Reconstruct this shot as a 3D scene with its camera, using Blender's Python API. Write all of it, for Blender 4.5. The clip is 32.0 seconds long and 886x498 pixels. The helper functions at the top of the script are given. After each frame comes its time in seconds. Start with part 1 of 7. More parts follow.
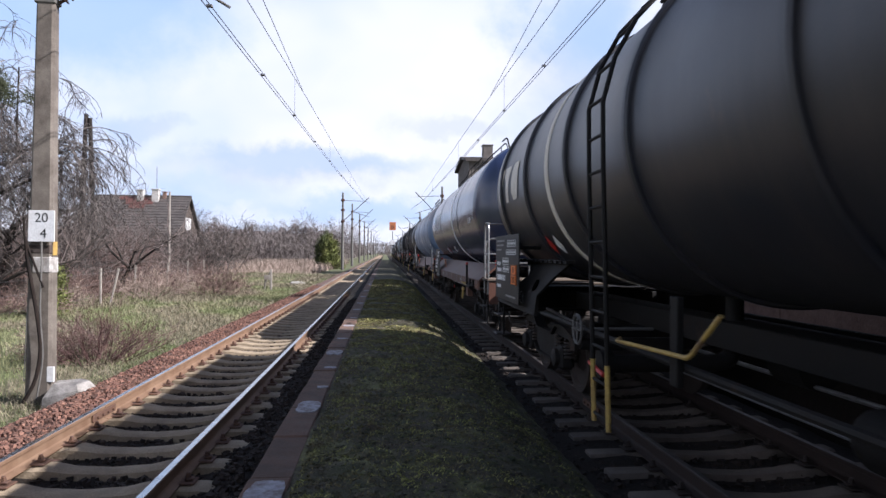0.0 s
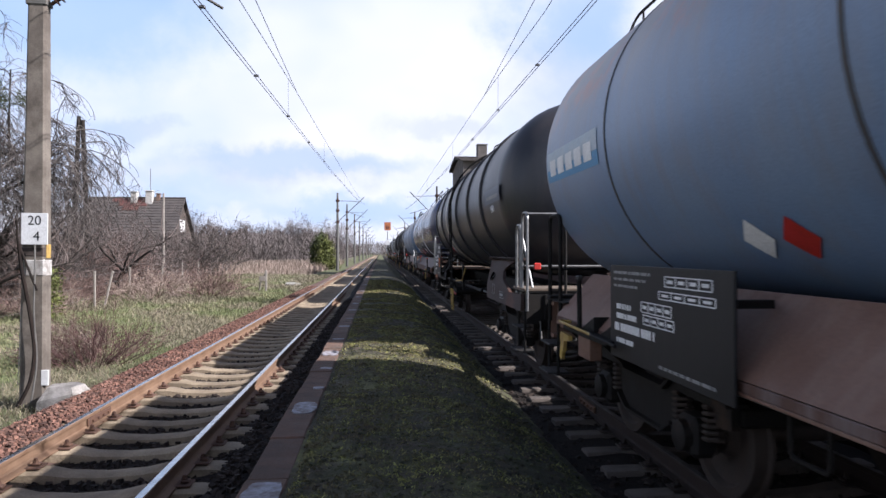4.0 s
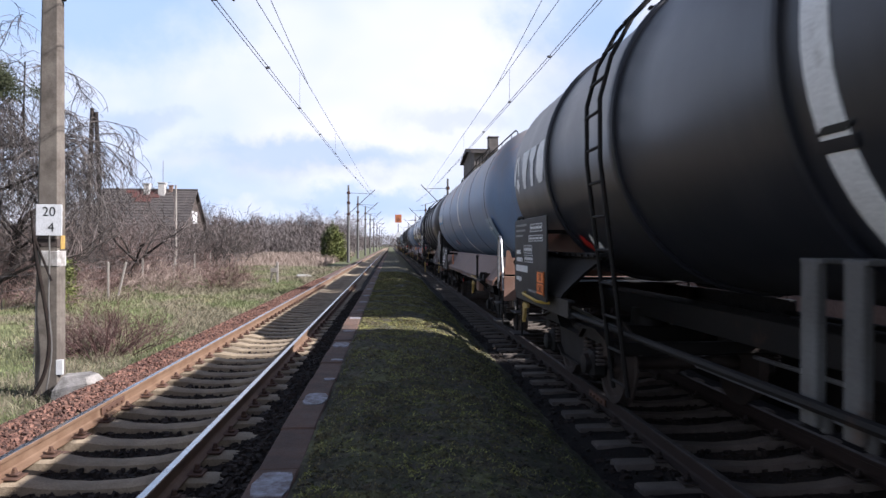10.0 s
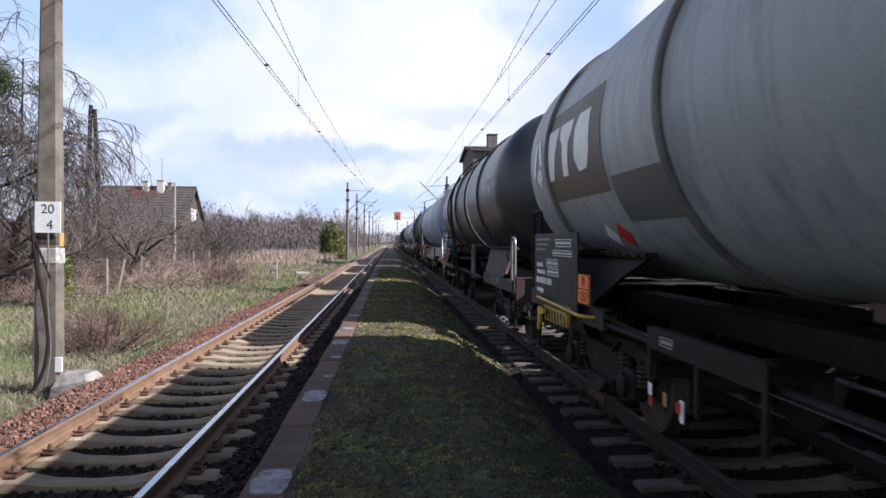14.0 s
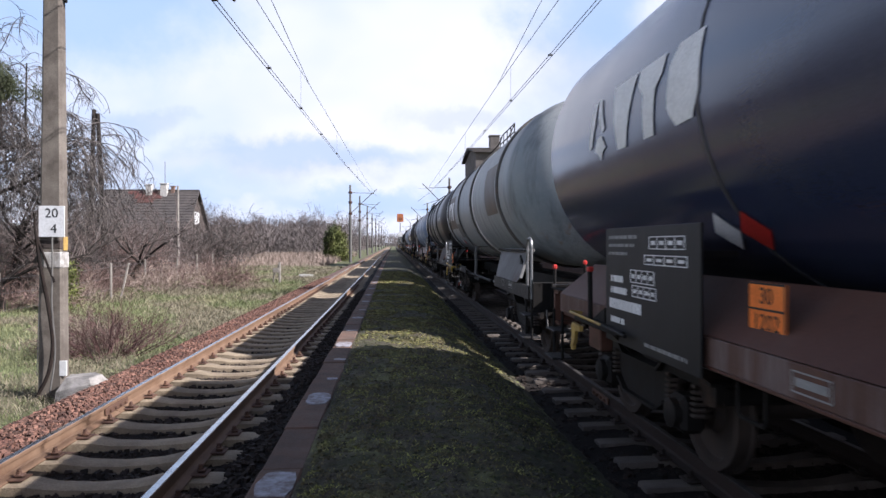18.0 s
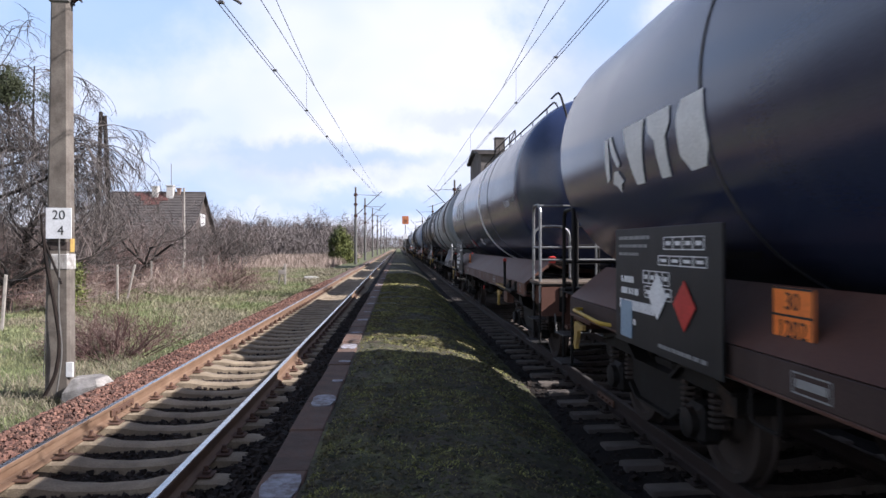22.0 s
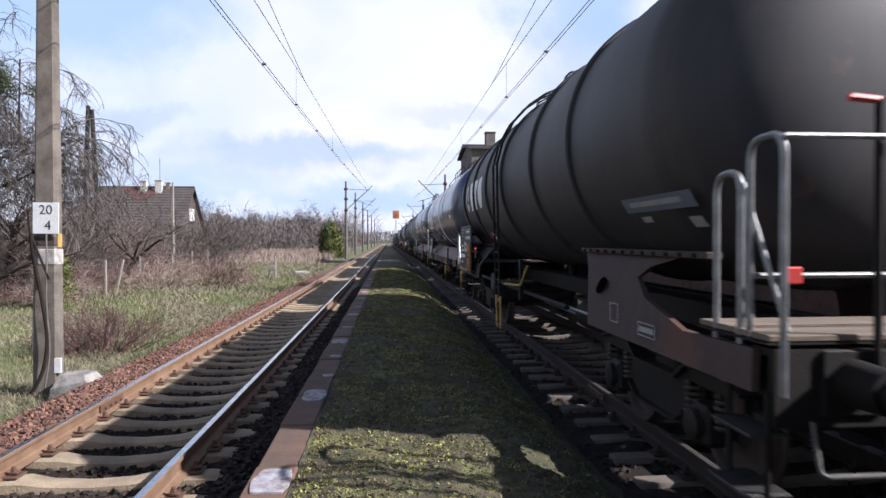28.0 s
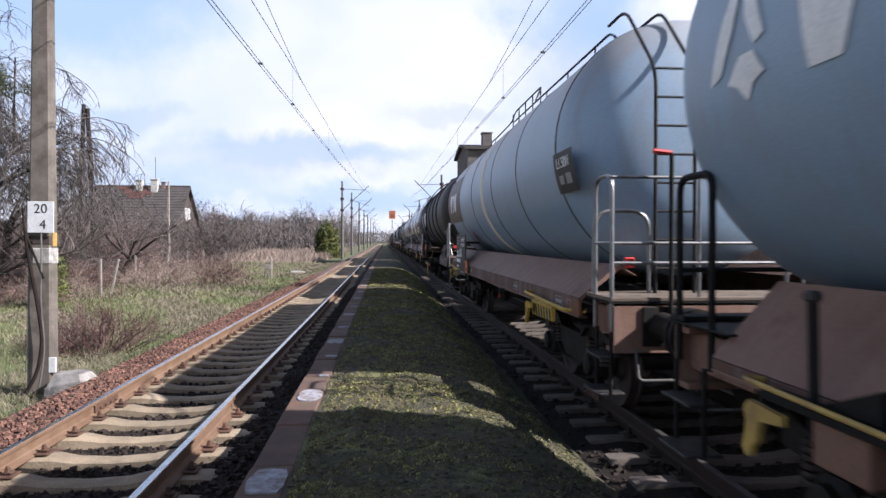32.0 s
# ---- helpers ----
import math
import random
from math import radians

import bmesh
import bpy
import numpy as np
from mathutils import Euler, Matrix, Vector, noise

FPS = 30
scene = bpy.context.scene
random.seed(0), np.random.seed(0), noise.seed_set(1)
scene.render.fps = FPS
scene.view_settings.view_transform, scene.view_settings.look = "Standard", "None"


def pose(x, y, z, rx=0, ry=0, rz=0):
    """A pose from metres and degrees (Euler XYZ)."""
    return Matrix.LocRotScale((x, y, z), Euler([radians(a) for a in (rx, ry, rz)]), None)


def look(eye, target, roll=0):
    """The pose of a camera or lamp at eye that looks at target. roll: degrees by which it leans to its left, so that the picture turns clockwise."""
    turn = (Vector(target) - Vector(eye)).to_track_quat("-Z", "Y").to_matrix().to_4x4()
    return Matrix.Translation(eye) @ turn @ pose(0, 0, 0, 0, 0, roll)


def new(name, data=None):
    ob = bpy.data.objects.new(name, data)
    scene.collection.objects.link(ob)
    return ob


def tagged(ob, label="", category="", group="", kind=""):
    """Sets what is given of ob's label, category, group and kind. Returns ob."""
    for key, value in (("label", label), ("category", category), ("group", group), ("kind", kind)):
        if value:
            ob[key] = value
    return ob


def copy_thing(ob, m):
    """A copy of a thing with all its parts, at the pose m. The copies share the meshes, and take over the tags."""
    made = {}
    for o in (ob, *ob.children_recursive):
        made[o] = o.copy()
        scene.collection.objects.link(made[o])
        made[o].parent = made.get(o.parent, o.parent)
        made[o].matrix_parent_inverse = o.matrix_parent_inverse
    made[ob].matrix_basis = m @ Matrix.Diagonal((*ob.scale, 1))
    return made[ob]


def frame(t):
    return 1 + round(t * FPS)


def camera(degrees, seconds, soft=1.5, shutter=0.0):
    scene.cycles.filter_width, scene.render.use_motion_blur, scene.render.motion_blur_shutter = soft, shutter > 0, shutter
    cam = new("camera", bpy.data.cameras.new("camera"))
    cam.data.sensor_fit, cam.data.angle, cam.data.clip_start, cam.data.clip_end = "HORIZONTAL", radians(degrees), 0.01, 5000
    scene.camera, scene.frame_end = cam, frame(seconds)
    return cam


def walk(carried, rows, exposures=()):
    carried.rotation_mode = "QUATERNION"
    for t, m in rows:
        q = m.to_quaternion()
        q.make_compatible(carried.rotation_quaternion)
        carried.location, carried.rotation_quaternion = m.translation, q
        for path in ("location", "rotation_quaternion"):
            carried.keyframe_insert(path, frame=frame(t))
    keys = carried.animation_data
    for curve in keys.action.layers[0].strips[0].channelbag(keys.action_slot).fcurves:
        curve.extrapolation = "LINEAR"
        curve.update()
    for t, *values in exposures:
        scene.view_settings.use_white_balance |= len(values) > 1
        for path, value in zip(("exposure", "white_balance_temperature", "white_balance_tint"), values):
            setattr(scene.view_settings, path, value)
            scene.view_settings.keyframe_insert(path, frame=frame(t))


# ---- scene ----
# The camera stands on the strip between the tracks and is held by hand: place fixed, small turns.
EYE = (0.0, 0.0, 1.82)          # metres; z = 0 is the top of the rails
LENS = 68.1
# seconds, turn to the left, tilt up, lean to the left (degrees)
TURNS = [
    (0, -5.04, 0.32, 0.43), (0.5, -5.09, 0.43, 0.47), (1, -5.23, 0.44, 0.58), (1.5, -5.54, 0.43, 0.44), (2, -5.56, 0.17, 0.49),
    (2.5, -5.50, 0.21, 0.46), (3, -5.64, 0.27, 0.32), (3.5, -5.61, 0.33, 0.11), (5.5, -4.88, 0.14, 0.25), (6, -4.57, 0.13, 0.55),
    (6.5, -4.32, 0.05, 0.38), (7, -4.15, -0.14, 0.43), (7.5, -4.16, -0.51, 0.49), (8, -4.36, -0.82, 0.49), (8.5, -4.31, -0.76, 0.40),
    (9, -4.30, -0.62, 0.39), (9.5, -4.33, -0.46, 0.38), (10, -4.54, -0.36, 0.20), (10.5, -4.78, -0.04, 0.35), (11, -4.79, -0.19, 0.38),
    (11.5, -4.58, -0.23, 0.31), (12, -4.58, -0.33, 0.27), (12.5, -4.57, -0.44, 0.14), (13, -4.67, -0.57, 0.23), (13.5, -4.69, -0.65, 0.22),
    (14, -4.62, -0.58, 0.22), (14.5, -4.43, -0.35, 0.18), (16.5, -4.57, -0.50, -0.11), (17, -4.55, -0.50, -0.17), (17.5, -4.53, -0.49, -0.01),
    (18, -4.36, -0.44, -0.14), (18.5, -4.32, -0.49, -0.09), (19, -4.19, -0.49, -0.15), (19.5, -4.11, -0.38, -0.10), (20, -3.99, -0.19, 0.04),
    (20.5, -3.97, -0.13, -0.09), (21, -3.90, -0.12, 0.02), (21.5, -3.88, -0.13, -0.12), (22, -3.91, -0.25, -0.08), (22.5, -3.95, -0.36, -0.14),
    (23, -3.94, -0.47, -0.17), (23.5, -3.89, -0.56, -0.02), (24, -3.89, -0.65, 0.03), (24.5, -3.97, -0.69, 0.05), (25, -4.00, -0.72, -0.14),
    (25.5, -4.11, -0.73, 0.06), (27.5, -4.63, -0.81, -0.18), (28, -4.73, -0.73, -0.16), (28.5, -4.86, -0.60, -0.31), (29, -4.98, -0.58, -0.26),
    (29.5, -4.90, -0.63, -0.00), (30, -4.85, -0.83, -0.07), (30.5, -4.82, -1.00, -0.11), (31, -4.94, -0.99, 0.05), (31.5, -4.96, -0.84, -0.15),
    (32, -5.06, -0.71, 0.02),
]
cam = camera(LENS, 32.0, soft=1.5, shutter=0.35)
walk(cam, [(t, pose(*EYE, 90 + tilt, 0, turn) @ pose(0, 0, 0, 0, 0, lean)) for t, turn, tilt, lean in TURNS],
     exposures=[(0, 1.22, 5800, 17), (32, 1.22, 5800, 17)])

# ---- light: sun from the right and a little behind, broken cloud ----
SUN_ELEV, SUN_BACK = 35.5, 19.5      # degrees above the horizon; degrees behind square to the track
sun_to = Vector((math.cos(radians(SUN_ELEV)) * math.cos(radians(SUN_BACK)),
                 -math.cos(radians(SUN_ELEV)) * math.sin(radians(SUN_BACK)), math.sin(radians(SUN_ELEV))))
sun_data = bpy.data.lights.new("sun", "SUN")
sun_data.energy, sun_data.angle, sun_data.color = 5.0, radians(0.53), (1.0, 0.93, 0.82)
sun = new("sun", sun_data)
sun.matrix_world = look((60, -20, 60), Vector((60, -20, 60)) - sun_to)


def build_sky():
    world = bpy.data.worlds.new("sky")
    scene.world = world
    world.use_nodes = True
    nt = world.node_tree
    nt.nodes.clear()
    N = nt.nodes.new
    L = nt.links.new
    out, bg = N("ShaderNodeOutputWorld"), N("ShaderNodeBackground")
    sky = N("ShaderNodeTexSky")
    sky.sky_type, sky.sun_disc = "NISHITA", False
    sky.sun_elevation = radians(SUN_ELEV)
    sky.sun_rotation = math.atan2(sun_to.x, sun_to.y)
    sky.air_density, sky.dust_density, sky.ozone_density = 0.9, 2.0, 1.3
    co, sep = N("ShaderNodeTexCoord"), N("ShaderNodeSeparateXYZ")
    L(co.outputs["Generated"], sep.inputs[0])
    up = N("ShaderNodeMath"); up.operation = "MAXIMUM"; up.inputs[1].default_value = 0.0
    L(sep.outputs["Z"], up.inputs[0])
    add = N("ShaderNodeMath"); add.operation = "ADD"; add.inputs[1].default_value = 0.30
    L(up.outputs[0], add.inputs[0])
    flat = []
    for axis in ("X", "Y"):
        d = N("ShaderNodeMath"); d.operation = "DIVIDE"
        L(sep.outputs[axis], d.inputs[0]); L(add.outputs[0], d.inputs[1])
        flat.append(d)
    comb = N("ShaderNodeCombineXYZ")
    L(flat[0].outputs[0], comb.inputs[0]); L(flat[1].outputs[0], comb.inputs[1])
    place = N("ShaderNodeMapping")
    place.inputs["Location"].default_value = (SKY_SHIFT[0], SKY_SHIFT[1], 0)
    L(comb.outputs[0], place.inputs[0])
    big, small = N("ShaderNodeTexNoise"), N("ShaderNodeTexNoise")
    big.inputs["Scale"].default_value, big.inputs["Detail"].default_value, big.inputs["Roughness"].default_value = 0.80, 4, 0.52
    big.inputs["Distortion"].default_value = 0.25
    small.inputs["Scale"].default_value, small.inputs["Detail"].default_value = 1.7, 3
    L(place.outputs[0], big.inputs[0]); L(place.outputs[0], small.inputs[0])
    cover = N("ShaderNodeValToRGB")
    cover.color_ramp.elements[0].position, cover.color_ramp.elements[1].position = 0.34, 0.52
    cover.color_ramp.elements[0].color = (0.35, 0.35, 0.35, 1)      # thin haze between the clouds
    L(big.outputs[0], cover.inputs[0])
    # where the veil opens: ragged windows in the cloud along the line, by bearing and height
    ahead = N("ShaderNodeMath"); ahead.operation = "MAXIMUM"; ahead.inputs[1].default_value = 0.05
    L(sep.outputs["Y"], ahead.inputs[0])
    plane = N("ShaderNodeCombineXYZ")
    for i, axis in enumerate(("X", "Z")):
        d = N("ShaderNodeMath"); d.operation = "DIVIDE"
        L(sep.outputs[axis], d.inputs[0]); L(ahead.outputs[0], d.inputs[1]); L(d.outputs[0], plane.inputs[i])
    fray = N("ShaderNodeTexNoise")
    fray.inputs["Scale"].default_value, fray.inputs["Detail"].default_value, fray.inputs["Roughness"].default_value = 9.0, 5, 0.6
    L(plane.outputs[0], fray.inputs[0])
    wob = N("ShaderNodeVectorMath"); wob.operation = "MULTIPLY_ADD"
    wob.inputs[1].default_value = (0.22, 0.12, 0)
    L(fray.outputs["Color"], wob.inputs[0]); L(plane.outputs[0], wob.inputs[2])

    def window(u, v, ru, rv, amount):
        m = N("ShaderNodeMapping"); m.vector_type = "POINT"
        m.inputs["Location"].default_value = (-(u + 0.11) / ru, -(v + 0.06) / rv, 0)
        m.inputs["Scale"].default_value = (1 / ru, 1 / rv, 0)
        ln = N("ShaderNodeVectorMath"); ln.operation = "LENGTH"
        r = N("ShaderNodeMapRange"); r.interpolation_type = "SMOOTHSTEP"
        r.inputs["From Min"].default_value, r.inputs["From Max"].default_value = 0.35, 1.25
        r.inputs["To Min"].default_value, r.inputs["To Max"].default_value = 1 - amount, 1.0
        L(wob.outputs[0], m.inputs[0]); L(m.outputs[0], ln.inputs[0]); L(ln.outputs["Value"], r.inputs["Value"])
        return r.outputs[0]

    def times(a, b):
        m = N("ShaderNodeMath"); m.operation = "MULTIPLY"
        L(a, m.inputs[0]); L(b, m.inputs[1])
        return m.outputs[0]
    gaps = cover.outputs[0]
    for w in ((-0.44, 0.36, 0.26, 0.12, 0.75), (-0.72, 0.30, 0.30, 0.2, 0.35), (-0.30, 0.085, 0.22, 0.030, 0.42), (-0.02, 0.065, 0.16, 0.022, 0.5), (0.30, 0.37, 0.13, 0.10, 0.55), (-0.10, 0.13, 0.20, 0.022, 0.35)):
        gaps = times(gaps, window(*w))
    tone = N("ShaderNodeValToRGB")
    tone.color_ramp.elements[0].position, tone.color_ramp.elements[1].position = 0.30, 0.62
    tone.color_ramp.elements[0].color, tone.color_ramp.elements[1].color = (8.0, 8.2, 8.55, 1), (9.3, 9.15, 9.0, 1)
    L(small.outputs[0], tone.inputs[0])
    # grey undersides of the low heaps
    shade = None
    for w in ((-0.36, 0.185, 0.10, 0.022, 0.45), (-0.14, 0.125, 0.24, 0.032, 0.5), (0.10, 0.195, 0.10, 0.02, 0.35), (0.32, 0.30, 0.14, 0.12, 0.5), (-0.50, 0.12, 0.16, 0.03, 0.4)):
        shade = window(*w) if shade is None else times(shade, window(*w))
    under = N("ShaderNodeMix"); under.data_type = "RGBA"
    under.inputs[6].default_value = (4.8, 5.55, 7.0, 1)
    L(shade, under.inputs["Factor"]); L(tone.outputs[0], under.inputs[7])
    # the cloud banks lie low; higher up the sky is clearer
    low = N("ShaderNodeMapRange"); low.interpolation_type = "SMOOTHSTEP"
    low.inputs["From Min"].default_value, low.inputs["From Max"].default_value = 0.30, 0.62
    low.inputs["To Min"].default_value, low.inputs["To Max"].default_value = 1.0, 0.05
    L(up.outputs[0], low.inputs["Value"])
    both = N("ShaderNodeMath"); both.operation = "MULTIPLY"
    L(gaps, both.inputs[0]); L(low.outputs[0], both.inputs[1])
    mix = N("ShaderNodeMix"); mix.data_type = "RGBA"
    L(both.outputs[0], mix.inputs["Factor"])
    veil = N("ShaderNodeMix"); veil.data_type = "RGBA"            # bright blue through the thin low haze
    veil.inputs[7].default_value = (3.9, 6.0, 8.8, 1)
    hz = N("ShaderNodeMath"); hz.operation = "MULTIPLY"; hz.inputs[1].default_value = 0.85
    L(low.outputs[0], hz.inputs[0]); L(hz.outputs[0], veil.inputs["Factor"]); L(sky.outputs[0], veil.inputs[6])
    L(veil.outputs[2], mix.inputs[6]); L(under.outputs[2], mix.inputs[7])
    L(mix.outputs[2], bg.inputs[0])
    bg.inputs[1].default_value = 0.05
    L(bg.outputs[0], out.inputs[0])


SKY_SHIFT = (0.0, 0.0)
build_sky()

# ---- materials ----
def mat(name, c1, c2=None, rough=0.8, metal=0.0, scale=6.0, fine=60.0, mix=(0.35, 0.65), bump=0.15, streak=None, rust=None, spec=0.5, vary=0.0, coat=0.0, island=0.0, stretch=(1, 1, 1), top_tint=None):
    """A worn surface: two colours by a broad noise, fine grain, optional drips (streak) and rust patches; real-world size."""
    m = bpy.data.materials.new(name)
    m.use_nodes = True
    nt = m.node_tree
    N, L = nt.nodes.new, nt.links.new
    b = nt.nodes["Principled BSDF"]
    b.inputs["Roughness"].default_value, b.inputs["Metallic"].default_value = rough, metal
    b.inputs["Specular IOR Level"].default_value = spec
    b.inputs["Coat Weight"].default_value = coat
    c2 = c2 or tuple(v * 0.72 for v in c1)
    co = N("ShaderNodeTexCoord")
    mp = N("ShaderNodeMapping")
    mp.inputs["Scale"].default_value = stretch
    L(co.outputs["Object"], mp.inputs[0])
    n1, n2 = N("ShaderNodeTexNoise"), N("ShaderNodeTexNoise")
    n1.inputs["Scale"].default_value, n1.inputs["Detail"].default_value, n1.inputs["Roughness"].default_value = scale, 6, 0.6
    n2.inputs["Scale"].default_value, n2.inputs["Detail"].default_value = fine, 3
    L(mp.outputs[0], n1.inputs[0]); L(mp.outputs[0], n2.inputs[0])
    if vary:
        info, shift = N("ShaderNodeObjectInfo"), N("ShaderNodeVectorMath")
        shift.operation = "SCALE"
        sep = N("ShaderNodeCombineXYZ")
        L(info.outputs["Random"], sep.inputs[0]); L(info.outputs["Random"], sep.inputs[1])
        shift.inputs["Scale"].default_value = 37.0
        L(sep.outputs[0], shift.inputs[0]); L(shift.outputs[0], mp.inputs["Location"])
    ramp = N("ShaderNodeValToRGB")
    ramp.color_ramp.elements[0].position, ramp.color_ramp.elements[1].position = mix
    ramp.color_ramp.elements[0].color, ramp.color_ramp.elements[1].color = (*c1, 1), (*c2, 1)
    L(n1.outputs[0], ramp.inputs[0])
    col = ramp.outputs[0]

    def blend(fac, other, mode="MIX"):
        x = N("ShaderNodeMix"); x.data_type, x.blend_type = "RGBA", mode
        if isinstance(fac, float):
            x.inputs["Factor"].default_value = fac
        else:
            L(fac, x.inputs["Factor"])
        L(col, x.inputs[6])
        if isinstance(other, tuple):
            x.inputs[7].default_value = (*other, 1)
        else:
            L(other, x.inputs[7])
        return x.outputs[2]
    grain = N("ShaderNodeValToRGB")
    grain.color_ramp.elements[0].color, grain.color_ramp.elements[1].color = (0.62, 0.62, 0.62, 1), (1.0, 1.0, 1.0, 1)
    grain.color_ramp.elements[0].position, grain.color_ramp.elements[1].position = 0.3, 0.62
    L(n2.outputs[0], grain.inputs[0])
    col = blend(0.6, grain.outputs[0], "MULTIPLY")
    if streak:
        colour, amount = streak
        ms, ns, rs = N("ShaderNodeMapping"), N("ShaderNodeTexNoise"), N("ShaderNodeValToRGB")
        ms.inputs["Scale"].default_value = (1.2, 2.6, 0.28)
        L(co.outputs["Object"], ms.inputs[0]); L(ms.outputs[0], ns.inputs[0])
        ns.inputs["Scale"].default_value, ns.inputs["Detail"].default_value, ns.inputs["Roughness"].default_value = 2.2, 7, 0.68
        rs.color_ramp.elements[0].position, rs.color_ramp.elements[1].position = 0.48, 0.72
        rs.color_ramp.elements[1].color = (amount, amount, amount, 1)
        L(ns.outputs[0], rs.inputs[0])
        col = blend(rs.outputs[0], colour)
    if top_tint:                               # upper part of a tank, ragged lower edge: settled dust, on navy a painted sky reflection
        colour, z0, z1, amount = top_tint
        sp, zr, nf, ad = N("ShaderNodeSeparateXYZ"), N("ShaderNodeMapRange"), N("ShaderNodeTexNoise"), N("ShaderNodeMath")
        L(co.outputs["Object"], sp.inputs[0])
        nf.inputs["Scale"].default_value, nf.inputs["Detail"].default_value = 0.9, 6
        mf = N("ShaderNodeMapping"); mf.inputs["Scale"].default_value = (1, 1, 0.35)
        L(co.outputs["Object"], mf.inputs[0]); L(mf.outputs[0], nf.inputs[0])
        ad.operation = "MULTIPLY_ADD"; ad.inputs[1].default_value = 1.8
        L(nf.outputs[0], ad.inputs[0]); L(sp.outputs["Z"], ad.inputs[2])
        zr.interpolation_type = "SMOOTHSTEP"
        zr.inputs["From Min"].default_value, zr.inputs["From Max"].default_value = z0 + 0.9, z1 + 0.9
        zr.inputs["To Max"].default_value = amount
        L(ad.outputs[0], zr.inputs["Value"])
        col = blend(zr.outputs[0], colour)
    if rust:
        colour, amount, *above = rust
        nr, rr = N("ShaderNodeTexNoise"), N("ShaderNodeValToRGB")
        nr.inputs["Scale"].default_value, nr.inputs["Detail"].default_value, nr.inputs["Roughness"].default_value = 1.3, 9, 0.72
        L(mp.outputs[0], nr.inputs[0])
        rr.color_ramp.elements[0].position, rr.color_ramp.elements[1].position = 0.66 - amount * 0.25, 0.74 - amount * 0.2
        L(nr.outputs[0], rr.inputs[0])
        fac = rr.outputs[0]
        if above:                          # only on the upper part
            sr, zs, mu = N("ShaderNodeSeparateXYZ"), N("ShaderNodeMapRange"), N("ShaderNodeMath")
            L(co.outputs["Object"], sr.inputs[0]); L(sr.outputs["Z"], zs.inputs["Value"])
            zs.inputs["From Min"].default_value, zs.inputs["From Max"].default_value, zs.inputs["To Max"].default_value = above[0], above[0] + 0.5, 0.75
            mu.operation = "MULTIPLY"
            L(fac, mu.inputs[0]); L(zs.outputs[0], mu.inputs[1])
            fac = mu.outputs[0]
        col = blend(fac, colour)
    if vary:
        info2, rv = N("ShaderNodeObjectInfo"), N("ShaderNodeMapRange")
        rv.inputs["To Min"].default_value, rv.inputs["To Max"].default_value = 1 - vary, 1 + vary
        L(info2.outputs["Random"], rv.inputs[0])
        hs = N("ShaderNodeHueSaturation")
        L(rv.outputs[0], hs.inputs["Value"]); L(col, hs.inputs["Color"])
        col = hs.outputs[0]
    if island:
        gi, ri, hi = N("ShaderNodeNewGeometry"), N("ShaderNodeMapRange"), N("ShaderNodeHueSaturation")
        ri.inputs["To Min"].default_value, ri.inputs["To Max"].default_value = 1 - island, 1 + island
        L(gi.outputs["Random Per Island"], ri.inputs[0]); L(ri.outputs[0], hi.inputs["Value"]); L(col, hi.inputs["Color"])
        col = hi.outputs[0]
    L(col, b.inputs["Base Color"])
    rr2 = N("ShaderNodeMapRange")
    rr2.inputs["To Min"].default_value, rr2.inputs["To Max"].default_value = max(0.03, rough - 0.10), min(1, rough + 0.12)
    L(n1.outputs[0], rr2.inputs[0]); L(rr2.outputs[0], b.inputs["Roughness"])
    if bump:
        bp = N("ShaderNodeBump")
        bp.inputs["Strength"].default_value, bp.inputs["Distance"].default_value = bump, 0.02
        L(n2.outputs[0], bp.inputs["Height"]); L(bp.outputs[0], b.inputs["Normal"])
    return m


M = {}
M["black_tank"] = mat("black_tank_paint", (0.015, 0.017, 0.024), (0.024, 0.025, 0.031), rough=0.36, scale=1.2, fine=90, bump=0.03, streak=((0.052, 0.050, 0.052), 0.30), top_tint=((0.062, 0.058, 0.058), 3.3, 4.6, 0.5), spec=0.55)
M["dusty_tank"] = mat("dusty_grey_tank_paint", (0.018, 0.020, 0.027), (0.030, 0.028, 0.031), rough=0.38, scale=0.9, fine=90, bump=0.03, streak=((0.060, 0.050, 0.047), 0.38), rust=((0.055, 0.036, 0.030), 0.14), top_tint=((0.060, 0.054, 0.053), 3.2, 4.5, 0.5), spec=0.55)
M["brown_tank"] = mat("matt_brown_grey_tank_paint", (0.021, 0.021, 0.024), (0.034, 0.029, 0.029), rough=0.56, scale=0.8, fine=90, bump=0.03, streak=((0.062, 0.050, 0.045), 0.4), rust=((0.06, 0.038, 0.030), 0.16), top_tint=((0.055, 0.045, 0.042), 3.2, 4.5, 0.5), spec=0.35)
# the blue towards the top is sky reflection put into the paint
M["navy_tank"] = mat("navy_tank_paint", (0.028, 0.037, 0.080), (0.034, 0.044, 0.088), rough=0.21, scale=0.8, fine=70, bump=0.012, streak=((0.05, 0.056, 0.075), 0.3), spec=0.85, top_tint=((0.055, 0.085, 0.215), 3.0, 4.4, 0.65))
M["blue_tank"] = mat("faded_blue_tank_paint", (0.15, 0.235, 0.385), (0.20, 0.275, 0.395), rough=0.40, scale=1.0, fine=90, bump=0.03, streak=((0.20, 0.18, 0.165), 0.45), rust=((0.42, 0.20, 0.14), 0.62, 3.0), top_tint=((0.29, 0.25, 0.215), 2.8, 4.0, 0.9))
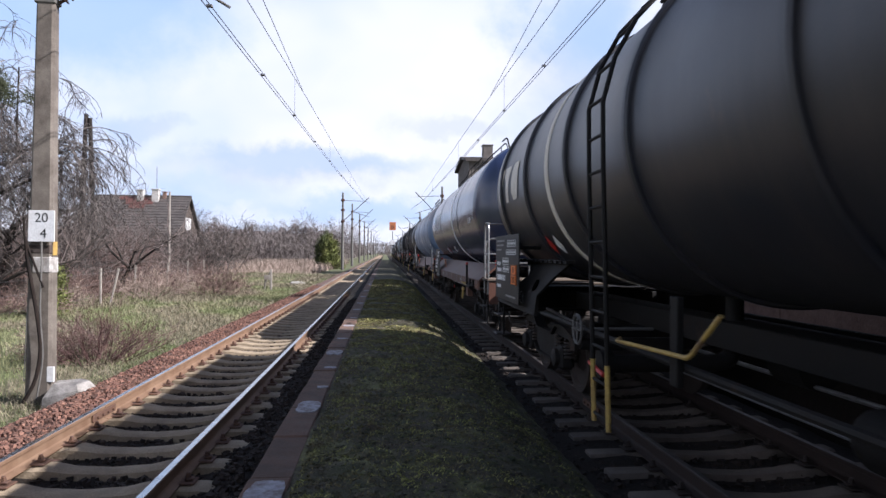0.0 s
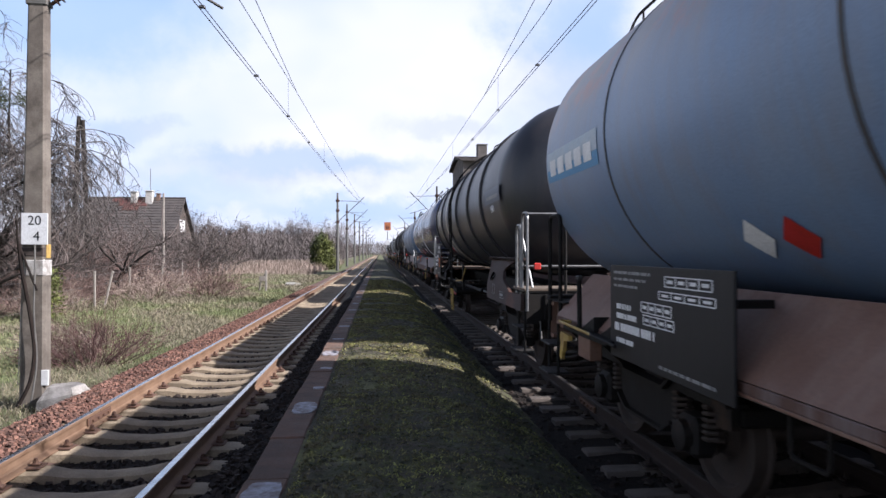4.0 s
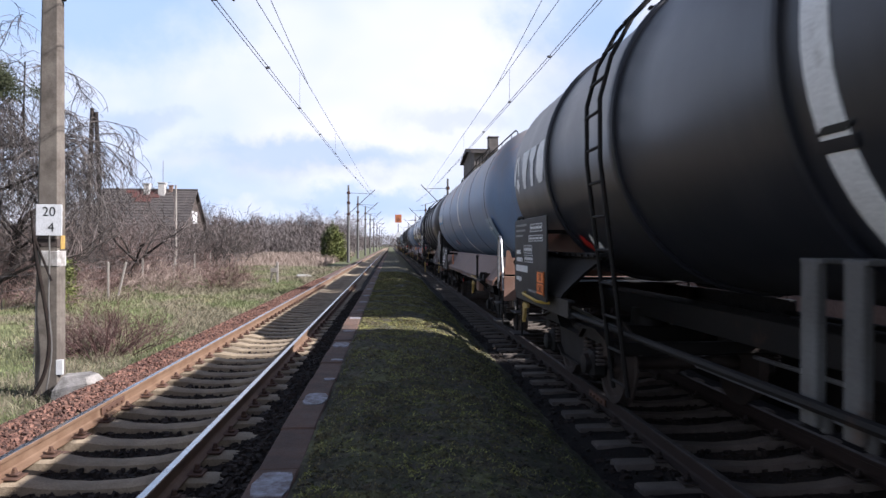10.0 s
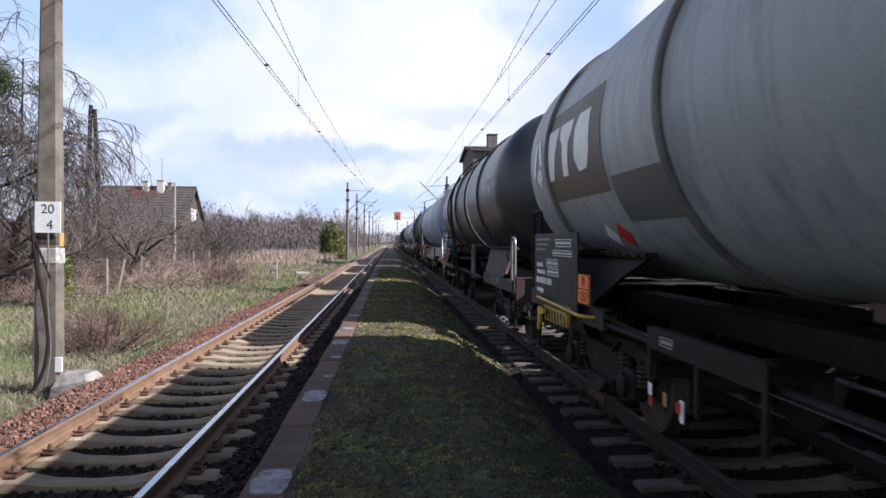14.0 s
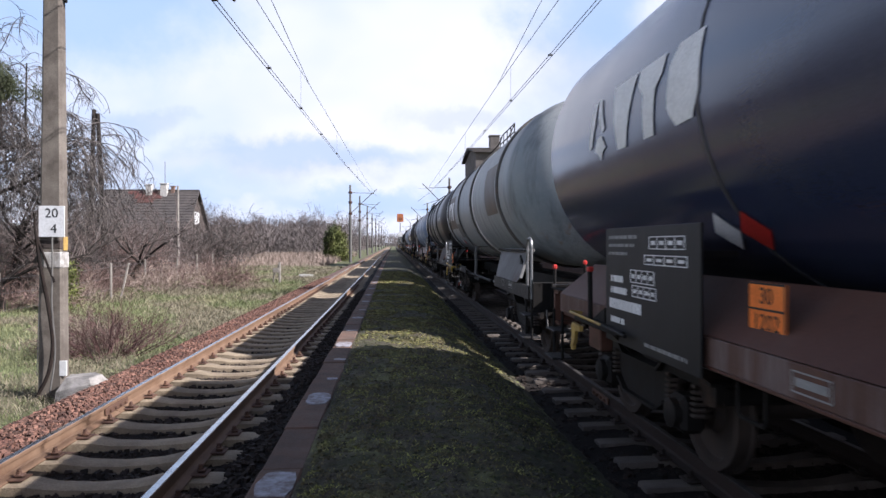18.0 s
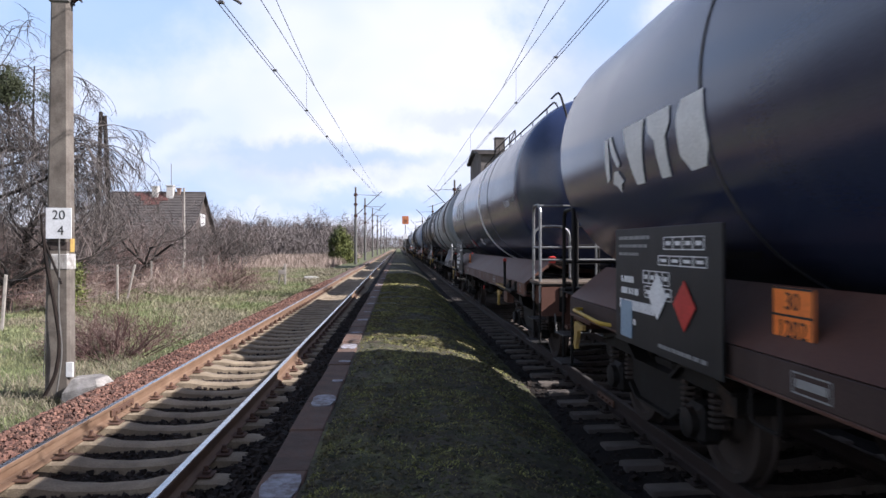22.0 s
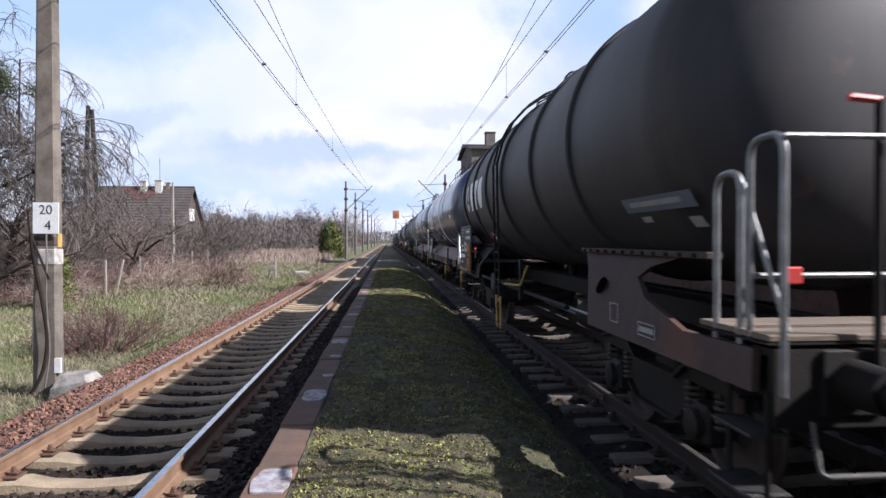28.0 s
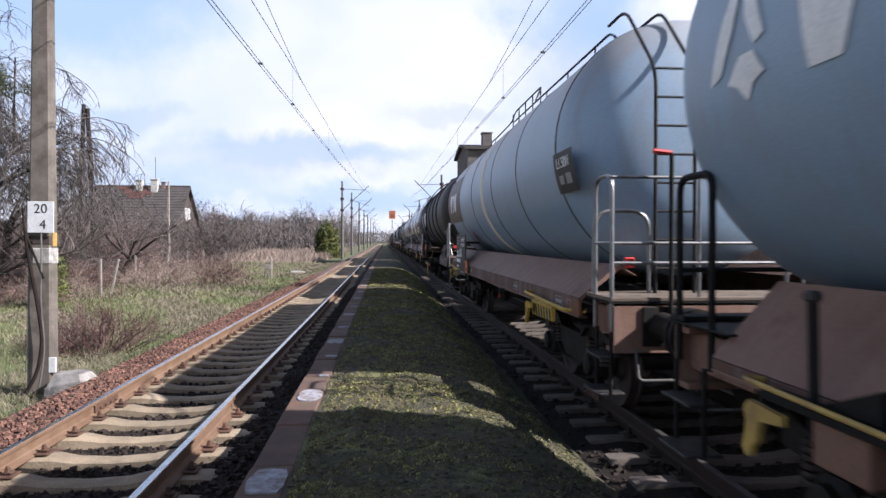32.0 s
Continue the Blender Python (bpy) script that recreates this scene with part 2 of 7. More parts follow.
M["pale_blue_tank"] = mat("pale_blue_tank_paint", (0.2322, 0.3354, 0.4558), (0.2666, 0.3612, 0.4644), rough=0.4, scale=1.0, fine=90, bump=0.03, streak=((0.2236, 0.1978, 0.1806), 0.4), top_tint=((0.2752, 0.2451, 0.215), 3.1, 4.3, 0.75))
M["grey_tank"] = mat("weathered_grey_tank_paint", (0.24, 0.28, 0.30), (0.34, 0.355, 0.355), rough=0.46, scale=0.9, fine=90, bump=0.03, streak=((0.085, 0.095, 0.105), 0.85), rust=((0.22, 0.13, 0.08), 0.16), top_tint=((0.20, 0.19, 0.17), 3.3, 4.5, 0.6))
M["brown_frame"] = mat("brown_underframe_paint", (0.04, 0.0248, 0.0216), (0.0592, 0.0384, 0.0336), rough=0.7, scale=2.0, bump=0.1, streak=((0.0928, 0.072, 0.0624), 0.3), rust=((0.08, 0.0384, 0.0272), 0.3), spec=0.25)
M["rust_frame"] = mat("rusty_brown_underframe", (0.155, 0.080, 0.052), (0.205, 0.118, 0.084), rough=0.62, scale=1.6, bump=0.12, streak=((0.27, 0.20, 0.165), 0.4), rust=((0.11, 0.052, 0.032), 0.35))
# near-black steel: deep shade under the wagons is put into these two colours
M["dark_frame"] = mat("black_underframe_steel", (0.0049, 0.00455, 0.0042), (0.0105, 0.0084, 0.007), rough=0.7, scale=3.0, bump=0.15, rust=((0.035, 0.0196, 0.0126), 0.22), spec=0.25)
M["bogie"] = mat("shade_dark_bogie_steel", (0.0054, 0.0048, 0.0042), (0.0114, 0.0084, 0.0066), rough=0.65, scale=5.0, bump=0.2, rust=((0.039, 0.0216, 0.0132), 0.28), spec=0.3)
M["wheel"] = mat("worn_wheel_steel", (0.10, 0.085, 0.075), (0.06, 0.045, 0.038), rough=0.45, metal=0.6, scale=6, bump=0.05)
M["wheel_dark"] = mat("rusty_wheel_disc", (0.025, 0.018, 0.014), (0.045, 0.03, 0.022), rough=0.7, scale=6, bump=0.1)
M["board"] = mat("black_board_paint", (0.011, 0.011, 0.012), (0.019, 0.018, 0.018), rough=0.55, scale=3, bump=0.03, streak=((0.05, 0.045, 0.04), 0.2), spec=0.35)
M["white_paint"] = mat("white_lettering_paint", (0.86, 0.86, 0.85), (0.74, 0.74, 0.73), rough=0.5, scale=4, bump=0.0, rust=((0.40, 0.39, 0.37), 0.05))
M["cream_paint"] = mat("cream_band_paint", (0.759, 0.7015, 0.5865), (0.621, 0.5635, 0.4715), rough=0.55, scale=3, bump=0.0)
M["dim_paint"] = mat("grey_lettering_paint", (0.22, 0.22, 0.22), (0.30, 0.30, 0.29), rough=0.6, scale=6, bump=0.0)
M["worn_blue"] = mat("worn_pale_blue_patch", (0.30, 0.38, 0.46), (0.22, 0.29, 0.37), rough=0.5, scale=5, bump=0.0)
M["slate_label"] = mat("slate_blue_label_paint", (0.10, 0.115, 0.15), (0.13, 0.14, 0.17), rough=0.5, scale=4, bump=0.0)
M["dirty_ring"] = mat("dirty_stiffening_ring", (0.075, 0.075, 0.075), (0.14, 0.125, 0.11), rough=0.6, scale=3, bump=0.08, rust=((0.12, 0.065, 0.04), 0.3))
M["orange"] = mat("orange_plate", (0.95, 0.24, 0.025), (0.85, 0.20, 0.025), rough=0.5, scale=5, bump=0.0, streak=((0.5, 0.15, 0.03), 0.2))
M["black_ink"] = mat("black_print", (0.02, 0.02, 0.02), rough=0.6, bump=0.0)
M["void"] = mat("unlit_opening", (0.002, 0.002, 0.002), (0.003, 0.003, 0.003), rough=1.0, bump=0.0, spec=0.0)
M["red_paint"] = mat("red_paint", (0.55, 0.03, 0.025), (0.42, 0.03, 0.02), rough=0.5, scale=6, bump=0.0)
M["yellow_paint"] = mat("yellow_rail_paint", (0.528, 0.352, 0.028), (0.384, 0.248, 0.028), rough=0.5, scale=6, bump=0.03, rust=((0.16, 0.096, 0.04), 0.12))
M["galv"] = mat("galvanised_tube", (0.25, 0.255, 0.26), (0.16, 0.16, 0.16), rough=0.42, metal=0.6, scale=9, bump=0.02)
M["wood_deck"] = mat("weathered_deck_boards", (0.17, 0.13, 0.10), (0.11, 0.085, 0.062), rough=0.85, scale=3, fine=40, bump=0.3, stretch=(0.2, 1, 1))
M["blue_label"] = mat("blue_label_paint", (0.08, 0.27, 0.50), (0.10, 0.30, 0.52), rough=0.5, scale=5, bump=0.0)
M["pale_label"] = mat("pale_label_paint", (0.30, 0.40, 0.50), (0.24, 0.33, 0.42), rough=0.5, scale=5, bump=0.0)
M["white_wash"] = mat("pale_blue_white_label", (0.42, 0.52, 0.60), (0.50, 0.56, 0.60), rough=0.5, scale=5, bump=0.0)
M["brown_label"] = mat("brown_label_paint", (0.088, 0.070, 0.056), (0.108, 0.080, 0.060), rough=0.5, scale=2, bump=0.0, rust=((0.13, 0.082, 0.052), 0.3))
M["grey_label"] = mat("dark_grey_repaint", (0.085, 0.095, 0.10), (0.10, 0.105, 0.105), rough=0.5, scale=3, bump=0.0)
M["seam"] = mat("dark_weld_seam", (0.05, 0.055, 0.06), (0.07, 0.06, 0.055), rough=0.6, scale=8, bump=0.05)
M["rail_side"] = mat("rust_brown_rail", (0.124, 0.0688, 0.0384), (0.176, 0.108, 0.0656), rough=0.75, scale=4, fine=120, bump=0.12, vary=0.05)
# darker copy of rail_side, with the train's shade put in its colour
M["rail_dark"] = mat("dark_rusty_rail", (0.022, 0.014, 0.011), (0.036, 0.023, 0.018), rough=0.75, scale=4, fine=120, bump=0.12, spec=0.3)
M["rail_top"] = mat("polished_rail_head", (0.62, 0.62, 0.62), (0.50, 0.50, 0.50), rough=0.22, metal=1.0, scale=9, bump=0.01)
M["clip"] = mat("rusty_rail_fastening", (0.07, 0.035, 0.025), (0.11, 0.055, 0.03), rough=0.8, scale=20, bump=0.2, vary=0.2)
M["concrete_sleeper"] = mat("weathered_concrete_sleeper", (0.315, 0.250, 0.168), (0.215, 0.168, 0.115), rough=0.9, scale=3, fine=60, bump=0.5, vary=0.14, streak=((0.11, 0.082, 0.058), 0.5))
# darker sleeper colour for the train's track
M["grey_sleeper"] = mat("dark_concrete_sleeper", (0.125, 0.102, 0.084), (0.078, 0.064, 0.053), rough=0.9, scale=3, fine=90, bump=0.35, vary=0.22, streak=((0.04, 0.033, 0.028), 0.5))
M["ballast_red"] = mat("red_brown_ballast_stone", (0.090, 0.040, 0.028), (0.155, 0.082, 0.058), rough=0.9, scale=3, fine=70, bump=0.3, island=0.6)
# dark stones, deepened so that the colour carries the train's shade
M["ballast_dark"] = mat("shade_dark_ballast_stone", (0.019, 0.014, 0.0115), (0.034, 0.025, 0.020), rough=0.9, scale=3, fine=70, bump=0.3, island=0.4, spec=0.25)
M["bed_red"] = mat("red_brown_ballast_bed", (0.08, 0.044, 0.0336), (0.12, 0.068, 0.052), rough=0.95, scale=14, fine=50, bump=0.9)
# bed colour darkened likewise, for shade beside and under the train
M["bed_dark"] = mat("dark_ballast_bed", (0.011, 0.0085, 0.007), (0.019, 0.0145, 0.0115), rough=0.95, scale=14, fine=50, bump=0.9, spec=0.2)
M["kerb"] = mat("red_brown_platform_slab", (0.132, 0.0704, 0.0448), (0.084, 0.056, 0.0416), rough=0.88, scale=3.5, fine=90, bump=0.4, vary=0.16, streak=((0.128, 0.112, 0.096), 0.35), rust=((0.04, 0.044, 0.024), 0.2))
M["kerb_paint"] = mat("worn_white_edge_paint", (0.36, 0.36, 0.40), (0.16, 0.13, 0.12), rough=0.8, scale=14, fine=90, bump=0.3, rust=((0.15, 0.09, 0.065), 0.35))
M["moss"] = mat("mossy_earth", (0.048, 0.050, 0.018), (0.070, 0.053, 0.035), rough=0.95, scale=3.2, fine=70, bump=1.0, streak=((0.026, 0.021, 0.014), 0.6), rust=((0.115, 0.112, 0.042), 0.5))
M["moss_blade"] = mat("moss_and_short_grass", (0.2435, 0.2435, 0.07128), (0.1247, 0.1022, 0.04752), rough=0.9, scale=5.0, bump=0.0, island=0.6, mix=(0.36, 0.58))
M["grass_ground"] = mat("grass_turf", (0.06, 0.084, 0.024), (0.108, 0.1, 0.048), rough=0.95, scale=0.35, fine=14, bump=0.8)
M["grass_blade"] = mat("spring_grass_blades", (0.1075, 0.1416, 0.04659), (0.1926, 0.1837, 0.09856), rough=0.8, scale=0.5, bump=0.0, island=0.45)
M["dry_blade"] = mat("dry_winter_grass_blades", (0.212, 0.1856, 0.128), (0.152, 0.132, 0.084), rough=0.85, scale=0.5, bump=0.0, island=0.45)
M["concrete_pole"] = mat("weathered_concrete_mast", (0.165, 0.142, 0.118), (0.085, 0.070, 0.057), rough=0.92, scale=3.6, fine=60, bump=0.12, streak=((0.06, 0.050, 0.042), 0.6), rust=((0.23, 0.215, 0.19), 0.2))
M["mast_grey"] = mat("dark_grey_mast", (0.12, 0.115, 0.105), (0.085, 0.08, 0.075), rough=0.8, scale=4, bump=0.1)
M["stone"] = mat("pale_concrete_footing", (0.33, 0.308, 0.286), (0.165, 0.154, 0.1375), rough=0.9, scale=7, fine=45, bump=0.8, rust=((0.099, 0.099, 0.077), 0.35))
M["sign_white"] = mat("white_enamel_sign", (0.648, 0.657, 0.666), (0.558, 0.558, 0.558), rough=0.4, scale=5, bump=0.0, streak=((0.27, 0.234, 0.18), 0.2))
M["cable"] = mat("black_cable", (0.014, 0.011, 0.010), (0.024, 0.017, 0.014), rough=0.85, bump=0.0, spec=0.15)
M["wire"] = mat("tarnished_copper_wire", (0.10, 0.10, 0.105), rough=0.5, metal=0.4, bump=0.0)
M["bark"] = mat("dark_bark", (0.018, 0.015, 0.013), (0.034, 0.028, 0.024), rough=0.95, scale=9, fine=60, bump=0.5, spec=0.2)
M["twig"] = mat("brown_bare_twigs", (0.08, 0.063, 0.057), (0.135, 0.108, 0.096), rough=0.9, scale=2, bump=0.0, island=0.45)
M["twig_red"] = mat("reddish_bare_twigs", (0.135, 0.082, 0.07), (0.185, 0.125, 0.105), rough=0.9, scale=2, bump=0.0, island=0.4)
M["twig_pale"] = mat("pale_dry_stems", (0.288, 0.2256, 0.1872), (0.2112, 0.1584, 0.1296), rough=0.9, scale=2, bump=0.0, island=0.4)
M["evergreen"] = mat("evergreen_foliage", (0.0646, 0.0816, 0.01496), (0.119, 0.1258, 0.0306), rough=0.8, scale=0.8, bump=0.0, island=0.5)
M["mistletoe"] = mat("mistletoe_leaves", (0.022, 0.030, 0.010), (0.045, 0.052, 0.018), rough=0.8, scale=2, bump=0.0, island=0.4)
M["far_wood"] = mat("distant_bare_wood", (0.104, 0.08632, 0.0832), (0.1508, 0.129, 0.1217), rough=0.95, scale=0.2, bump=0.0, island=0.3)
M["roof"] = mat("dark_brown_roof_tiles", (0.0448, 0.0384, 0.0368), (0.068, 0.0592, 0.0552), rough=0.85, scale=1.5, fine=18, bump=0.6)
M["roof_red"] = mat("red_ridge_tiles", (0.096, 0.0336, 0.0264), (0.068, 0.0288, 0.024), rough=0.85, scale=4, bump=0.2)
M["brick"] = mat("brown_brickwork", (0.14, 0.085, 0.065), (0.20, 0.13, 0.10), rough=0.9, scale=6, fine=25, bump=0.4)
M["dark_plank"] = mat("dark_stained_gable_boards", (0.044, 0.0336, 0.0288), (0.068, 0.0496, 0.04), rough=0.85, scale=4, bump=0.3)
M["plaster"] = mat("grey_plaster", (0.16, 0.144, 0.128), (0.12, 0.104, 0.092), rough=0.9, scale=2, bump=0.2)
M["chimney_white"] = mat("whitewashed_chimney", (0.496, 0.48, 0.456), (0.4, 0.376, 0.344), rough=0.9, scale=5, bump=0.2)
M["glass"] = mat("dark_window_glass", (0.03, 0.035, 0.04), rough=0.08, bump=0.0, spec=0.8)
M["white_frame"] = mat("white_window_frame", (0.75, 0.75, 0.74), rough=0.5, bump=0.0)
M["fence"] = mat("weathered_post", (0.288, 0.264, 0.232), (0.208, 0.184, 0.16), rough=0.9, scale=9, bump=0.3)
M["tyre"] = mat("pale_concrete_lid", (0.30, 0.29, 0.26), rough=0.9, scale=8, bump=0.3)
M["porcelain"] = mat("brown_porcelain_insulator", (0.07, 0.035, 0.025), rough=0.25, bump=0.0)
M["signal_orange"] = mat("orange_signal_board", (0.42, 0.14, 0.05), rough=0.5, bump=0.0)
M["tread"] = mat("scuffed_steel_tread", (0.04125, 0.0385, 0.0363), (0.02475, 0.022, 0.0209), rough=0.6, metal=0.3, scale=12, bump=0.2)
M["twig_dark"] = mat("grey_brown_bare_twigs", (0.024, 0.0204, 0.0204), (0.126, 0.1116, 0.1032), rough=0.95, scale=3, bump=0.0, island=0.7, spec=0.2)
M["dark_plaster"] = mat("dark_plastered_wall", (0.13, 0.115, 0.105), (0.085, 0.075, 0.068), rough=0.9, scale=1.2, fine=18, bump=0.3, streak=((0.06, 0.052, 0.047), 0.5))
M["dark_evergreen"] = mat("dark_evergreen_foliage", (0.035, 0.05, 0.012), (0.07, 0.085, 0.02), rough=0.8, scale=0.8, bump=0.0, island=0.5)
M["skirt_brown"] = mat("red_brown_skirt_paint", (0.080, 0.033, 0.022), (0.105, 0.048, 0.033), rough=0.55, scale=1.6, bump=0.08, streak=((0.12, 0.075, 0.056), 0.35), rust=((0.05, 0.022, 0.014), 0.3), spec=0.35)
M["dull_yellow"] = mat("faded_yellow_paint", (0.48, 0.33, 0.07), (0.30, 0.19, 0.06), rough=0.6, scale=7, bump=0.05, rust=((0.12, 0.07, 0.035), 0.3))
M["moss_lump"] = mat("dark_moss_cushion", (0.070, 0.080, 0.022), (0.055, 0.042, 0.027), rough=0.95, scale=6, fine=90, bump=0.8, island=0.6)
# dark copy of clip; its colour holds the shade beside the wheels
M["clip_dark"] = mat("shaded_rail_fastening", (0.022, 0.014, 0.011), (0.035, 0.021, 0.015), rough=0.8, scale=20, bump=0.2)
M["twig_wine"] = mat("wine_red_bare_twigs", (0.068, 0.0336, 0.0304), (0.104, 0.056, 0.0496), rough=0.9, scale=2, bump=0.0, island=0.4)
M["pale_frame"] = mat("weathered_grey_saddle_paint", (0.1224, 0.1224, 0.1188), (0.0792, 0.0756, 0.072), rough=0.65, scale=2.0, bump=0.1, streak=((0.0504, 0.0432, 0.036), 0.5), rust=((0.072, 0.0432, 0.0288), 0.25))
M["worn_band"] = mat("worn_white_band_paint", (0.46, 0.45, 0.43), (0.22, 0.20, 0.18), rough=0.8, scale=8, fine=60, bump=0.2, rust=((0.10, 0.085, 0.07), 0.35))
M["worn_sill"] = mat("worn_rusty_sill_paint", (0.080, 0.042, 0.032), (0.12, 0.068, 0.052), rough=0.65, scale=1.8, bump=0.1, streak=((0.26, 0.23, 0.23), 0.7), rust=((0.15, 0.065, 0.035), 0.45), spec=0.3)
# dark copy of rail_top: wheel shade and mirrored train put in the colour
M["rail_top_shaded"] = mat("shaded_rail_head", (0.10, 0.09, 0.085), (0.06, 0.052, 0.047), rough=0.55, metal=0.5, scale=9, bump=0.02)

# ---- shapes: each returns (vertices, faces) ----
def box(cx, cy, cz, sx, sy, sz, b=0.0):
    hx, hy, hz = sx / 2, sy / 2, sz / 2
    if b <= 0:
        v = [(cx + i * hx, cy + j * hy, cz + k * hz) for i in (-1, 1) for j in (-1, 1) for k in (-1, 1)]
        return v, [(0, 1, 3, 2), (4, 6, 7, 5), (0, 4, 5, 1), (2, 3, 7, 6), (0, 2, 6, 4), (1, 5, 7, 3)]
    b = min(b, hx * 0.9, hy * 0.9, hz * 0.9)
    v, idx = [], {}
    for i in (-1, 1):
        for j in (-1, 1):
            for k in (-1, 1):
                for ax in range(3):
                    h = [hx - b, hy - b, hz - b]
                    h[ax] += b
                    idx[i, j, k, ax] = len(v)
                    v.append((cx + i * h[0], cy + j * h[1], cz + k * h[2]))
    f = []
    for s in (-1, 1):
        f.append([idx[s, a, c, 0] for a, c in ((-1, -1), (1, -1), (1, 1), (-1, 1))])
        f.append([idx[a, s, c, 1] for a, c in ((-1, -1), (1, -1), (1, 1), (-1, 1))])
        f.append([idx[a, c, s, 2] for a, c in ((-1, -1), (1, -1), (1, 1), (-1, 1))])
    for a in (-1, 1):
        for c in (-1, 1):
            f.append([idx[-1, a, c, 1], idx[1, a, c, 1], idx[1, a, c, 2], idx[-1, a, c, 2]])
            f.append([idx[a, -1, c, 0], idx[a, 1, c, 0], idx[a, 1, c, 2], idx[a, -1, c, 2]])
            f.append([idx[a, c, -1, 0], idx[a, c, 1, 0], idx[a, c, 1, 1], idx[a, c, -1, 1]])
    for i in (-1, 1):
        for j in (-1, 1):
            for k in (-1, 1):
                f.append([idx[i, j, k, n] for n in range(3)])
    return v, f


def prism(profile, axis, a, b):
    """A polygon swept along an axis from a to b; profile in the other two axes in xyz order."""
    n = len(profile)

    def at(p, t):
        return (t, p[0], p[1]) if axis == "x" else (p[0], t, p[1]) if axis == "y" else (p[0], p[1], t)
    v = [at(p, a) for p in profile] + [at(p, b) for p in profile]
    f = [tuple(range(n)), tuple(range(2 * n - 1, n - 1, -1))]
    f += [(i, (i + 1) % n, n + (i + 1) % n, n + i) for i in range(n)]
    return v, f


def tube(points, r, n=6, r2=None, closed=False):
    """A round bar along a polyline; the radius may taper to r2."""
    pts = [Vector(p) for p in points]
    v, f, m = [], [], len(pts)
    ref = None
    for i, p in enumerate(pts):
        d = (pts[(i + 1) % m] - pts[i - 1]) if (closed or 0 < i < m - 1) else (pts[1] - pts[0] if i == 0 else pts[-1] - pts[-2])
        d.normalize()
        if ref is None:
            ref = Vector((0, 0, 1)) if abs(d.z) < 0.9 else Vector((1, 0, 0))
        s = d.cross(ref)
        if s.length < 1e-4:
            s = d.orthogonal()
        s.normalize()
        u = s.cross(d)
        ref = u
        rad = r if r2 is None else r + (r2 - r) * i / (m - 1)
        for k in range(n):
            a = 2 * math.pi * k / n
            v.append(tuple(p + s * (rad * math.cos(a)) + u * (rad * math.sin(a))))
    for i in range(m if closed else m - 1):
        for k in range(n):
            a, b2 = i * n + k, i * n + (k + 1) % n
            j = (i + 1) % m * n
            f.append((a, b2, j + (k + 1) % n, j + k))
    if not closed:
        f += [tuple(range(n - 1, -1, -1)), tuple(range((m - 1) * n, m * n))]
    return v, f


def bend(points, r=0.08, k=4):
    """Rounds the corners of a polyline."""
    pts = [Vector(p) for p in points]
    out = [pts[0]]
    for a, p, c in zip(pts, pts[1:], pts[2:]):
        d1, d2 = (a - p), (c - p)
        q = min(r, d1.length * 0.45, d2.length * 0.45)
        s, e = p + d1.normalized() * q, p + d2.normalized() * q
        for i in range(k + 1):
            t = i / k
            out.append(s * (1 - t) ** 2 + p * 2 * t * (1 - t) + e * t * t)
    return out + [pts[-1]]


def lathe(profile, n=32, cx=0.0, cz=0.0, axis="y", caps=True):
    """Profile of (along, radius) turned about an axis through (cx, cz) (the two other coordinates in xyz order)."""
    v, f, m = [], [], len(profile)
    for t, r in profile:
        for k in range(n):
            a = 2 * math.pi * k / n
            p, q = cx + r * math.cos(a), cz + r * math.sin(a)
            v.append((p, t, q) if axis == "y" else (t, p, q) if axis == "x" else (p, q, t))
    for i in range(m - 1):
        for k in range(n):
            f.append((i * n + k, i * n + (k + 1) % n, (i + 1) * n + (k + 1) % n, (i + 1) * n + k))
    if caps:
        f += [tuple(range(n)), tuple(range((m - 1) * n, m * n))]
    return v, f


def moved(geo, m):
    return [tuple(m @ Vector(p)) for p in geo[0]], geo[1]


def joined(*geos):
    v, f = [], []
    for gv, gf in geos:
        o = len(v)
        v += gv
        f += [tuple(i + o for i in face) for face in gf]
    return v, f


def mesh(name, geo, material, smooth=35, fix=True):
    me = bpy.data.meshes.new(name)
    me.from_pydata(geo[0], [], geo[1])
    if fix:
        bm = bmesh.new()
        bm.from_mesh(me)
        bmesh.ops.recalc_face_normals(bm, faces=bm.faces)
        bm.to_mesh(me)
        bm.free()
    if smooth:
        me.polygons.foreach_set("use_smooth", [True] * len(me.polygons))
        me.set_sharp_from_angle(angle=radians(smooth))
    me.materials.append(material)
    me.update()
    return me


def part(name, geo, material, parent=None, label="", smooth=35, fix=True, at=None):
    """Links one mesh object, under a thing or a part where a parent is given. geo may be ready mesh data."""
    me = geo if isinstance(geo, bpy.types.Mesh) else mesh(name, geo, material, smooth, fix)
    ob = new(name, me)
    if parent is not None:
        ob.parent = parent
    if at is not None:
        ob.matrix_basis = at
    if label:
        tagged(ob, label)
    return ob


def thing(name, label, category, m=None, group="", kind=""):
    ob = new(name)
    ob.empty_display_size = 0.2
    if m is not None:
        ob.matrix_basis = m
    return tagged(ob, label, category, group, kind)


def solid(name, geo, material, label="", category="", group="", kind="", smooth=35, fix=True, at=None):
    ob = part(name, geo, material, None, "", smooth, fix, at)
    return tagged(ob, label, category, group, kind)


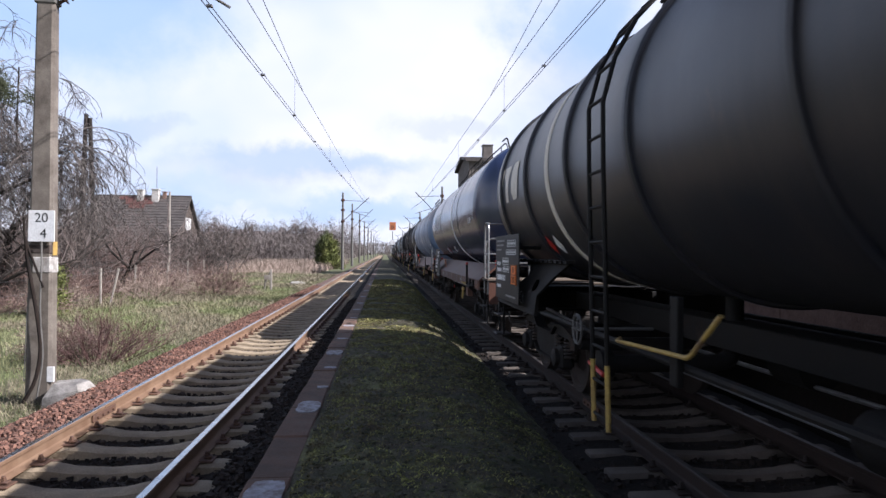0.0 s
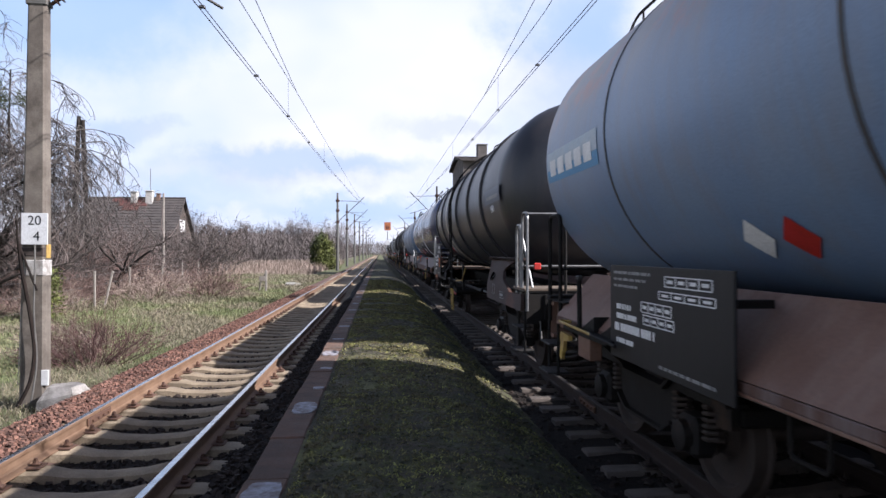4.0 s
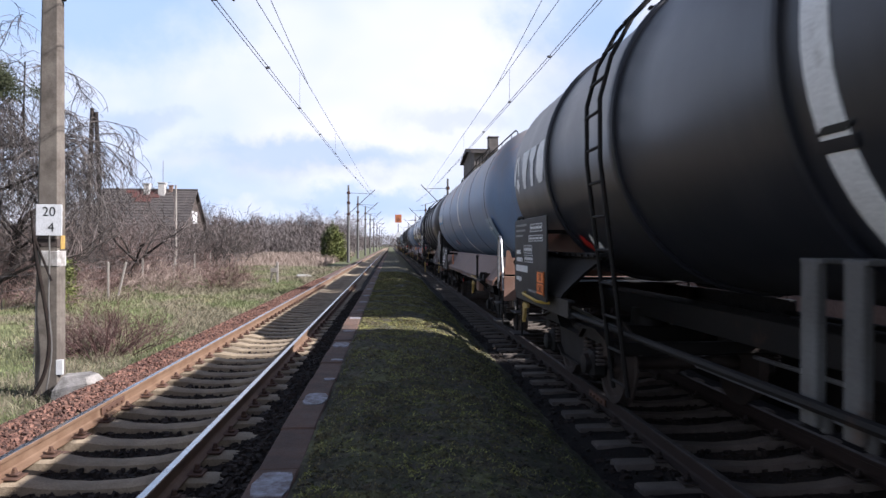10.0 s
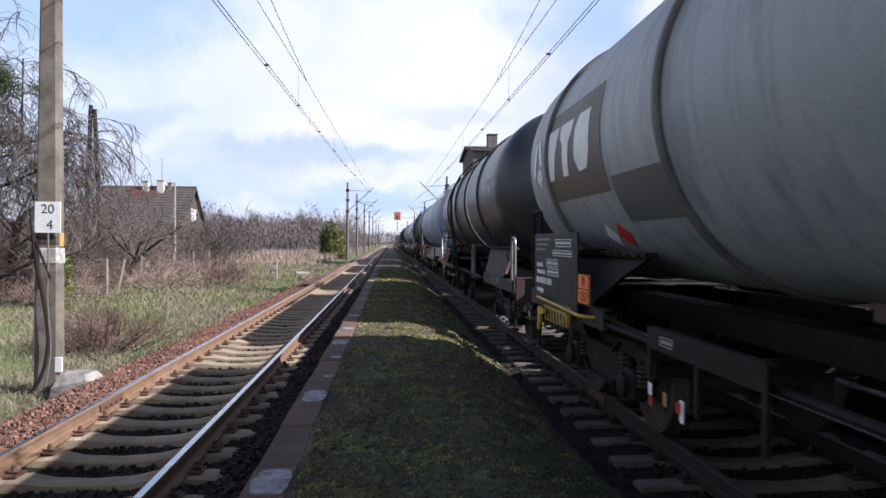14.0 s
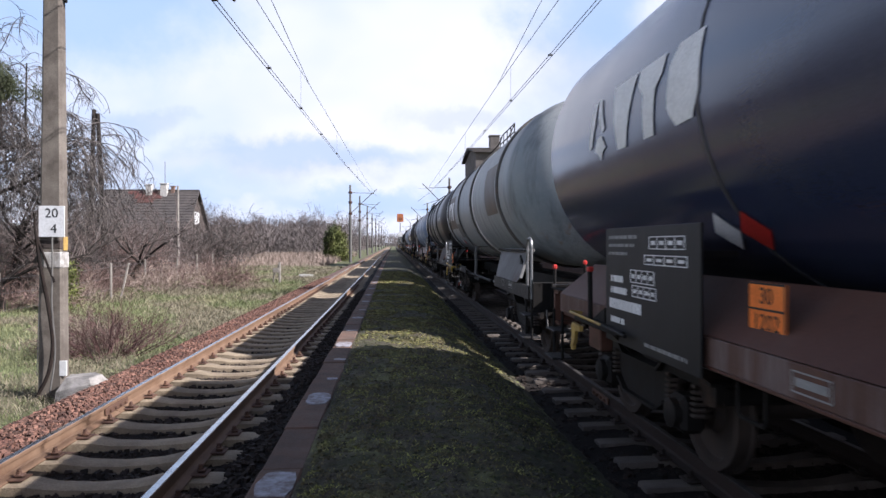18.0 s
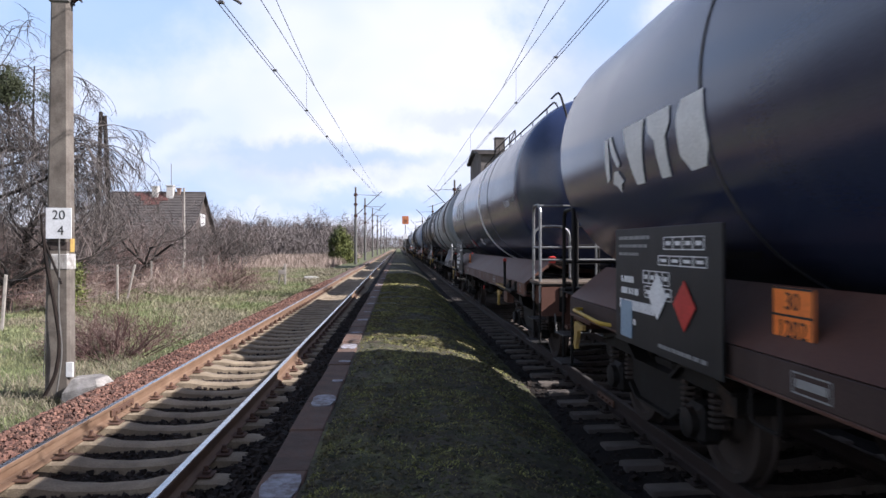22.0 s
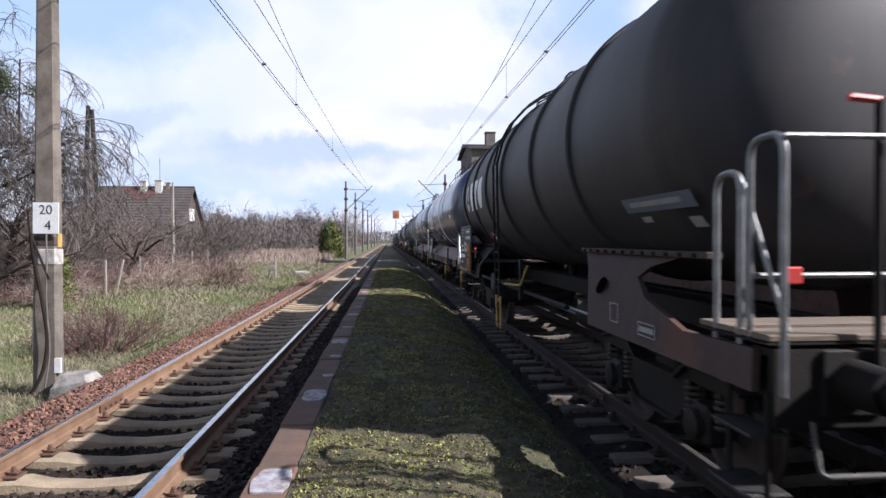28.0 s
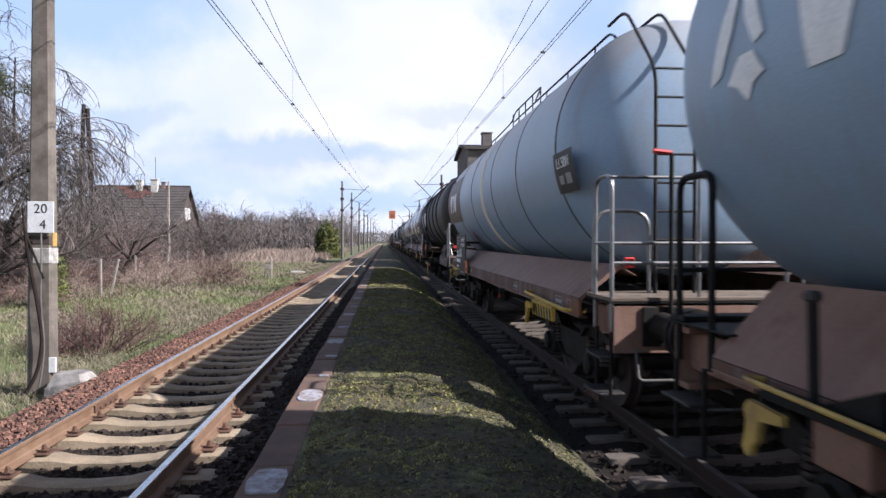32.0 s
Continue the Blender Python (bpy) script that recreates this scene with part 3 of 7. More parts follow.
def lettering(text, size, material, parent, m, name="lettering", label=""):
    """Raised flat characters, reading along x with y up, at the pose m."""
    cu = bpy.data.curves.new(name, "FONT")
    cu.body, cu.size, cu.align_x, cu.align_y, cu.extrude = text, size, "CENTER", "CENTER", 0.001
    tmp = new("tmp", cu)
    bpy.context.view_layer.update()
    me = bpy.data.meshes.new_from_object(tmp.evaluated_get(bpy.context.evaluated_depsgraph_get()))
    bpy.data.objects.remove(tmp)
    bpy.data.curves.remove(cu)
    me.materials.clear()
    me.materials.append(material)
    ob = new(name, me)
    ob.parent = parent
    ob.matrix_basis = m
    if label:
        tagged(ob, label)
    return ob


def scatter(name, count, place, base, material, label, category, size=(0.6, 1.4), flat=1.0):
    """Many small solids as one mesh: place(rng) gives a spot, base is (vertices, faces)."""
    rng = np.random.default_rng(sum(ord(c) for c in name))
    bv = np.array(base[0], float)
    spots = np.array(place(rng, count), float)
    n = len(spots)
    ang = rng.uniform(0, 2 * np.pi, (n, 3))
    cx, sx = np.cos(ang), np.sin(ang)
    rz = np.zeros((n, 3, 3)); rz[:, 0, 0] = cx[:, 0]; rz[:, 0, 1] = -sx[:, 0]; rz[:, 1, 0] = sx[:, 0]; rz[:, 1, 1] = cx[:, 0]; rz[:, 2, 2] = 1
    rx = np.zeros((n, 3, 3)); rx[:, 1, 1] = cx[:, 1]; rx[:, 1, 2] = -sx[:, 1]; rx[:, 2, 1] = sx[:, 1]; rx[:, 2, 2] = cx[:, 1]; rx[:, 0, 0] = 1
    s = rng.uniform(size[0], size[1], (n, 1, 1)) * rng.uniform(0.75, 1.25, (n, 1, 3))
    loc = np.einsum("nij,nkj->nki", rz @ rx, bv[None] * s)
    loc[:, :, 2] *= flat
    v = (loc + spots[:, None, :]).reshape(-1, 3)
    f = [tuple(i + k * len(bv) for i in face) for k in range(n) for face in base[1]]
    return solid(name, (v.tolist(), f), material, label, category, kind="stuff", smooth=0, fix=False)


def blades(name, spots, height, width, lean, material, label, category, seed=1, two=True):
    """Grass as bent blades: spots is an (n, 3) array, height an array or a number."""
    rng = np.random.default_rng(seed)
    p = np.asarray(spots, float)
    n = len(p)
    h = np.asarray(height) * rng.uniform(0.5, 1.3, n)
    a, d = rng.uniform(0, 2 * np.pi, n), rng.uniform(0, 2 * np.pi, n)
    w = np.stack([np.cos(a), np.sin(a), np.zeros(n)], 1) * (width * rng.uniform(0.6, 1.3, n))[:, None]
    off = np.stack([np.cos(d), np.sin(d), np.zeros(n)], 1) * (h * lean * rng.uniform(0.2, 1.2, n))[:, None]
    up = np.zeros((n, 3)); up[:, 2] = h
    mid = p + up * 0.6 + off * 0.35
    v = np.stack([p - w, p + w, mid + w * 0.7, mid - w * 0.7, p + up + off], 1).reshape(-1, 3)
    k = np.arange(n) * 5
    f = [q for i in k.tolist() for q in ((i, i + 1, i + 2, i + 3), (i + 3, i + 2, i + 4))]
    return solid(name, (v.tolist(), f), material, label, category, kind="stuff", smooth=0, fix=False)


STONE = ([(-0.5, -0.4, -0.3), (0.45, -0.5, -0.25), (0.5, 0.4, -0.35), (-0.4, 0.5, -0.2), (-0.35, -0.3, 0.35), (0.3, -0.35, 0.4), (0.4, 0.3, 0.28), (-0.3, 0.42, 0.33)],
         [(0, 3, 2, 1), (4, 5, 6, 7), (0, 1, 5, 4), (1, 2, 6, 5), (2, 3, 7, 6), (3, 0, 4, 7)])

# ---- ground, tracks and platform ----
LEFT, RIGHT = -2.54, 3.36            # track axes
NEAR, FAR = -40.0, 420.0             # the tracks' reach along y
GROUND = -0.42


def ground_height(x, y):
    """Low verge beside the ballast, gently uneven meadow."""
    e = 0.10 * noise.noise((x * 0.11, y * 0.11, 0)) + 0.05 * noise.noise((x * 0.5, y * 0.5, 3))
    far = min(1.0, max(0.0, (-x - 5.0) / 4.0)) if x < 0 else min(1.0, max(0.0, (x - 7.0) / 4.0))
    return GROUND + e * far + 0.10 * min(1.0, max(0.0, (-x - 6) / 8))


def build_ground():
    xs = [-1500, -700, -350, -180, -110, -80] + [-60 + 3 * i for i in range(14)] + [-19 + i for i in range(14)] + [-5.2, -4.2, -2, 0, 2, 4, 6, 8, 12, 18, 30, 60, 120, 300, 700, 1500]
    ys = [-1500, -600, -200, -100, -50, -25, -10] + [i for i in range(0, 60, 1)] + [60 + 4 * i for i in range(24)] + [160, 180, 210, 260, 330, 430, 600, 900, 1500, 2500]
    v = [(x, y, ground_height(x, y) if -60 < x < 60 else GROUND + 0.05) for y in ys for x in xs]
    n = len(xs)
    f = [(j * n + i, j * n + i + 1, (j + 1) * n + i + 1, (j + 1) * n + i) for j in range(len(ys) - 1) for i in range(n - 1)]
    solid("ground", (v, f), M["grass_ground"], "green and straw-coloured grassy ground beside the railway", "ground", kind="structure", smooth=180, fix=False)


def strip(profile, ys, jitter=0.0, seed=0):
    """A sheet along y with a cross profile of (x, z)."""
    n = len(profile)
    v = []
    for y in ys:
        for i, (x, z) in enumerate(profile):
            j = jitter * noise.noise((x * 3.1 + seed, y * 2.3, seed)) if jitter else 0
            v.append((x, y, z + j))
    return v, [(j * n + i, j * n + i + 1, (j + 1) * n + i + 1, (j + 1) * n + i) for j in range(len(ys) - 1) for i in range(n - 1)]


def build_beds():
    ys = [NEAR + 1.0 * i for i in range(40)] + [0.3 * i for i in range(150)] + [45 + 5 * i for i in range(76)]
    prof = [(LEFT - 2.35, -0.60), (LEFT - 2.0, -0.40), (LEFT - 1.75, -0.24), (LEFT - 1.55, -0.17), (LEFT - 1.0, -0.24), (LEFT - 0.5, -0.30), (LEFT, -0.31),
            (LEFT + 0.5, -0.30), (LEFT + 0.95, -0.27), (LEFT + 1.12, -0.20), (LEFT + 1.35, -0.165), (LEFT + 1.7, -0.20)]
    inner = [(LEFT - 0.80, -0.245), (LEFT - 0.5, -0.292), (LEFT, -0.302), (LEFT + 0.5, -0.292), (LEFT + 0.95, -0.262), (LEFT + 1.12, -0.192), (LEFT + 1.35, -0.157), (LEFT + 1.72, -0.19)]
    # darker strip laid where the train's shade falls between the rails
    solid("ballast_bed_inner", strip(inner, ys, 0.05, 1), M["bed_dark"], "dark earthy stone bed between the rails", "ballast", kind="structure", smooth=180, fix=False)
    ob = solid("ballast_bed_left", strip(prof, ys, 0.05, 1), M["bed_red"], "red-brown crushed stone bed of the free track", "ballast", kind="structure", smooth=180, fix=False)
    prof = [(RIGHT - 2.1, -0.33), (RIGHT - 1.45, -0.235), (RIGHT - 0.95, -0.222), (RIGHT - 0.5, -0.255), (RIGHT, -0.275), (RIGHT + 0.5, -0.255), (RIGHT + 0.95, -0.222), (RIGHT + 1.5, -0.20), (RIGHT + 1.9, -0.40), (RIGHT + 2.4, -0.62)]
    # the shade under the wagons is part of this bed's colour
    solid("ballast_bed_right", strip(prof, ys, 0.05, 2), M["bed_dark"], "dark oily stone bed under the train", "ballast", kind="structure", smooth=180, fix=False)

    def shoulder(rng, n):
        y = 2.5 + 36 * rng.random(n) ** 1.5
        x = LEFT - 0.82 - 1.35 * rng.random(n)
        z = np.interp(x, [LEFT - 2.2, LEFT - 1.75, LEFT - 1.55, LEFT - 0.8], [-0.48, -0.23, -0.16, -0.19])
        return np.stack([x, y, z + 0.03 * rng.random(n)], 1)
    scatter("ballast_stones", 26000, shoulder, STONE, M["ballast_red"], "red-brown crushed ballast stones beside the rail", "ballast stones", (0.024, 0.055))

    def crib(rng, n):
        y = 2.0 + 26 * rng.random(n) ** 1.4
        x = LEFT - 0.68 + 2.1 * rng.random(n)
        z = np.interp(x - LEFT, [-0.7, 0, 0.6, 0.95, 1.12, 1.35, 1.7], [-0.295, -0.305, -0.295, -0.265, -0.195, -0.16, -0.19])
        return np.stack([x, y, z + 0.02 * rng.random(n)], 1)
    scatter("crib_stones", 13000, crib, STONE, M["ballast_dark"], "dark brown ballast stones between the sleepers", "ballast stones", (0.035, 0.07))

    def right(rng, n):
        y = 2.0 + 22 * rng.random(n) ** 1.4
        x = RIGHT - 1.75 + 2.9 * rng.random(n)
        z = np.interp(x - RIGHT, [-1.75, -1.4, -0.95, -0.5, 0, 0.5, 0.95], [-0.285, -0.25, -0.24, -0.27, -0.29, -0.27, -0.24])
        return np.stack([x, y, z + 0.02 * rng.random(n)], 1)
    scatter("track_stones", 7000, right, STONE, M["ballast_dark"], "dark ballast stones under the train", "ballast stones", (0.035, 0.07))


RAIL_PROFILE = [(-0.075, -0.172), (0.075, -0.172), (0.075, -0.160), (0.020, -0.140), (0.009, -0.125), (0.009, -0.050), (0.036, -0.036), (0.036, -0.008), (0.028, -0.001),
                (-0.028, -0.001), (-0.036, -0.008), (-0.036, -0.036), (-0.009, -0.050), (-0.009, -0.125), (-0.020, -0.140), (-0.075, -0.160)]


def sleeper_mesh(material, flat):
    """Concrete sleeper: high under the rails, waisted and lower in the middle."""
    stations = [(-1.3, 0.125, -0.215), (-1.22, 0.135, -0.205), (-1.0, 0.135, -0.178), (-0.52, 0.135, -0.178), (-0.34, 0.115, -0.212), (0, 0.105, -0.228)]
    if flat:
        stations = [(-1.3, 0.105, -0.186), (-1.28, 0.11, -0.180), (-1.0, 0.11, -0.178), (-0.52, 0.11, -0.178), (-0.34, 0.10, -0.205), (0, 0.095, -0.222)]
    t = 0.02 if flat else 0.045
    stations += [(-x, w, z) for x, w, z in stations[-2::-1]]
    v = []
    for x, w, z in stations:
        v += [(x, -w, -0.36), (x, -w + 0.006, z - 0.02), (x, -w + t, z), (x, w - t, z), (x, w - 0.006, z - 0.02), (x, w, -0.36)]
    f = [(i * 6 + k, i * 6 + k + 1, i * 6 + 7 + k, i * 6 + 6 + k) for i in range(len(stations) - 1) for k in range(5)]
    f += [tuple(range(6)), tuple(range((len(stations) - 1) * 6 + 5, (len(stations) - 1) * 6 - 1, -1))]
    return mesh("sleeper", (v, f), material, 40)


def clip_mesh(material):
    g = [box(0, 0, -0.160, 0.14, 0.17, 0.016, 0.004), box(-0.012, 0, -0.135, 0.07, 0.07, 0.022, 0.006), lathe([(-0.13, 0.022), (-0.088, 0.020), (-0.082, 0.012)], 6, 0.0, 0.0, "z"),
         lathe([(-0.125, 0.028), (-0.108, 0.026)], 6, 0.0, 0.0, "z")]
    return mesh("rail_clip", joined(*g), material, 40)


def build_track(name, axis, side_mat, slp_mat, label, y_first, clip_to):
    track = thing(name, label, "railway track", pose(axis, 0, 0), kind="structure")
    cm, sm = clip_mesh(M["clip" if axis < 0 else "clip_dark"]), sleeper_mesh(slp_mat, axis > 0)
    for s in (-1, 1):
        x = s * 0.7525
        joints = [NEAR, 8.02, 8.02 + 30, FAR] if s < 0 else [NEAR, FAR]
        for a, b in zip(joints, joints[1:]):
            rail = part("rail", prism([(x + px, pz) for px, pz in RAIL_PROFILE], "y", a + 0.006, b - 0.006), side_mat, track, smooth=25)
            part("running_surface", prism([(x - 0.029, -0.0012), (x + 0.029, -0.0012), (x + 0.026, 0.0012), (x - 0.026, 0.0012)], "y", a + 0.007, b - 0.007), M["rail_top" if axis < 0 else "rail_top_shaded"], rail, "polished running surface")
        for y in joints[1:-1]:
            for o in (-1, 1):
                plate = part("fishplate", box(x + o * 0.026, y, -0.088, 0.022, 0.62, 0.085, 0.008), M["clip"], track)
                for k in range(4):
                    part("bolt", lathe([(x + o * 0.034, 0.017), (x + o * 0.058, 0.015)], 6, y - 0.21 + 0.14 * k, -0.088, "x"), M["clip"], plate)
    rng = random.Random(7)
    y, k = y_first, 0
    rest = []
    while y < 175:
        turn = rng.uniform(-0.6, 0.6)
        part("sleeper", sm, None, track, at=pose(0, y, rng.uniform(-0.006, 0.003), 0, 0, turn))
        if y < clip_to:
            for s in (-1, 1):
                for o in (-1, 1):
                    part("rail_clip", cm, None, track, at=pose(s * 0.7525 + o * 0.118, y + rng.uniform(-0.012, 0.012), 0, 0, 0, 0 if o < 0 else 180))
        y += 0.6
    sv = [tuple(p.co) for p in sm.vertices]
    sf = [tuple(p.vertices) for p in sm.polygons]
    while y < FAR:
        rest.append(([(a, b + y, c) for a, b, c in sv], sf))
        y += 0.6
    y = y_first - 0.6
    while y > -25:
        rest.append(([(a, b + y, c) for a, b, c in sv], sf))
        y -= 0.6
    tagged(part("far_sleepers", joined(*rest), slp_mat, track, fix=False), kind="stuff")
    return track


PLAT_EDGE, PLAT_TOP = -0.90, 0.30


def platform_height(x, y):
    """Mossy top, slightly crowned, sliding down to the ballast on the train's side."""
    base = np.interp(x, [-0.62, -0.2, 0.4, 0.8, 1.05, 1.4, 1.75, 1.95], [0.295, 0.315, 0.31, 0.27, 0.20, 0.02, -0.18, -0.29])
    return float(base) + 0.030 * noise.noise((x * 2.2, y * 2.2, 5)) + 0.022 * noise.noise((x * 7, y * 7, 2)) + 0.010 * noise.noise((x * 17, y * 17, 4)) + 0.03 * noise.noise((1.0, y * 0.35, 8))


def build_platform():
    plat = thing("platform", "narrow mossy platform strip with a worn slab edge", "platform", kind="structure")
    ys = [-25 + 2.5 * i for i in range(10)] + [0.06 * i for i in range(230)] + [13.8 + 0.13 * i for i in range(80)] + [24.2 + 0.6 * i for i in range(60)] + [60.2 + 2 * i for i in range(32)]
    xs = [-0.615 + 0.05 * i for i in range(53)]
    v = [(x, y, platform_height(x, y)) for y in ys for x in xs]
    n = len(xs)
    f = [(j * n + i, j * n + i + 1, (j + 1) * n + i + 1, (j + 1) * n + i) for j in range(len(ys) - 1) for i in range(n - 1)]
    part("mossy_top", (v, f), M["moss"], plat, "dark earth with green moss and short grass", 180, False)
    rng = random.Random(3)
    slabs = [mesh("edge_slab", box(0, 0, 0, 0.285, 0.99, 0.10, 0.012), M["kerb"]) for _ in range(1)]
    y = -20.0
    while y < 122:
        part("edge_slab", slabs[0], None, plat, at=pose(PLAT_EDGE + 0.142 + rng.uniform(-0.008, 0.008), y, 0.252 + rng.uniform(-0.008, 0.006), rng.uniform(-0.3, 0.3), rng.uniform(-0.8, 0.8), rng.uniform(-0.4, 0.4)))
        y += 1.0
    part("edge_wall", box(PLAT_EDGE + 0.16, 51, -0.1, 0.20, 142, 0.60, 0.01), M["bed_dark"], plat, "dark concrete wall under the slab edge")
    marks = [(3.35, 0.34, 0.20), (4.2, 0.42, 0.24), (6.5, 0.46, 0.22), (7.45, 0.10, 0.12), (8.7, 0.13, 0.16), (10.0, 0.42, 0.24), (11.6, 0.12, 0.2), (13.6, 0.3, 0.22), (15.2, 0.14, 0.16), (17.4, 0.3, 0.2), (19.6, 0.3, 0.2), (22.5, 0.3, 0.2), (26, 0.35, 0.2), (31, 0.35, 0.2), (38, 0.4, 0.2), (46, 0.4, 0.2)]
    for y, ln, w in marks:
        x0 = PLAT_EDGE + 0.275 - w / 2
        pts = []
        for k in range(14):
            a = 2 * math.pi * k / 14
            r = 1 + 0.16 * noise.noise((k * 0.9, y, 1))
            c, s = math.cos(a), math.sin(a)
            q = max(abs(c), abs(s)) ** 0.75
            pts.append((x0 + c / q * w / 2 * r, y + s / q * ln / 2 * r))
        part("paint_mark", prism(pts, "z", 0.295, 0.3105), M["kerb_paint"], plat, "worn white paint mark on the slab")
    g = np.random.default_rng(11)
    n = 190000
    y = 2.2 + 34 * g.random(n) ** 1.8
    x = -0.58 + 2.25 * g.random(n) ** 1.15
    keep = np.array([noise.noise((a * 1.3, b * 1.3, 9)) + 0.5 * noise.noise((a * 4, b * 4, 4)) + 0.22 > g.random() * 0.9 - 0.15 for a, b in zip(x, y)])
    x, y = x[keep], y[keep]
    z = [platform_height(a, b) - 0.006 for a, b in zip(x, y)]
    def lumps(rng, n):
        yy = 2.2 + 26 * rng.random(n) ** 1.7
        xx = -0.58 + 2.35 * rng.random(n)
        return np.array([(a, b, platform_height(a, b) - 0.004) for a, b in zip(xx, yy)])
    scatter("moss_cushions", 15000, lumps, STONE, M["moss_lump"], "small dark cushions of moss and earth on the platform", "moss", (0.018, 0.05), 0.55)
    blades("platform_moss", np.stack([x, y, z], 1), 0.017 + 0.0006 * y, 0.0055 + 0.0005 * y, 1.5, M["moss_blade"], "short green moss and grass on the platform", "moss", 5)


build_ground()
build_beds()
build_track("track_left", LEFT, M["rail_side"], M["concrete_sleeper"], "free railway track with rusty rails on concrete sleepers", 0.41, 32)
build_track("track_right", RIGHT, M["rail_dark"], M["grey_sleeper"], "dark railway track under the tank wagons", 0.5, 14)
build_platform()

# ---- the train: bogie tank wagons, y forward, x to the right, z from the rail top, origin mid-wagon ----
R, ZC = 1.45, 2.87                    # tank radius and the height of its axis
BACK = 0.5                            # the frame reaches further behind the tank than before it


def tank_profile(half, r=R, depth=0.74, k=14, front=0.62):
    """Bulging rear head, cylinder, flatter front head: (along, radius)."""
    arc = [math.pi / 2 * i / k for i in range(k + 1)]
    head = [max(0.02, r * math.sin(a) ** 0.62) for a in arc]
    return [(-half + depth * (1 - math.cos(a)), q) for a, q in zip(arc, head)] + [(half - 0.62 + front * math.cos(a), q) for a, q in reversed(list(zip(arc, head)))]


def skin(y0, y1, a0, a1, off=0.006, r=R, nu=4, nv=10, skew=0.0):
    """A thin curved panel on the left flank: along y, between angles a0 and a1 above the horizontal; skew slants it along y."""
    v, f = [], []
    for i in range(nu + 1):
        for j in range(nv + 1):
            a = radians(a0 + (a1 - a0) * j / nv)
            y = y0 + (y1 - y0) * i / nu + skew * j / nv
            v.append((-(r + off) * math.cos(a), y, ZC + (r + off) * math.sin(a)))
    for i in range(nu):
        for j in range(nv):
            f.append((i * (nv + 1) + j, i * (nv + 1) + j + 1, (i + 1) * (nv + 1) + j + 1, (i + 1) * (nv + 1) + j))
    return v, f


def flank_shape(points, y, a, size, off=0.008, r=R):
    """A closed outline (u forward-reading to the right, v up, unit box) laid on the left flank, centred at y, angle a; filled as a fan of strips."""
    bm = bmesh.new()
    vs = [bm.verts.new((u * size, v * size, 0)) for u, v in points]
    bm.faces.new(vs)
    bmesh.ops.triangulate(bm, faces=bm.faces)
    bmesh.ops.subdivide_edges(bm, edges=[e for e in bm.edges if e.calc_length() > size * 0.3], cuts=3, use_grid_fill=True)
    bmesh.ops.triangulate(bm, faces=bm.faces)
    bm.verts.index_update()
    v = []
    for p in bm.verts:
        ang = radians(a) + p.co.y / r
        v.append((-(r + off) * math.cos(ang), y - p.co.x, ZC + (r + off) * math.sin(ang)))
    f = [tuple(q.index for q in t.verts) for t in bm.faces]
    bm.free()
    return v, f


def ring(y, w, h, r=R, n=72):
    return lathe([(y - w / 2, r - 0.01), (y - w / 2, r + h * 0.6), (y - w * 0.3, r + h), (y + w * 0.3, r + h), (y + w / 2, r + h * 0.6), (y + w / 2, r - 0.01)], n, 0, ZC, "y", caps=False)


def wheelset_mesh():
    g = []
    for s in (-1, 1):
        x = s * 0.7525
        prof = [(x - s * 0.055, 0.10), (x - s * 0.07, 0.46 + 0.028), (x - s * 0.045, 0.46 + 0.028), (x - s * 0.03, 0.462), (x + s * 0.062, 0.455), (x + s * 0.065, 0.385), (x + s * 0.02, 0.36), (x + s * 0.01, 0.17), (x + s * 0.075, 0.13), (x + s * 0.075, 0.07)]
        g.append(lathe(prof, 36, 0, 0, "x"))
    g.append(lathe([(-1.02, 0.06), (-0.72, 0.08), (0, 0.075), (0.72, 0.08), (1.02, 0.06)], 14, 0, 0, "x"))
    return mesh("wheelset", joined(*g), M["wheel_dark"], 30)


def axlebox_geo(x, y, s):
    return joined(box(x, y, 0.46, 0.20, 0.28, 0.30, 0.04), lathe([(x + s * 0.09, 0.12), (x + s * 0.15, 0.115), (x + s * 0.165, 0.07)], 18, y, 0.46, "x"))


def spring_geo(x, y):
    pts = [(x + 0.075 * math.cos(k * 0.9), y + 0.075 * math.sin(k * 0.9), 0.47 + 0.0065 * k) for k in range(40)]
    return tube(pts, 0.016, 5)


def side_frame_geo(s):
    x = s * 0.99
    prof = [(-1.42, 0.62), (-1.42, 0.78), (-1.05, 0.86), (-0.62, 0.84), (-0.42, 0.70), (0.42, 0.70), (0.62, 0.84), (1.05, 0.86), (1.42, 0.78), (1.42, 0.62),
            (1.22, 0.60), (1.15, 0.72), (0.66, 0.72), (0.56, 0.46), (0.38, 0.36), (-0.38, 0.36), (-0.56, 0.46), (-0.66, 0.72), (-1.15, 0.72), (-1.22, 0.60)]
    web = prism(prof, "x", x - 0.03, x + 0.03)
    flange = prism([(-1.44, 0.775), (-1.05, 0.855), (-0.62, 0.835), (-0.42, 0.70), (0.42, 0.70), (0.62, 0.835), (1.05, 0.855), (1.44, 0.775), (1.44, 0.80), (1.05, 0.885), (0.61, 0.865), (0.41, 0.728), (-0.41, 0.728), (-0.61, 0.865), (-1.05, 0.885), (-1.44, 0.80)], "x", x - 0.08, x + 0.08)
    low = prism([(-0.58, 0.45), (-0.39, 0.345), (0.39, 0.345), (0.58, 0.45), (0.56, 0.475), (0.38, 0.37), (-0.38, 0.37), (-0.56, 0.475)], "x", x - 0.08, x + 0.08)
    return joined(web, flange, low)


WHEELSET = wheelset_mesh()
wheelsets = []                         # every turning wheelset, for the keys at the end
SHARED = {}


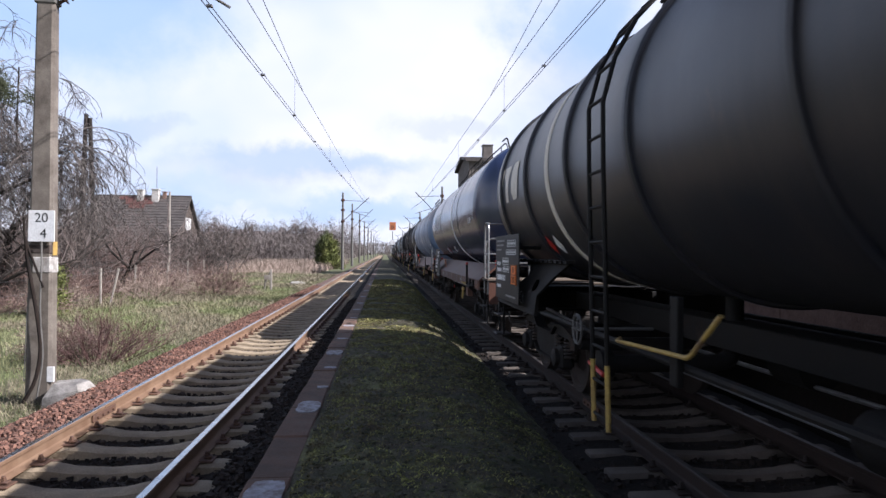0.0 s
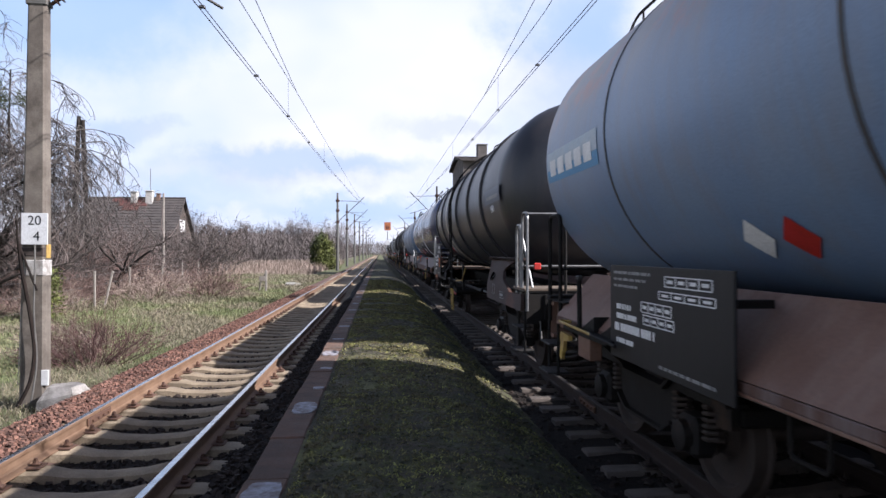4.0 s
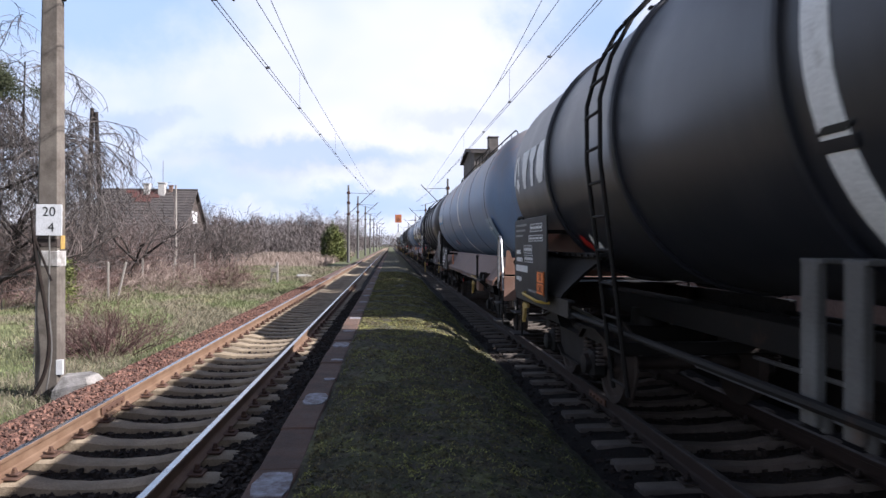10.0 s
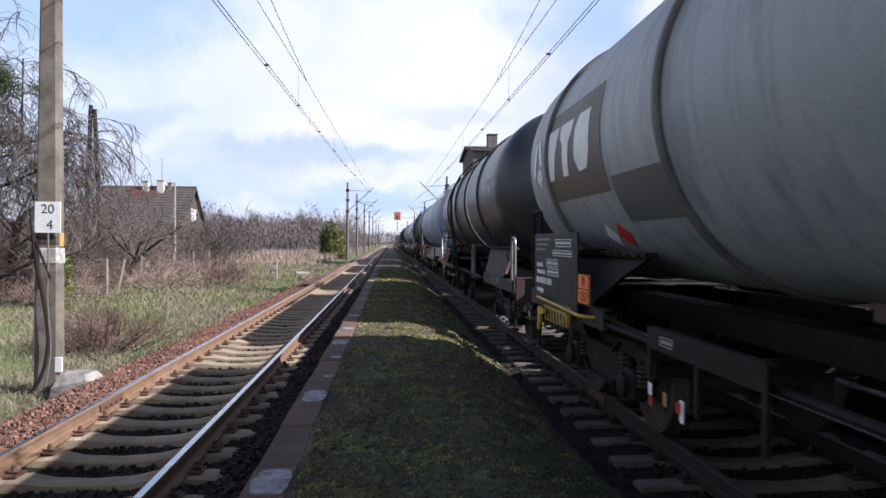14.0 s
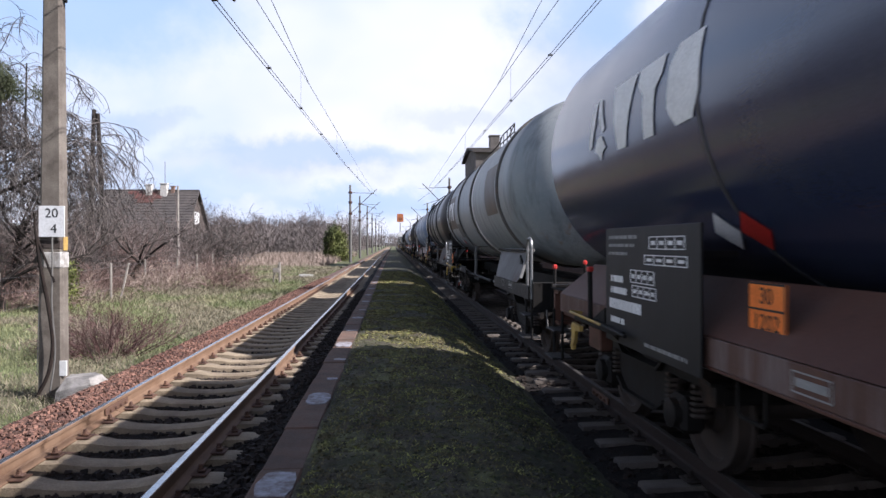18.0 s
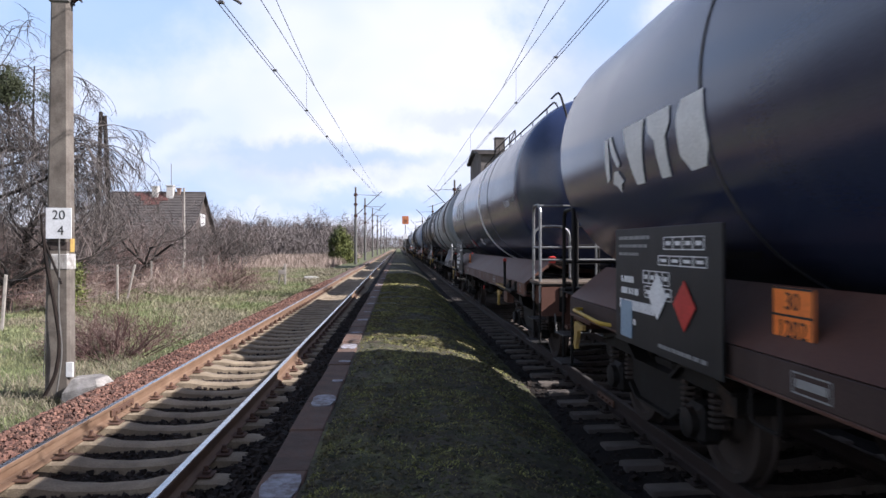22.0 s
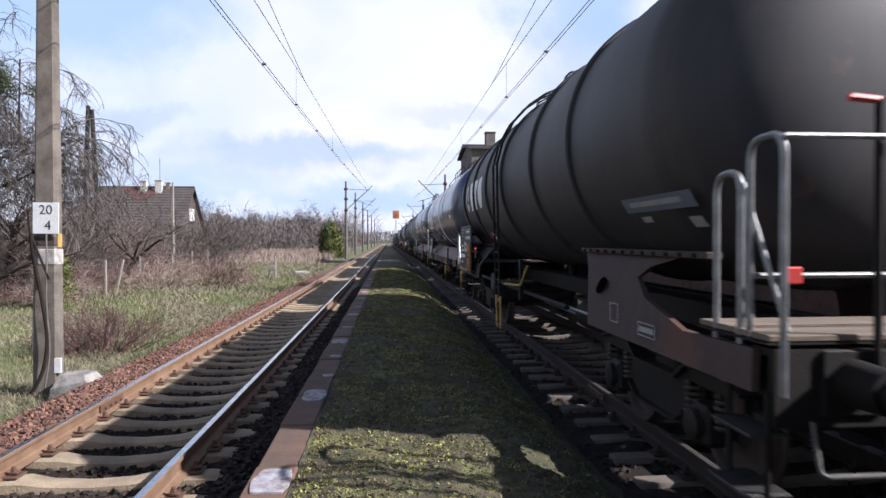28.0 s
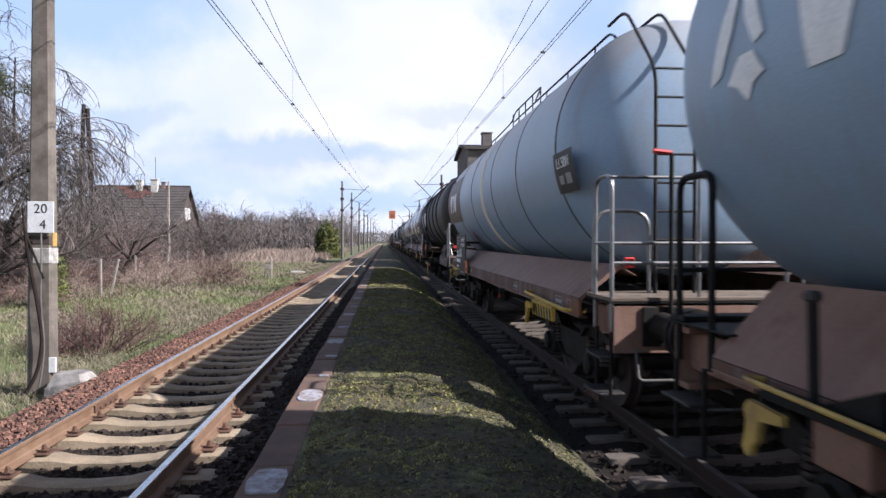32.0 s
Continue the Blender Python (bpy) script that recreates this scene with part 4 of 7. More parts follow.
def shared(key, geo_maker, material, smooth=35):
    if key not in SHARED:
        SHARED[key] = mesh(key.split("|")[0], geo_maker(), material, smooth)
    return SHARED[key]


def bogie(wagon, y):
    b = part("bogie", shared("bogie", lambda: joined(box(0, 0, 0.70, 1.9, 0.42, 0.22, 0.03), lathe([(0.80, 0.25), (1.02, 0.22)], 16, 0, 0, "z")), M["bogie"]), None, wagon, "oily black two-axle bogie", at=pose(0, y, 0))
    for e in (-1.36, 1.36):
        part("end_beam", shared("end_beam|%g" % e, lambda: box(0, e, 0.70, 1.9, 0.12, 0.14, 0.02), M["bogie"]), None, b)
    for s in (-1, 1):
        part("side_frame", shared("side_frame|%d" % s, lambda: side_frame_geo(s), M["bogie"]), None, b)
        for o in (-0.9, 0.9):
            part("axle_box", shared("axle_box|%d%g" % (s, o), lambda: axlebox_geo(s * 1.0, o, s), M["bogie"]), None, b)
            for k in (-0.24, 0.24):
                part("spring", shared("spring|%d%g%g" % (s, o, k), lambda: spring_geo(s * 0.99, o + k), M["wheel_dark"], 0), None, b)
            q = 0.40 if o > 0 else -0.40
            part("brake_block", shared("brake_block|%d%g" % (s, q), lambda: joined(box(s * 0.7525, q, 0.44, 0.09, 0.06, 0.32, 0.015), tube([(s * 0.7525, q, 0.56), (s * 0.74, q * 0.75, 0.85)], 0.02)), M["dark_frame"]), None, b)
    for o in (-0.9, 0.9):
        w = part("wheelset", WHEELSET, None, b, at=pose(0, o, 0.46))
        wheelsets.append(w)


def buffer_geo(x, s, L):
    y = s * (L / 2 - 0.62) - BACK
    d = s
    return lathe([(y, 0.13), (y + d * 0.30, 0.115), (y + d * 0.30, 0.085), (y + d * 0.54, 0.085), (y + d * 0.55, 0.225), (y + d * 0.60, 0.225), (y + d * 0.618, 0.12)], 24, x, 1.05, "y")


def wagon_end(w, L, s, frame_mat, style):
    """Headstock, buffers, coupling, deck, handrails, steps at one end; s = +1 front, -1 rear."""
    E = L / 2 - 0.62 - BACK * s            # outer face of the headstock
    rails = style["rails"] if s < 0 else style["front"]
    tube_mat = M[style["rail_mat"] if s < 0 else style["front_mat"]]
    part("headstock", prism([(s * (E - q), z) for q, z in ((0, 0.81), (0, 1.23), (0.21, 1.23), (0.21, 1.19), (0.06, 1.19), (0.06, 0.85), (0.21, 0.85), (0.21, 0.81))], "x", -1.31, 1.31), frame_mat, w, "pressed steel headstock", 20)
    for x in (-0.875, 0.875):
        bf = part("buffer", buffer_geo(x, s, L), M["dark_frame"], w, "greasy black buffer")
        part("buffer_flange", box(x, s * (E + 0.012), 1.05, 0.36, 0.024, 0.36, 0.02), M["dark_frame"], bf)
    hook = part("draw_hook", joined(tube([(0, s * E, 1.03), (0, s * (E + 0.22), 1.03), (0, s * (E + 0.30), 1.10)], 0.035), box(0, s * (E + 0.02), 1.03, 0.30, 0.05, 0.22, 0.01)), M["dark_frame"], w)
    part("screw_coupling", joined(tube(bend([(-0.05, s * (E + 0.24), 1.02), (-0.05, s * (E + 0.42), 0.78), (0.05, s * (E + 0.42), 0.78), (0.05, s * (E + 0.24), 1.02)], 0.04), 0.018), tube([(0, s * (E + 0.42), 0.78), (0, s * (E + 0.50), 0.62)], 0.024)), M["dark_frame"], hook)
    for x in (-0.36, 0.36):
        part("brake_hose", tube(bend([(x, s * E, 0.98), (x, s * (E + 0.2), 0.98), (x * 0.8, s * (E + 0.30), 0.62), (x * 0.4, s * (E + 0.42), 0.60)], 0.12), 0.026, 8), M["cable"], w)
    for x, wd in ((-1.18, 0.10), (0, 0.40), (1.18, 0.10)):
        part("end_sill", box(x, s * (E - 0.47), 1.06, wd, 0.80, 0.26, 0.01), frame_mat, w)
    bare = style["deck"] == "steel" and s < 0
    if bare:
        for x in () if style.get("plate") else (-1.22, 1.22):
            web = [(1.42 - 1.42 * k / 9, 1.20 + 0.40 * max(0.0, 1 - (k / 6.5)) ** 1.8) for k in range(10)]
            part("swept_gusset", prism([(1.42, 1.18)] + [(q, z + 0.03) for q, z in web] + [(0.0, 1.18)], "x", x - 0.012, x + 0.012), frame_mat, w, "gusset swept down to the headstock", 50, at=pose(0, s * E, 0))
        part("top_plate", box(0, s * (E - 0.13), 1.236, 2.62, 0.26, 0.012, 0.003), frame_mat, w)
        for x in (-0.45, 0.45):
            part("diagonal_stay", tube([(x, s * (E - 0.2), 1.15), (x * 2.4, s * (E - 1.2), 1.15)], 0.045, 4), frame_mat, w)
    deck = None if bare else part("end_deck", box(0, s * (E - 0.40), 1.262, 2.7, 0.78, 0.012), M["dark_frame"], w)
    for k in range(0 if bare else 4 if s < 0 else 1):
        part("deck_board", box(0, s * (E - 0.10 - 0.2 * k), 1.29, 2.68, 0.185, 0.036, 0.006), M["wood_deck"] if style["deck"] == "wood" else M["dark_frame"], deck, "worn deck board")
    for x in (-1.32, 1.32):                # corner steps under the sills
        st = part("corner_step", tube(bend([(x, s * (E - 0.05), 1.0), (x, s * (E - 0.05), 0.42), (x, s * (E - 0.45), 0.42), (x, s * (E - 0.45), 1.0)], 0.03), 0.018), M["dark_frame"], w)
        for z, d in ((0.43, 0.26), (0.76, 0.22)):
            part("tread", box(x, s * (E - 0.25), z, d, 0.42, 0.022, 0.005), M["tread"], st, "ribbed steel tread")
    part("uncoupler_loop", tube(bend([(-1.12, s * (E + 0.03), 0.85), (-1.12, s * (E + 0.10), 0.58), (-0.62, s * (E + 0.10), 0.58), (-0.62, s * (E + 0.03), 0.85)], 0.05), 0.013), M["mast_grey"], w, "bent steel shunter's handle")
    y0 = s * (E - 0.04)
    if rails == "full":
        for x in (-1.32, 1.32):
            part("handrail", tube(bend([(x, y0, 1.0), (x, y0, 2.42), (x, y0 - s * 0.46, 2.42), (x, y0 - s * 0.46, 1.0)], 0.16, 6), 0.021, 8), tube_mat, w, "bent steel tube handrail")
            part("handrail", tube(bend([(x * 0.98, y0 - s * 0.60, 1.27), (x * 0.98, y0 - s * 0.60, 2.12), (x * 0.55, y0 - s * 0.60, 2.12), (x * 0.55, y0 - s * 0.60, 1.27)], 0.20, 6), 0.021, 8), tube_mat, w, "bent steel tube handrail")
            part("rail_bar", tube([(x, y0, 1.80), (x, y0 - s * 0.46, 1.80)], 0.015, 8), tube_mat, w)
        for z, q in ((1.80, 0.0), (1.62, 0.0), (2.40, 0.02)):
            part("rail_bar", tube([(-1.32, y0 - s * q, z), (1.32, y0 - s * q, z)], 0.016, 8), tube_mat, w)
        for x in (-0.5, 0.5):
            part("rail_post", tube([(x, y0, 1.28), (x, y0, 2.40)], 0.016, 8), tube_mat, w)
    elif rails == "slope":
        for x in (-1.32, 1.32):
            part("handrail", tube(bend([(x, y0 + s * 0.15 - s * 0.02, 1.0), (x, y0 + s * 0.15 - s * 0.02, 2.38), (x, y0 + s * 0.15 - s * 0.34, 2.38), (x, y0 + s * 0.15 - s * 0.34, 1.27)], 0.12, 6), 0.021, 8), tube_mat, w, "bent steel tube handrail")
            part("handrail", tube(bend([(x, y0 + s * 0.15 - s * 0.44, 1.0), (x, y0 + s * 0.15 - s * 0.44, 2.22), (x, y0 + s * 0.15 - s * 0.72, 2.22), (x, y0 + s * 0.15 - s * 0.72, 1.0)], 0.14, 6), 0.022, 8), tube_mat, w, "bent steel tube handrail")
            part("rail_brace", tube([(x, y0 + s * 0.15 - s * 0.42, 2.15), (x * 0.92, y0, 1.32)], 0.015, 8), tube_mat, w)
        for z, q in ((2.36, 0.02), (1.62, 0.30)):
            part("rail_bar", tube([(-1.32, y0 + s * 0.15 - s * q, z), (1.32, y0 + s * 0.15 - s * q, z)], 0.017, 8), tube_mat, w)
    elif rails == "tall":
        for x in (-1.32, 1.32):
            part("handrail", tube(bend([(x, y0 - s * 0.5, 1.0), (x, y0 - s * 0.5, 2.25), (x, y0 - s * 0.05, 2.25), (x, y0 - s * 0.05, 1.0)], 0.12, 6), 0.024, 8), tube_mat, w, "bent steel tube handrail")
        part("rail_bar", tube([(-1.32, y0 - s * 0.05, 1.62), (1.32, y0 - s * 0.05, 1.62)], 0.017, 8), tube_mat, w)
    else:
        q = 0.55 if s > 0 else 0.04
        if style.get("plate") and s < 0:       # hoop with a slanting rear leg
            for x in (-1.32, 1.32):
                part("grab_rail", tube(bend([(x, y0 + 0.55, 1.0), (x, y0 + 0.55, 1.98), (x, y0 + 0.30, 1.98), (x, y0 - 0.02, 1.0)], 0.13, 6), 0.022, 8), tube_mat, w, "bent steel tube grab rail")
            rails = "done"
    if rails == "low":
        for x in (-1.32, 1.32):
            part("grab_rail", tube(bend([(x, y0 - s * q, 1.0), (x, y0 - s * q, 1.90), (x, y0 - s * (q + 0.3), 1.90), (x, y0 - s * (q + 0.3), 1.0)], 0.14, 6), 0.022, 8), tube_mat, w, "bent steel tube grab rail")
    if s > 0:
        return
    if style.get("plate"):                 # gusset that stays the tank saddle
        part("end_plate", prism([(-1.24, 1.27), (-1.0, 1.27), (-1.15, 1.72), (-1.21, 1.72)], "y", y0 + 0.30, y0 + 0.325), frame_mat, w, "rusty tapering gusset plate")
    for x, h in style["posts"]:
        post = part("brake_post", tube([(x, y0 + 0.08 * s, 1.0), (x, y0 + 0.08 * s, 1.30 + h)], 0.022, 8), M["dark_frame"], w)
        part("post_cap", box(x, y0 + 0.08 * s, 1.30 + h, 0.06, 0.06, 0.07, 0.015) if h < 0.9 else tube([(x - 0.17, y0 + 0.08 * s, 1.325 + h), (x, y0 + 0.08 * s, 1.31 + h)], 0.022, 8), M["red_paint"], post, "red painted cap")
    if rails in ("full", "slope"):
        part("reflector_plate", box(-1.12, y0 - s * 0.1, 1.62, 0.10, 0.03, 0.10, 0.01), M["red_paint"], w, "small red reflector plate")


def board_marks(board, y0, y1, z0, z1, x, rows, seed):
    """Unreadable writing: short bars, boxes round figures."""
    rng = random.Random(seed)
    n = 0
    for row in rows:
        fz, h, kind, fy0, fy1 = row
        z, hh = z1 - (z1 - z0) * fz, (z1 - z0) * h
        a, b = y1 - (y1 - y0) * fy0, y1 - (y1 - y0) * fy1        # forward edge reads first
        mat_ = M["white_paint"] if kind != "dim" else M["dim_paint"]
        if kind == "box":
            t = 0.007
            cells = 4
            g = [box(x, (a + b) / 2, z + hh / 2, 0.004, abs(a - b), t), box(x, (a + b) / 2, z - hh / 2, 0.004, abs(a - b), t)]
            for c in range(cells + 1):
                g.append(box(x, a + (b - a) * c / cells, z, 0.0045, t, hh))
            for c in range(cells):
                g.append(box(x, a + (b - a) * (c + 0.5) / cells, z, 0.004, abs(a - b) / cells * 0.5, hh * 0.34))
            part("marking", joined(*g), mat_, board)
        else:
            g, y = [], a
            while y > b + 0.02:
                ln = min(rng.uniform(0.04, 0.11) if kind == "dim" else hh * rng.uniform(0.45, 0.75), y - b)
                g.append(box(x, y - ln / 2, z, 0.004, ln, hh))
                y -= ln + (rng.uniform(0.015, 0.03) if kind == "dim" else hh * (0.18 if rng.random() < 0.8 else 0.6))
            if g:
                part("marking", joined(*g), mat_, board)


BOARD_ROWS = [(0.08, 0.030, "dim", 0.05, 0.42), (0.15, 0.026, "dim", 0.05, 0.38), (0.22, 0.026, "dim", 0.05, 0.30), (0.13, 0.09, "box", 0.55, 0.88), (0.26, 0.07, "box", 0.50, 0.90),
              (0.40, 0.10, "box", 0.34, 0.60), (0.52, 0.09, "box", 0.36, 0.62), (0.44, 0.055, "text", 0.08, 0.24), (0.54, 0.055, "text", 0.08, 0.30), (0.66, 0.085, "text", 0.06, 0.46), (0.80, 0.05, "text", 0.08, 0.26), (0.92, 0.028, "dim", 0.5, 0.9)]
MARK = Matrix.Rotation(radians(-90), 4, "Z") @ Matrix.Rotation(radians(90), 4, "X")     # lettering that reads on a left flank


def info_board(w, y1, y0, z0, z1, x=-1.47, seed=1, klass=""):
    board = part("data_board", box(x + 0.012, (y0 + y1) / 2, (z0 + z1) / 2, 0.02, y1 - y0, z1 - z0, 0.004), M["board"], w, "black data board with white figures")
    for y in (y0 + 0.25, y1 - 0.25):
        part("board_bracket", box(x + 0.12, y, z0 + 0.1, 0.22, 0.05, 0.06, 0.005), M["dark_frame"], board)
        part("board_bracket", box(x + 0.2, y, z1 - 0.2, 0.36, 0.05, 0.05, 0.005), M["dark_frame"], board)
    board_marks(board, y0, y1, z0, z1, x - 0.001, BOARD_ROWS, seed)
    if klass:
        lettering(klass, 0.10, M["white_paint"], board, Matrix.Translation((x - 0.003, y1 - (y1 - y0) * 0.20, z1 - (z1 - z0) * 0.81)) @ MARK)
    return board


def hazard_plate(w, y, z, x=-1.475, double=False):
    for k in range(2 if double else 1):
        zz = z - 0.34 * k
        p = part("hazard_plate", box(x, y, zz, 0.012, 0.37, 0.30, 0.003), M["orange"], w, "orange hazard plate with black figures")
        part("plate_border", joined(*[box(x - 0.007, y, zz + d, 0.003, 0.37, 0.012) for d in (-0.144, 0, 0.144)], *[box(x - 0.0072, y + d, zz, 0.003, 0.012, 0.30) for d in (-0.179, 0.179)]), M["black_ink"], p)
        lettering("30", 0.13, M["black_ink"], p, Matrix.Translation((x - 0.008, y, zz + 0.072)) @ MARK)
        lettering("1202", 0.13, M["black_ink"], p, Matrix.Translation((x - 0.008, y, zz - 0.075)) @ MARK)


def diamond(w, y, z, mat_key, size=0.16, flank=None):
    if flank is None:
        part("warning_diamond", prism([(y - size, z), (y, z - size), (y + size, z), (y, z + size)], "x", -1.4785, -1.4745), M[mat_key], w, "diamond warning label")
    else:
        part("warning_diamond", flank_shape([(-1, 0), (0, -1), (1, 0), (0, 1)], y, flank, size), M[mat_key], w, "diamond warning label")


EMBLEM = [[(-0.95, -0.55), (-0.50, 0.75), (-0.22, 0.75), (-0.30, 0.15), (-0.62, -0.45)], [(-0.12, 0.78), (0.12, 0.78), (0.52, -0.10), (0.28, -0.20), (0.0, 0.25)], [(-0.45, -0.62), (-0.1, -0.28), (0.25, -0.28), (0.5, -0.62), (0.2, -0.72), (0.02, -0.95), (-0.2, -0.72)]]
BLOCKS = [[(-0.46, 0.5), (0.50, 0.5), (0.16, -0.5), (-0.20, -0.5)], [(-0.44, 0.5), (0.44, 0.5), (0.40, 0.26), (0.22, 0.10), (0.16, -0.5), (-0.18, -0.5), (-0.20, 0.10), (-0.42, 0.26)], [(-0.22, 0.5), (0.42, 0.5), (0.44, -0.20), (0.26, -0.48), (-0.20, -0.5), (-0.44, -0.24), (-0.42, 0.28)]]


def logo(w, y, a, size, material="white_paint", emblem=True, squeeze=1.0):
    """The owner's mark as plain pale shapes on the flank; y is its forward end."""
    pos = y
    if emblem:
        pos -= size * 0.55 * squeeze
        for sh in EMBLEM:
            part("owner_mark", flank_shape([(u * squeeze, v) for u, v in sh], pos, a, size * 0.60), M[material], w, "pale shape of the owner's mark")
        pos -= size * 0.55 * squeeze
    for sh in BLOCKS:
        pos -= size * 0.55 * squeeze
        part("owner_mark", flank_shape([((u + 0.12 * v) * squeeze, v) for u, v in sh], pos, a, size), M[material], w, "pale shape of the owner's mark")
        pos -= size * 0.50 * squeeze


def hook_plate(y, drop):
    """A beam on edge whose forward end drops into a hooked toe."""
    prof = [(0.0, 1.04), (-0.34, 1.02), (-0.34, 0.96), (-0.12, 0.93), (-0.09, 0.80), (-0.03, 0.74), (-0.02, 0.68), (0.03, 0.67), (0.075, 0.72), (0.045, 0.79), (0.03, 0.90), (0.06, 0.98)]
    return prism([(y + a * 0.8, 1.04 - (1.04 - z) * 0.78 - drop) for a, z in prof], "x", -1.535, -1.500)


def yellow_bar(w, y, striped):
    """Brake changeover handle and its plate over the bogie."""
    reach = -0.85 if striped else 0.05
    part("yellow_handle", tube(bend([(-1.28, y + 1.0, 1.14), (-1.54, y + 0.92, 1.16), (-1.50, y + reach, 1.10), (-1.28, y + reach - 0.05, 1.08)], 0.12), 0.019, 8), M["yellow_paint"], w, "yellow painted bent handle")
    br = part("yellow_bracket", hook_plate(y + 0.82, 0.0), M["yellow_paint" if striped else "dull_yellow"], w, "yellow painted hooked bracket")
    if striped:
        part("striped_plate", prism([(y - 0.22, 0.90), (y + 0.80, 0.88), (y + 0.80, 1.03), (y - 0.22, 1.05)], "x", -1.46, -1.42), M["yellow_paint"], w, "yellow plate with black stripes")
        part("yellow_shelf", prism([(-1.465, 1.035), (-1.465, 1.06), (-1.14, 1.16), (-1.14, 1.135)], "y", y - 0.22, y + 0.80), M["yellow_paint"], w, "yellow sloping shelf over the bogie")
        for k in range(7):
            q = y - 0.19 + 0.135 * k
            part("stripe", prism([(q, 0.895), (q + 0.065, 0.895), (q + 0.115, 1.032), (q + 0.05, 1.032)], "x", -1.464, -1.4605), M["black_ink"], br)


def brake_step(w, y, frame_mat):
    """Board with an upright changeover lever over the rear bogie."""
    st = part("brake_step", box(-1.42, y, 1.075, 0.24, 1.25, 0.04, 0.006), M["dark_frame"], w, "oily dark step board")
    for q in (-0.45, 0.45):
        part("step_bracket", prism([(-1.36, 1.05), (-1.52, 1.05), (-1.36, 0.90)], "y", y + q - 0.02, y + q + 0.02), M["dark_frame"], st)
    for q in (-0.50, 0.02):
        part("wedge_bracket", prism([(y + q - 0.10, 1.10), (y + q + 0.26, 1.10), (y + q - 0.10, 1.24)], "x", -1.46, -1.20), M["dark_frame"], st, "dark wedge-shaped bracket")
    part("side_box", box(-1.43, y + 0.12, 0.94, 0.12, 0.34, 0.20, 0.01), frame_mat, w, "small worn steel box")
    part("lever_post", tube([(-1.47, y + 0.30, 0.95), (-1.47, y + 0.32, 1.56)], 0.024, 8), M["dark_frame"], w, "dark upright brake lever")
    plain = frame_mat is M["rust_frame"]
    part("lever_cap", box(-1.47, y + 0.32, 1.575, 0.06, 0.07, 0.05, 0.012), M["tread" if plain else "red_paint"], w, "scuffed steel cap" if plain else "red painted cap")
    part("dark_handle", tube([(-1.545, y - 0.25, 1.105), (-1.55, y - 0.85, 1.09)], 0.015, 8), M["dark_frame"], w)
    part("yellow_handle", tube(bend([(-1.36, y + 0.78, 1.10), (-1.56, y + 0.75, 1.13), (-1.545, y - 0.26, 1.105)], 0.08), 0.014, 8), M["dull_yellow"], w, "faded yellow handle bar")
    part("yellow_bracket", hook_plate(y + 0.72, 0.02), M["dull_yellow"], w, "faded yellow hooked bracket")


def tag_frame(w, y):
    """Steel angle frame round the outlet valves, with coloured lever tags."""
    fr = part("valve_frame", prism([(-1.33, 1.19), (-1.40, 1.19), (-1.40, 1.03), (-1.385, 1.03), (-1.385, 1.175), (-1.33, 1.175)], "y", y - 1.6, y), M["bogie"], w, "dark steel angle frame round the valves", 20)
    for q in (0.0, -0.8, -1.6):
        part("frame_post", box(-1.385, y + q - (0.03 if q == 0 else -0.03 if q < -1 else 0), 0.86, 0.03, 0.05, 0.34, 0.005), M["bogie"], fr)
    data_panel(fr, -1.40, y - 0.35, 1.11, 0.22, 0.06, 1)
    for q, z, mk, h in ((-0.02, 0.74, "white_paint", 0.12), (-0.06, 0.66, "red_paint", 0.10), (-0.28, 0.72, "dull_yellow", 0.13), (-0.55, 0.70, "white_paint", 0.20), (-0.52, 0.72, "red_paint", 0.10)):
        part("lever_tag", box(-1.43 - (0.012 if mk == "red_paint" else 0), y + q - 0.12, z, 0.008, 0.06, h * 0.75, 0.003), M[mk], w, "small painted lever tag")


def ladder(w, y, lo, hi, yellow_foot):
    foot = -1.50 if yellow_foot else -1.30
    pts = [(foot, lo), (-1.56, ZC - 0.3)] + [(-(R + 0.13) * math.cos(radians(a)), ZC + (R + 0.13) * math.sin(radians(a))) for a in (8, 22, 36, 50, 62, 72, 80)]
    for d in (-0.19, 0.19):
        part("ladder_stile", tube([(x, y + d, z) for x, z in pts], 0.021, 6), M["dark_frame"], w)
        if yellow_foot:
            part("ladder_foot", tube([(-1.50, y + d, lo), (-1.516, y + d, lo + 0.55)], 0.0225, 6), M["dull_yellow"], w, "faded yellow ladder foot")
    z, k = lo + 0.08, 0
    while k < 15:
        if z < ZC:
            x = foot - (1.56 + foot) * min(1, (z - lo) / (ZC - 0.3 - lo))
        else:
            a = math.asin(min(0.98, (z - ZC) / (R + 0.13)))
            x = -(R + 0.13) * math.cos(a)
        if z > ZC + 1.35:
            break
        part("rung", shared("rung|%g" % y, lambda: tube([(0, -0.19, 0), (0, 0.19, 0)], 0.015, 6), M["dark_frame"]), None, w, at=pose(x, y, z))
        z += 0.30
        k += 1
    if yellow_foot:
        part("yellow_handle", tube(bend([(-1.30, y + 0.1, 1.08), (-1.44, y - 0.2, 1.10), (-1.44, y - 1.5, 1.16), (-1.40, y - 1.82, 1.46)], 0.06), 0.017, 8), M["dull_yellow"], w, "faded yellow bent handle bar")
        part("handle_post", box(-1.36, y - 1.15, 1.22, 0.05, 0.12, 0.62, 0.008), M["dark_frame"], w)


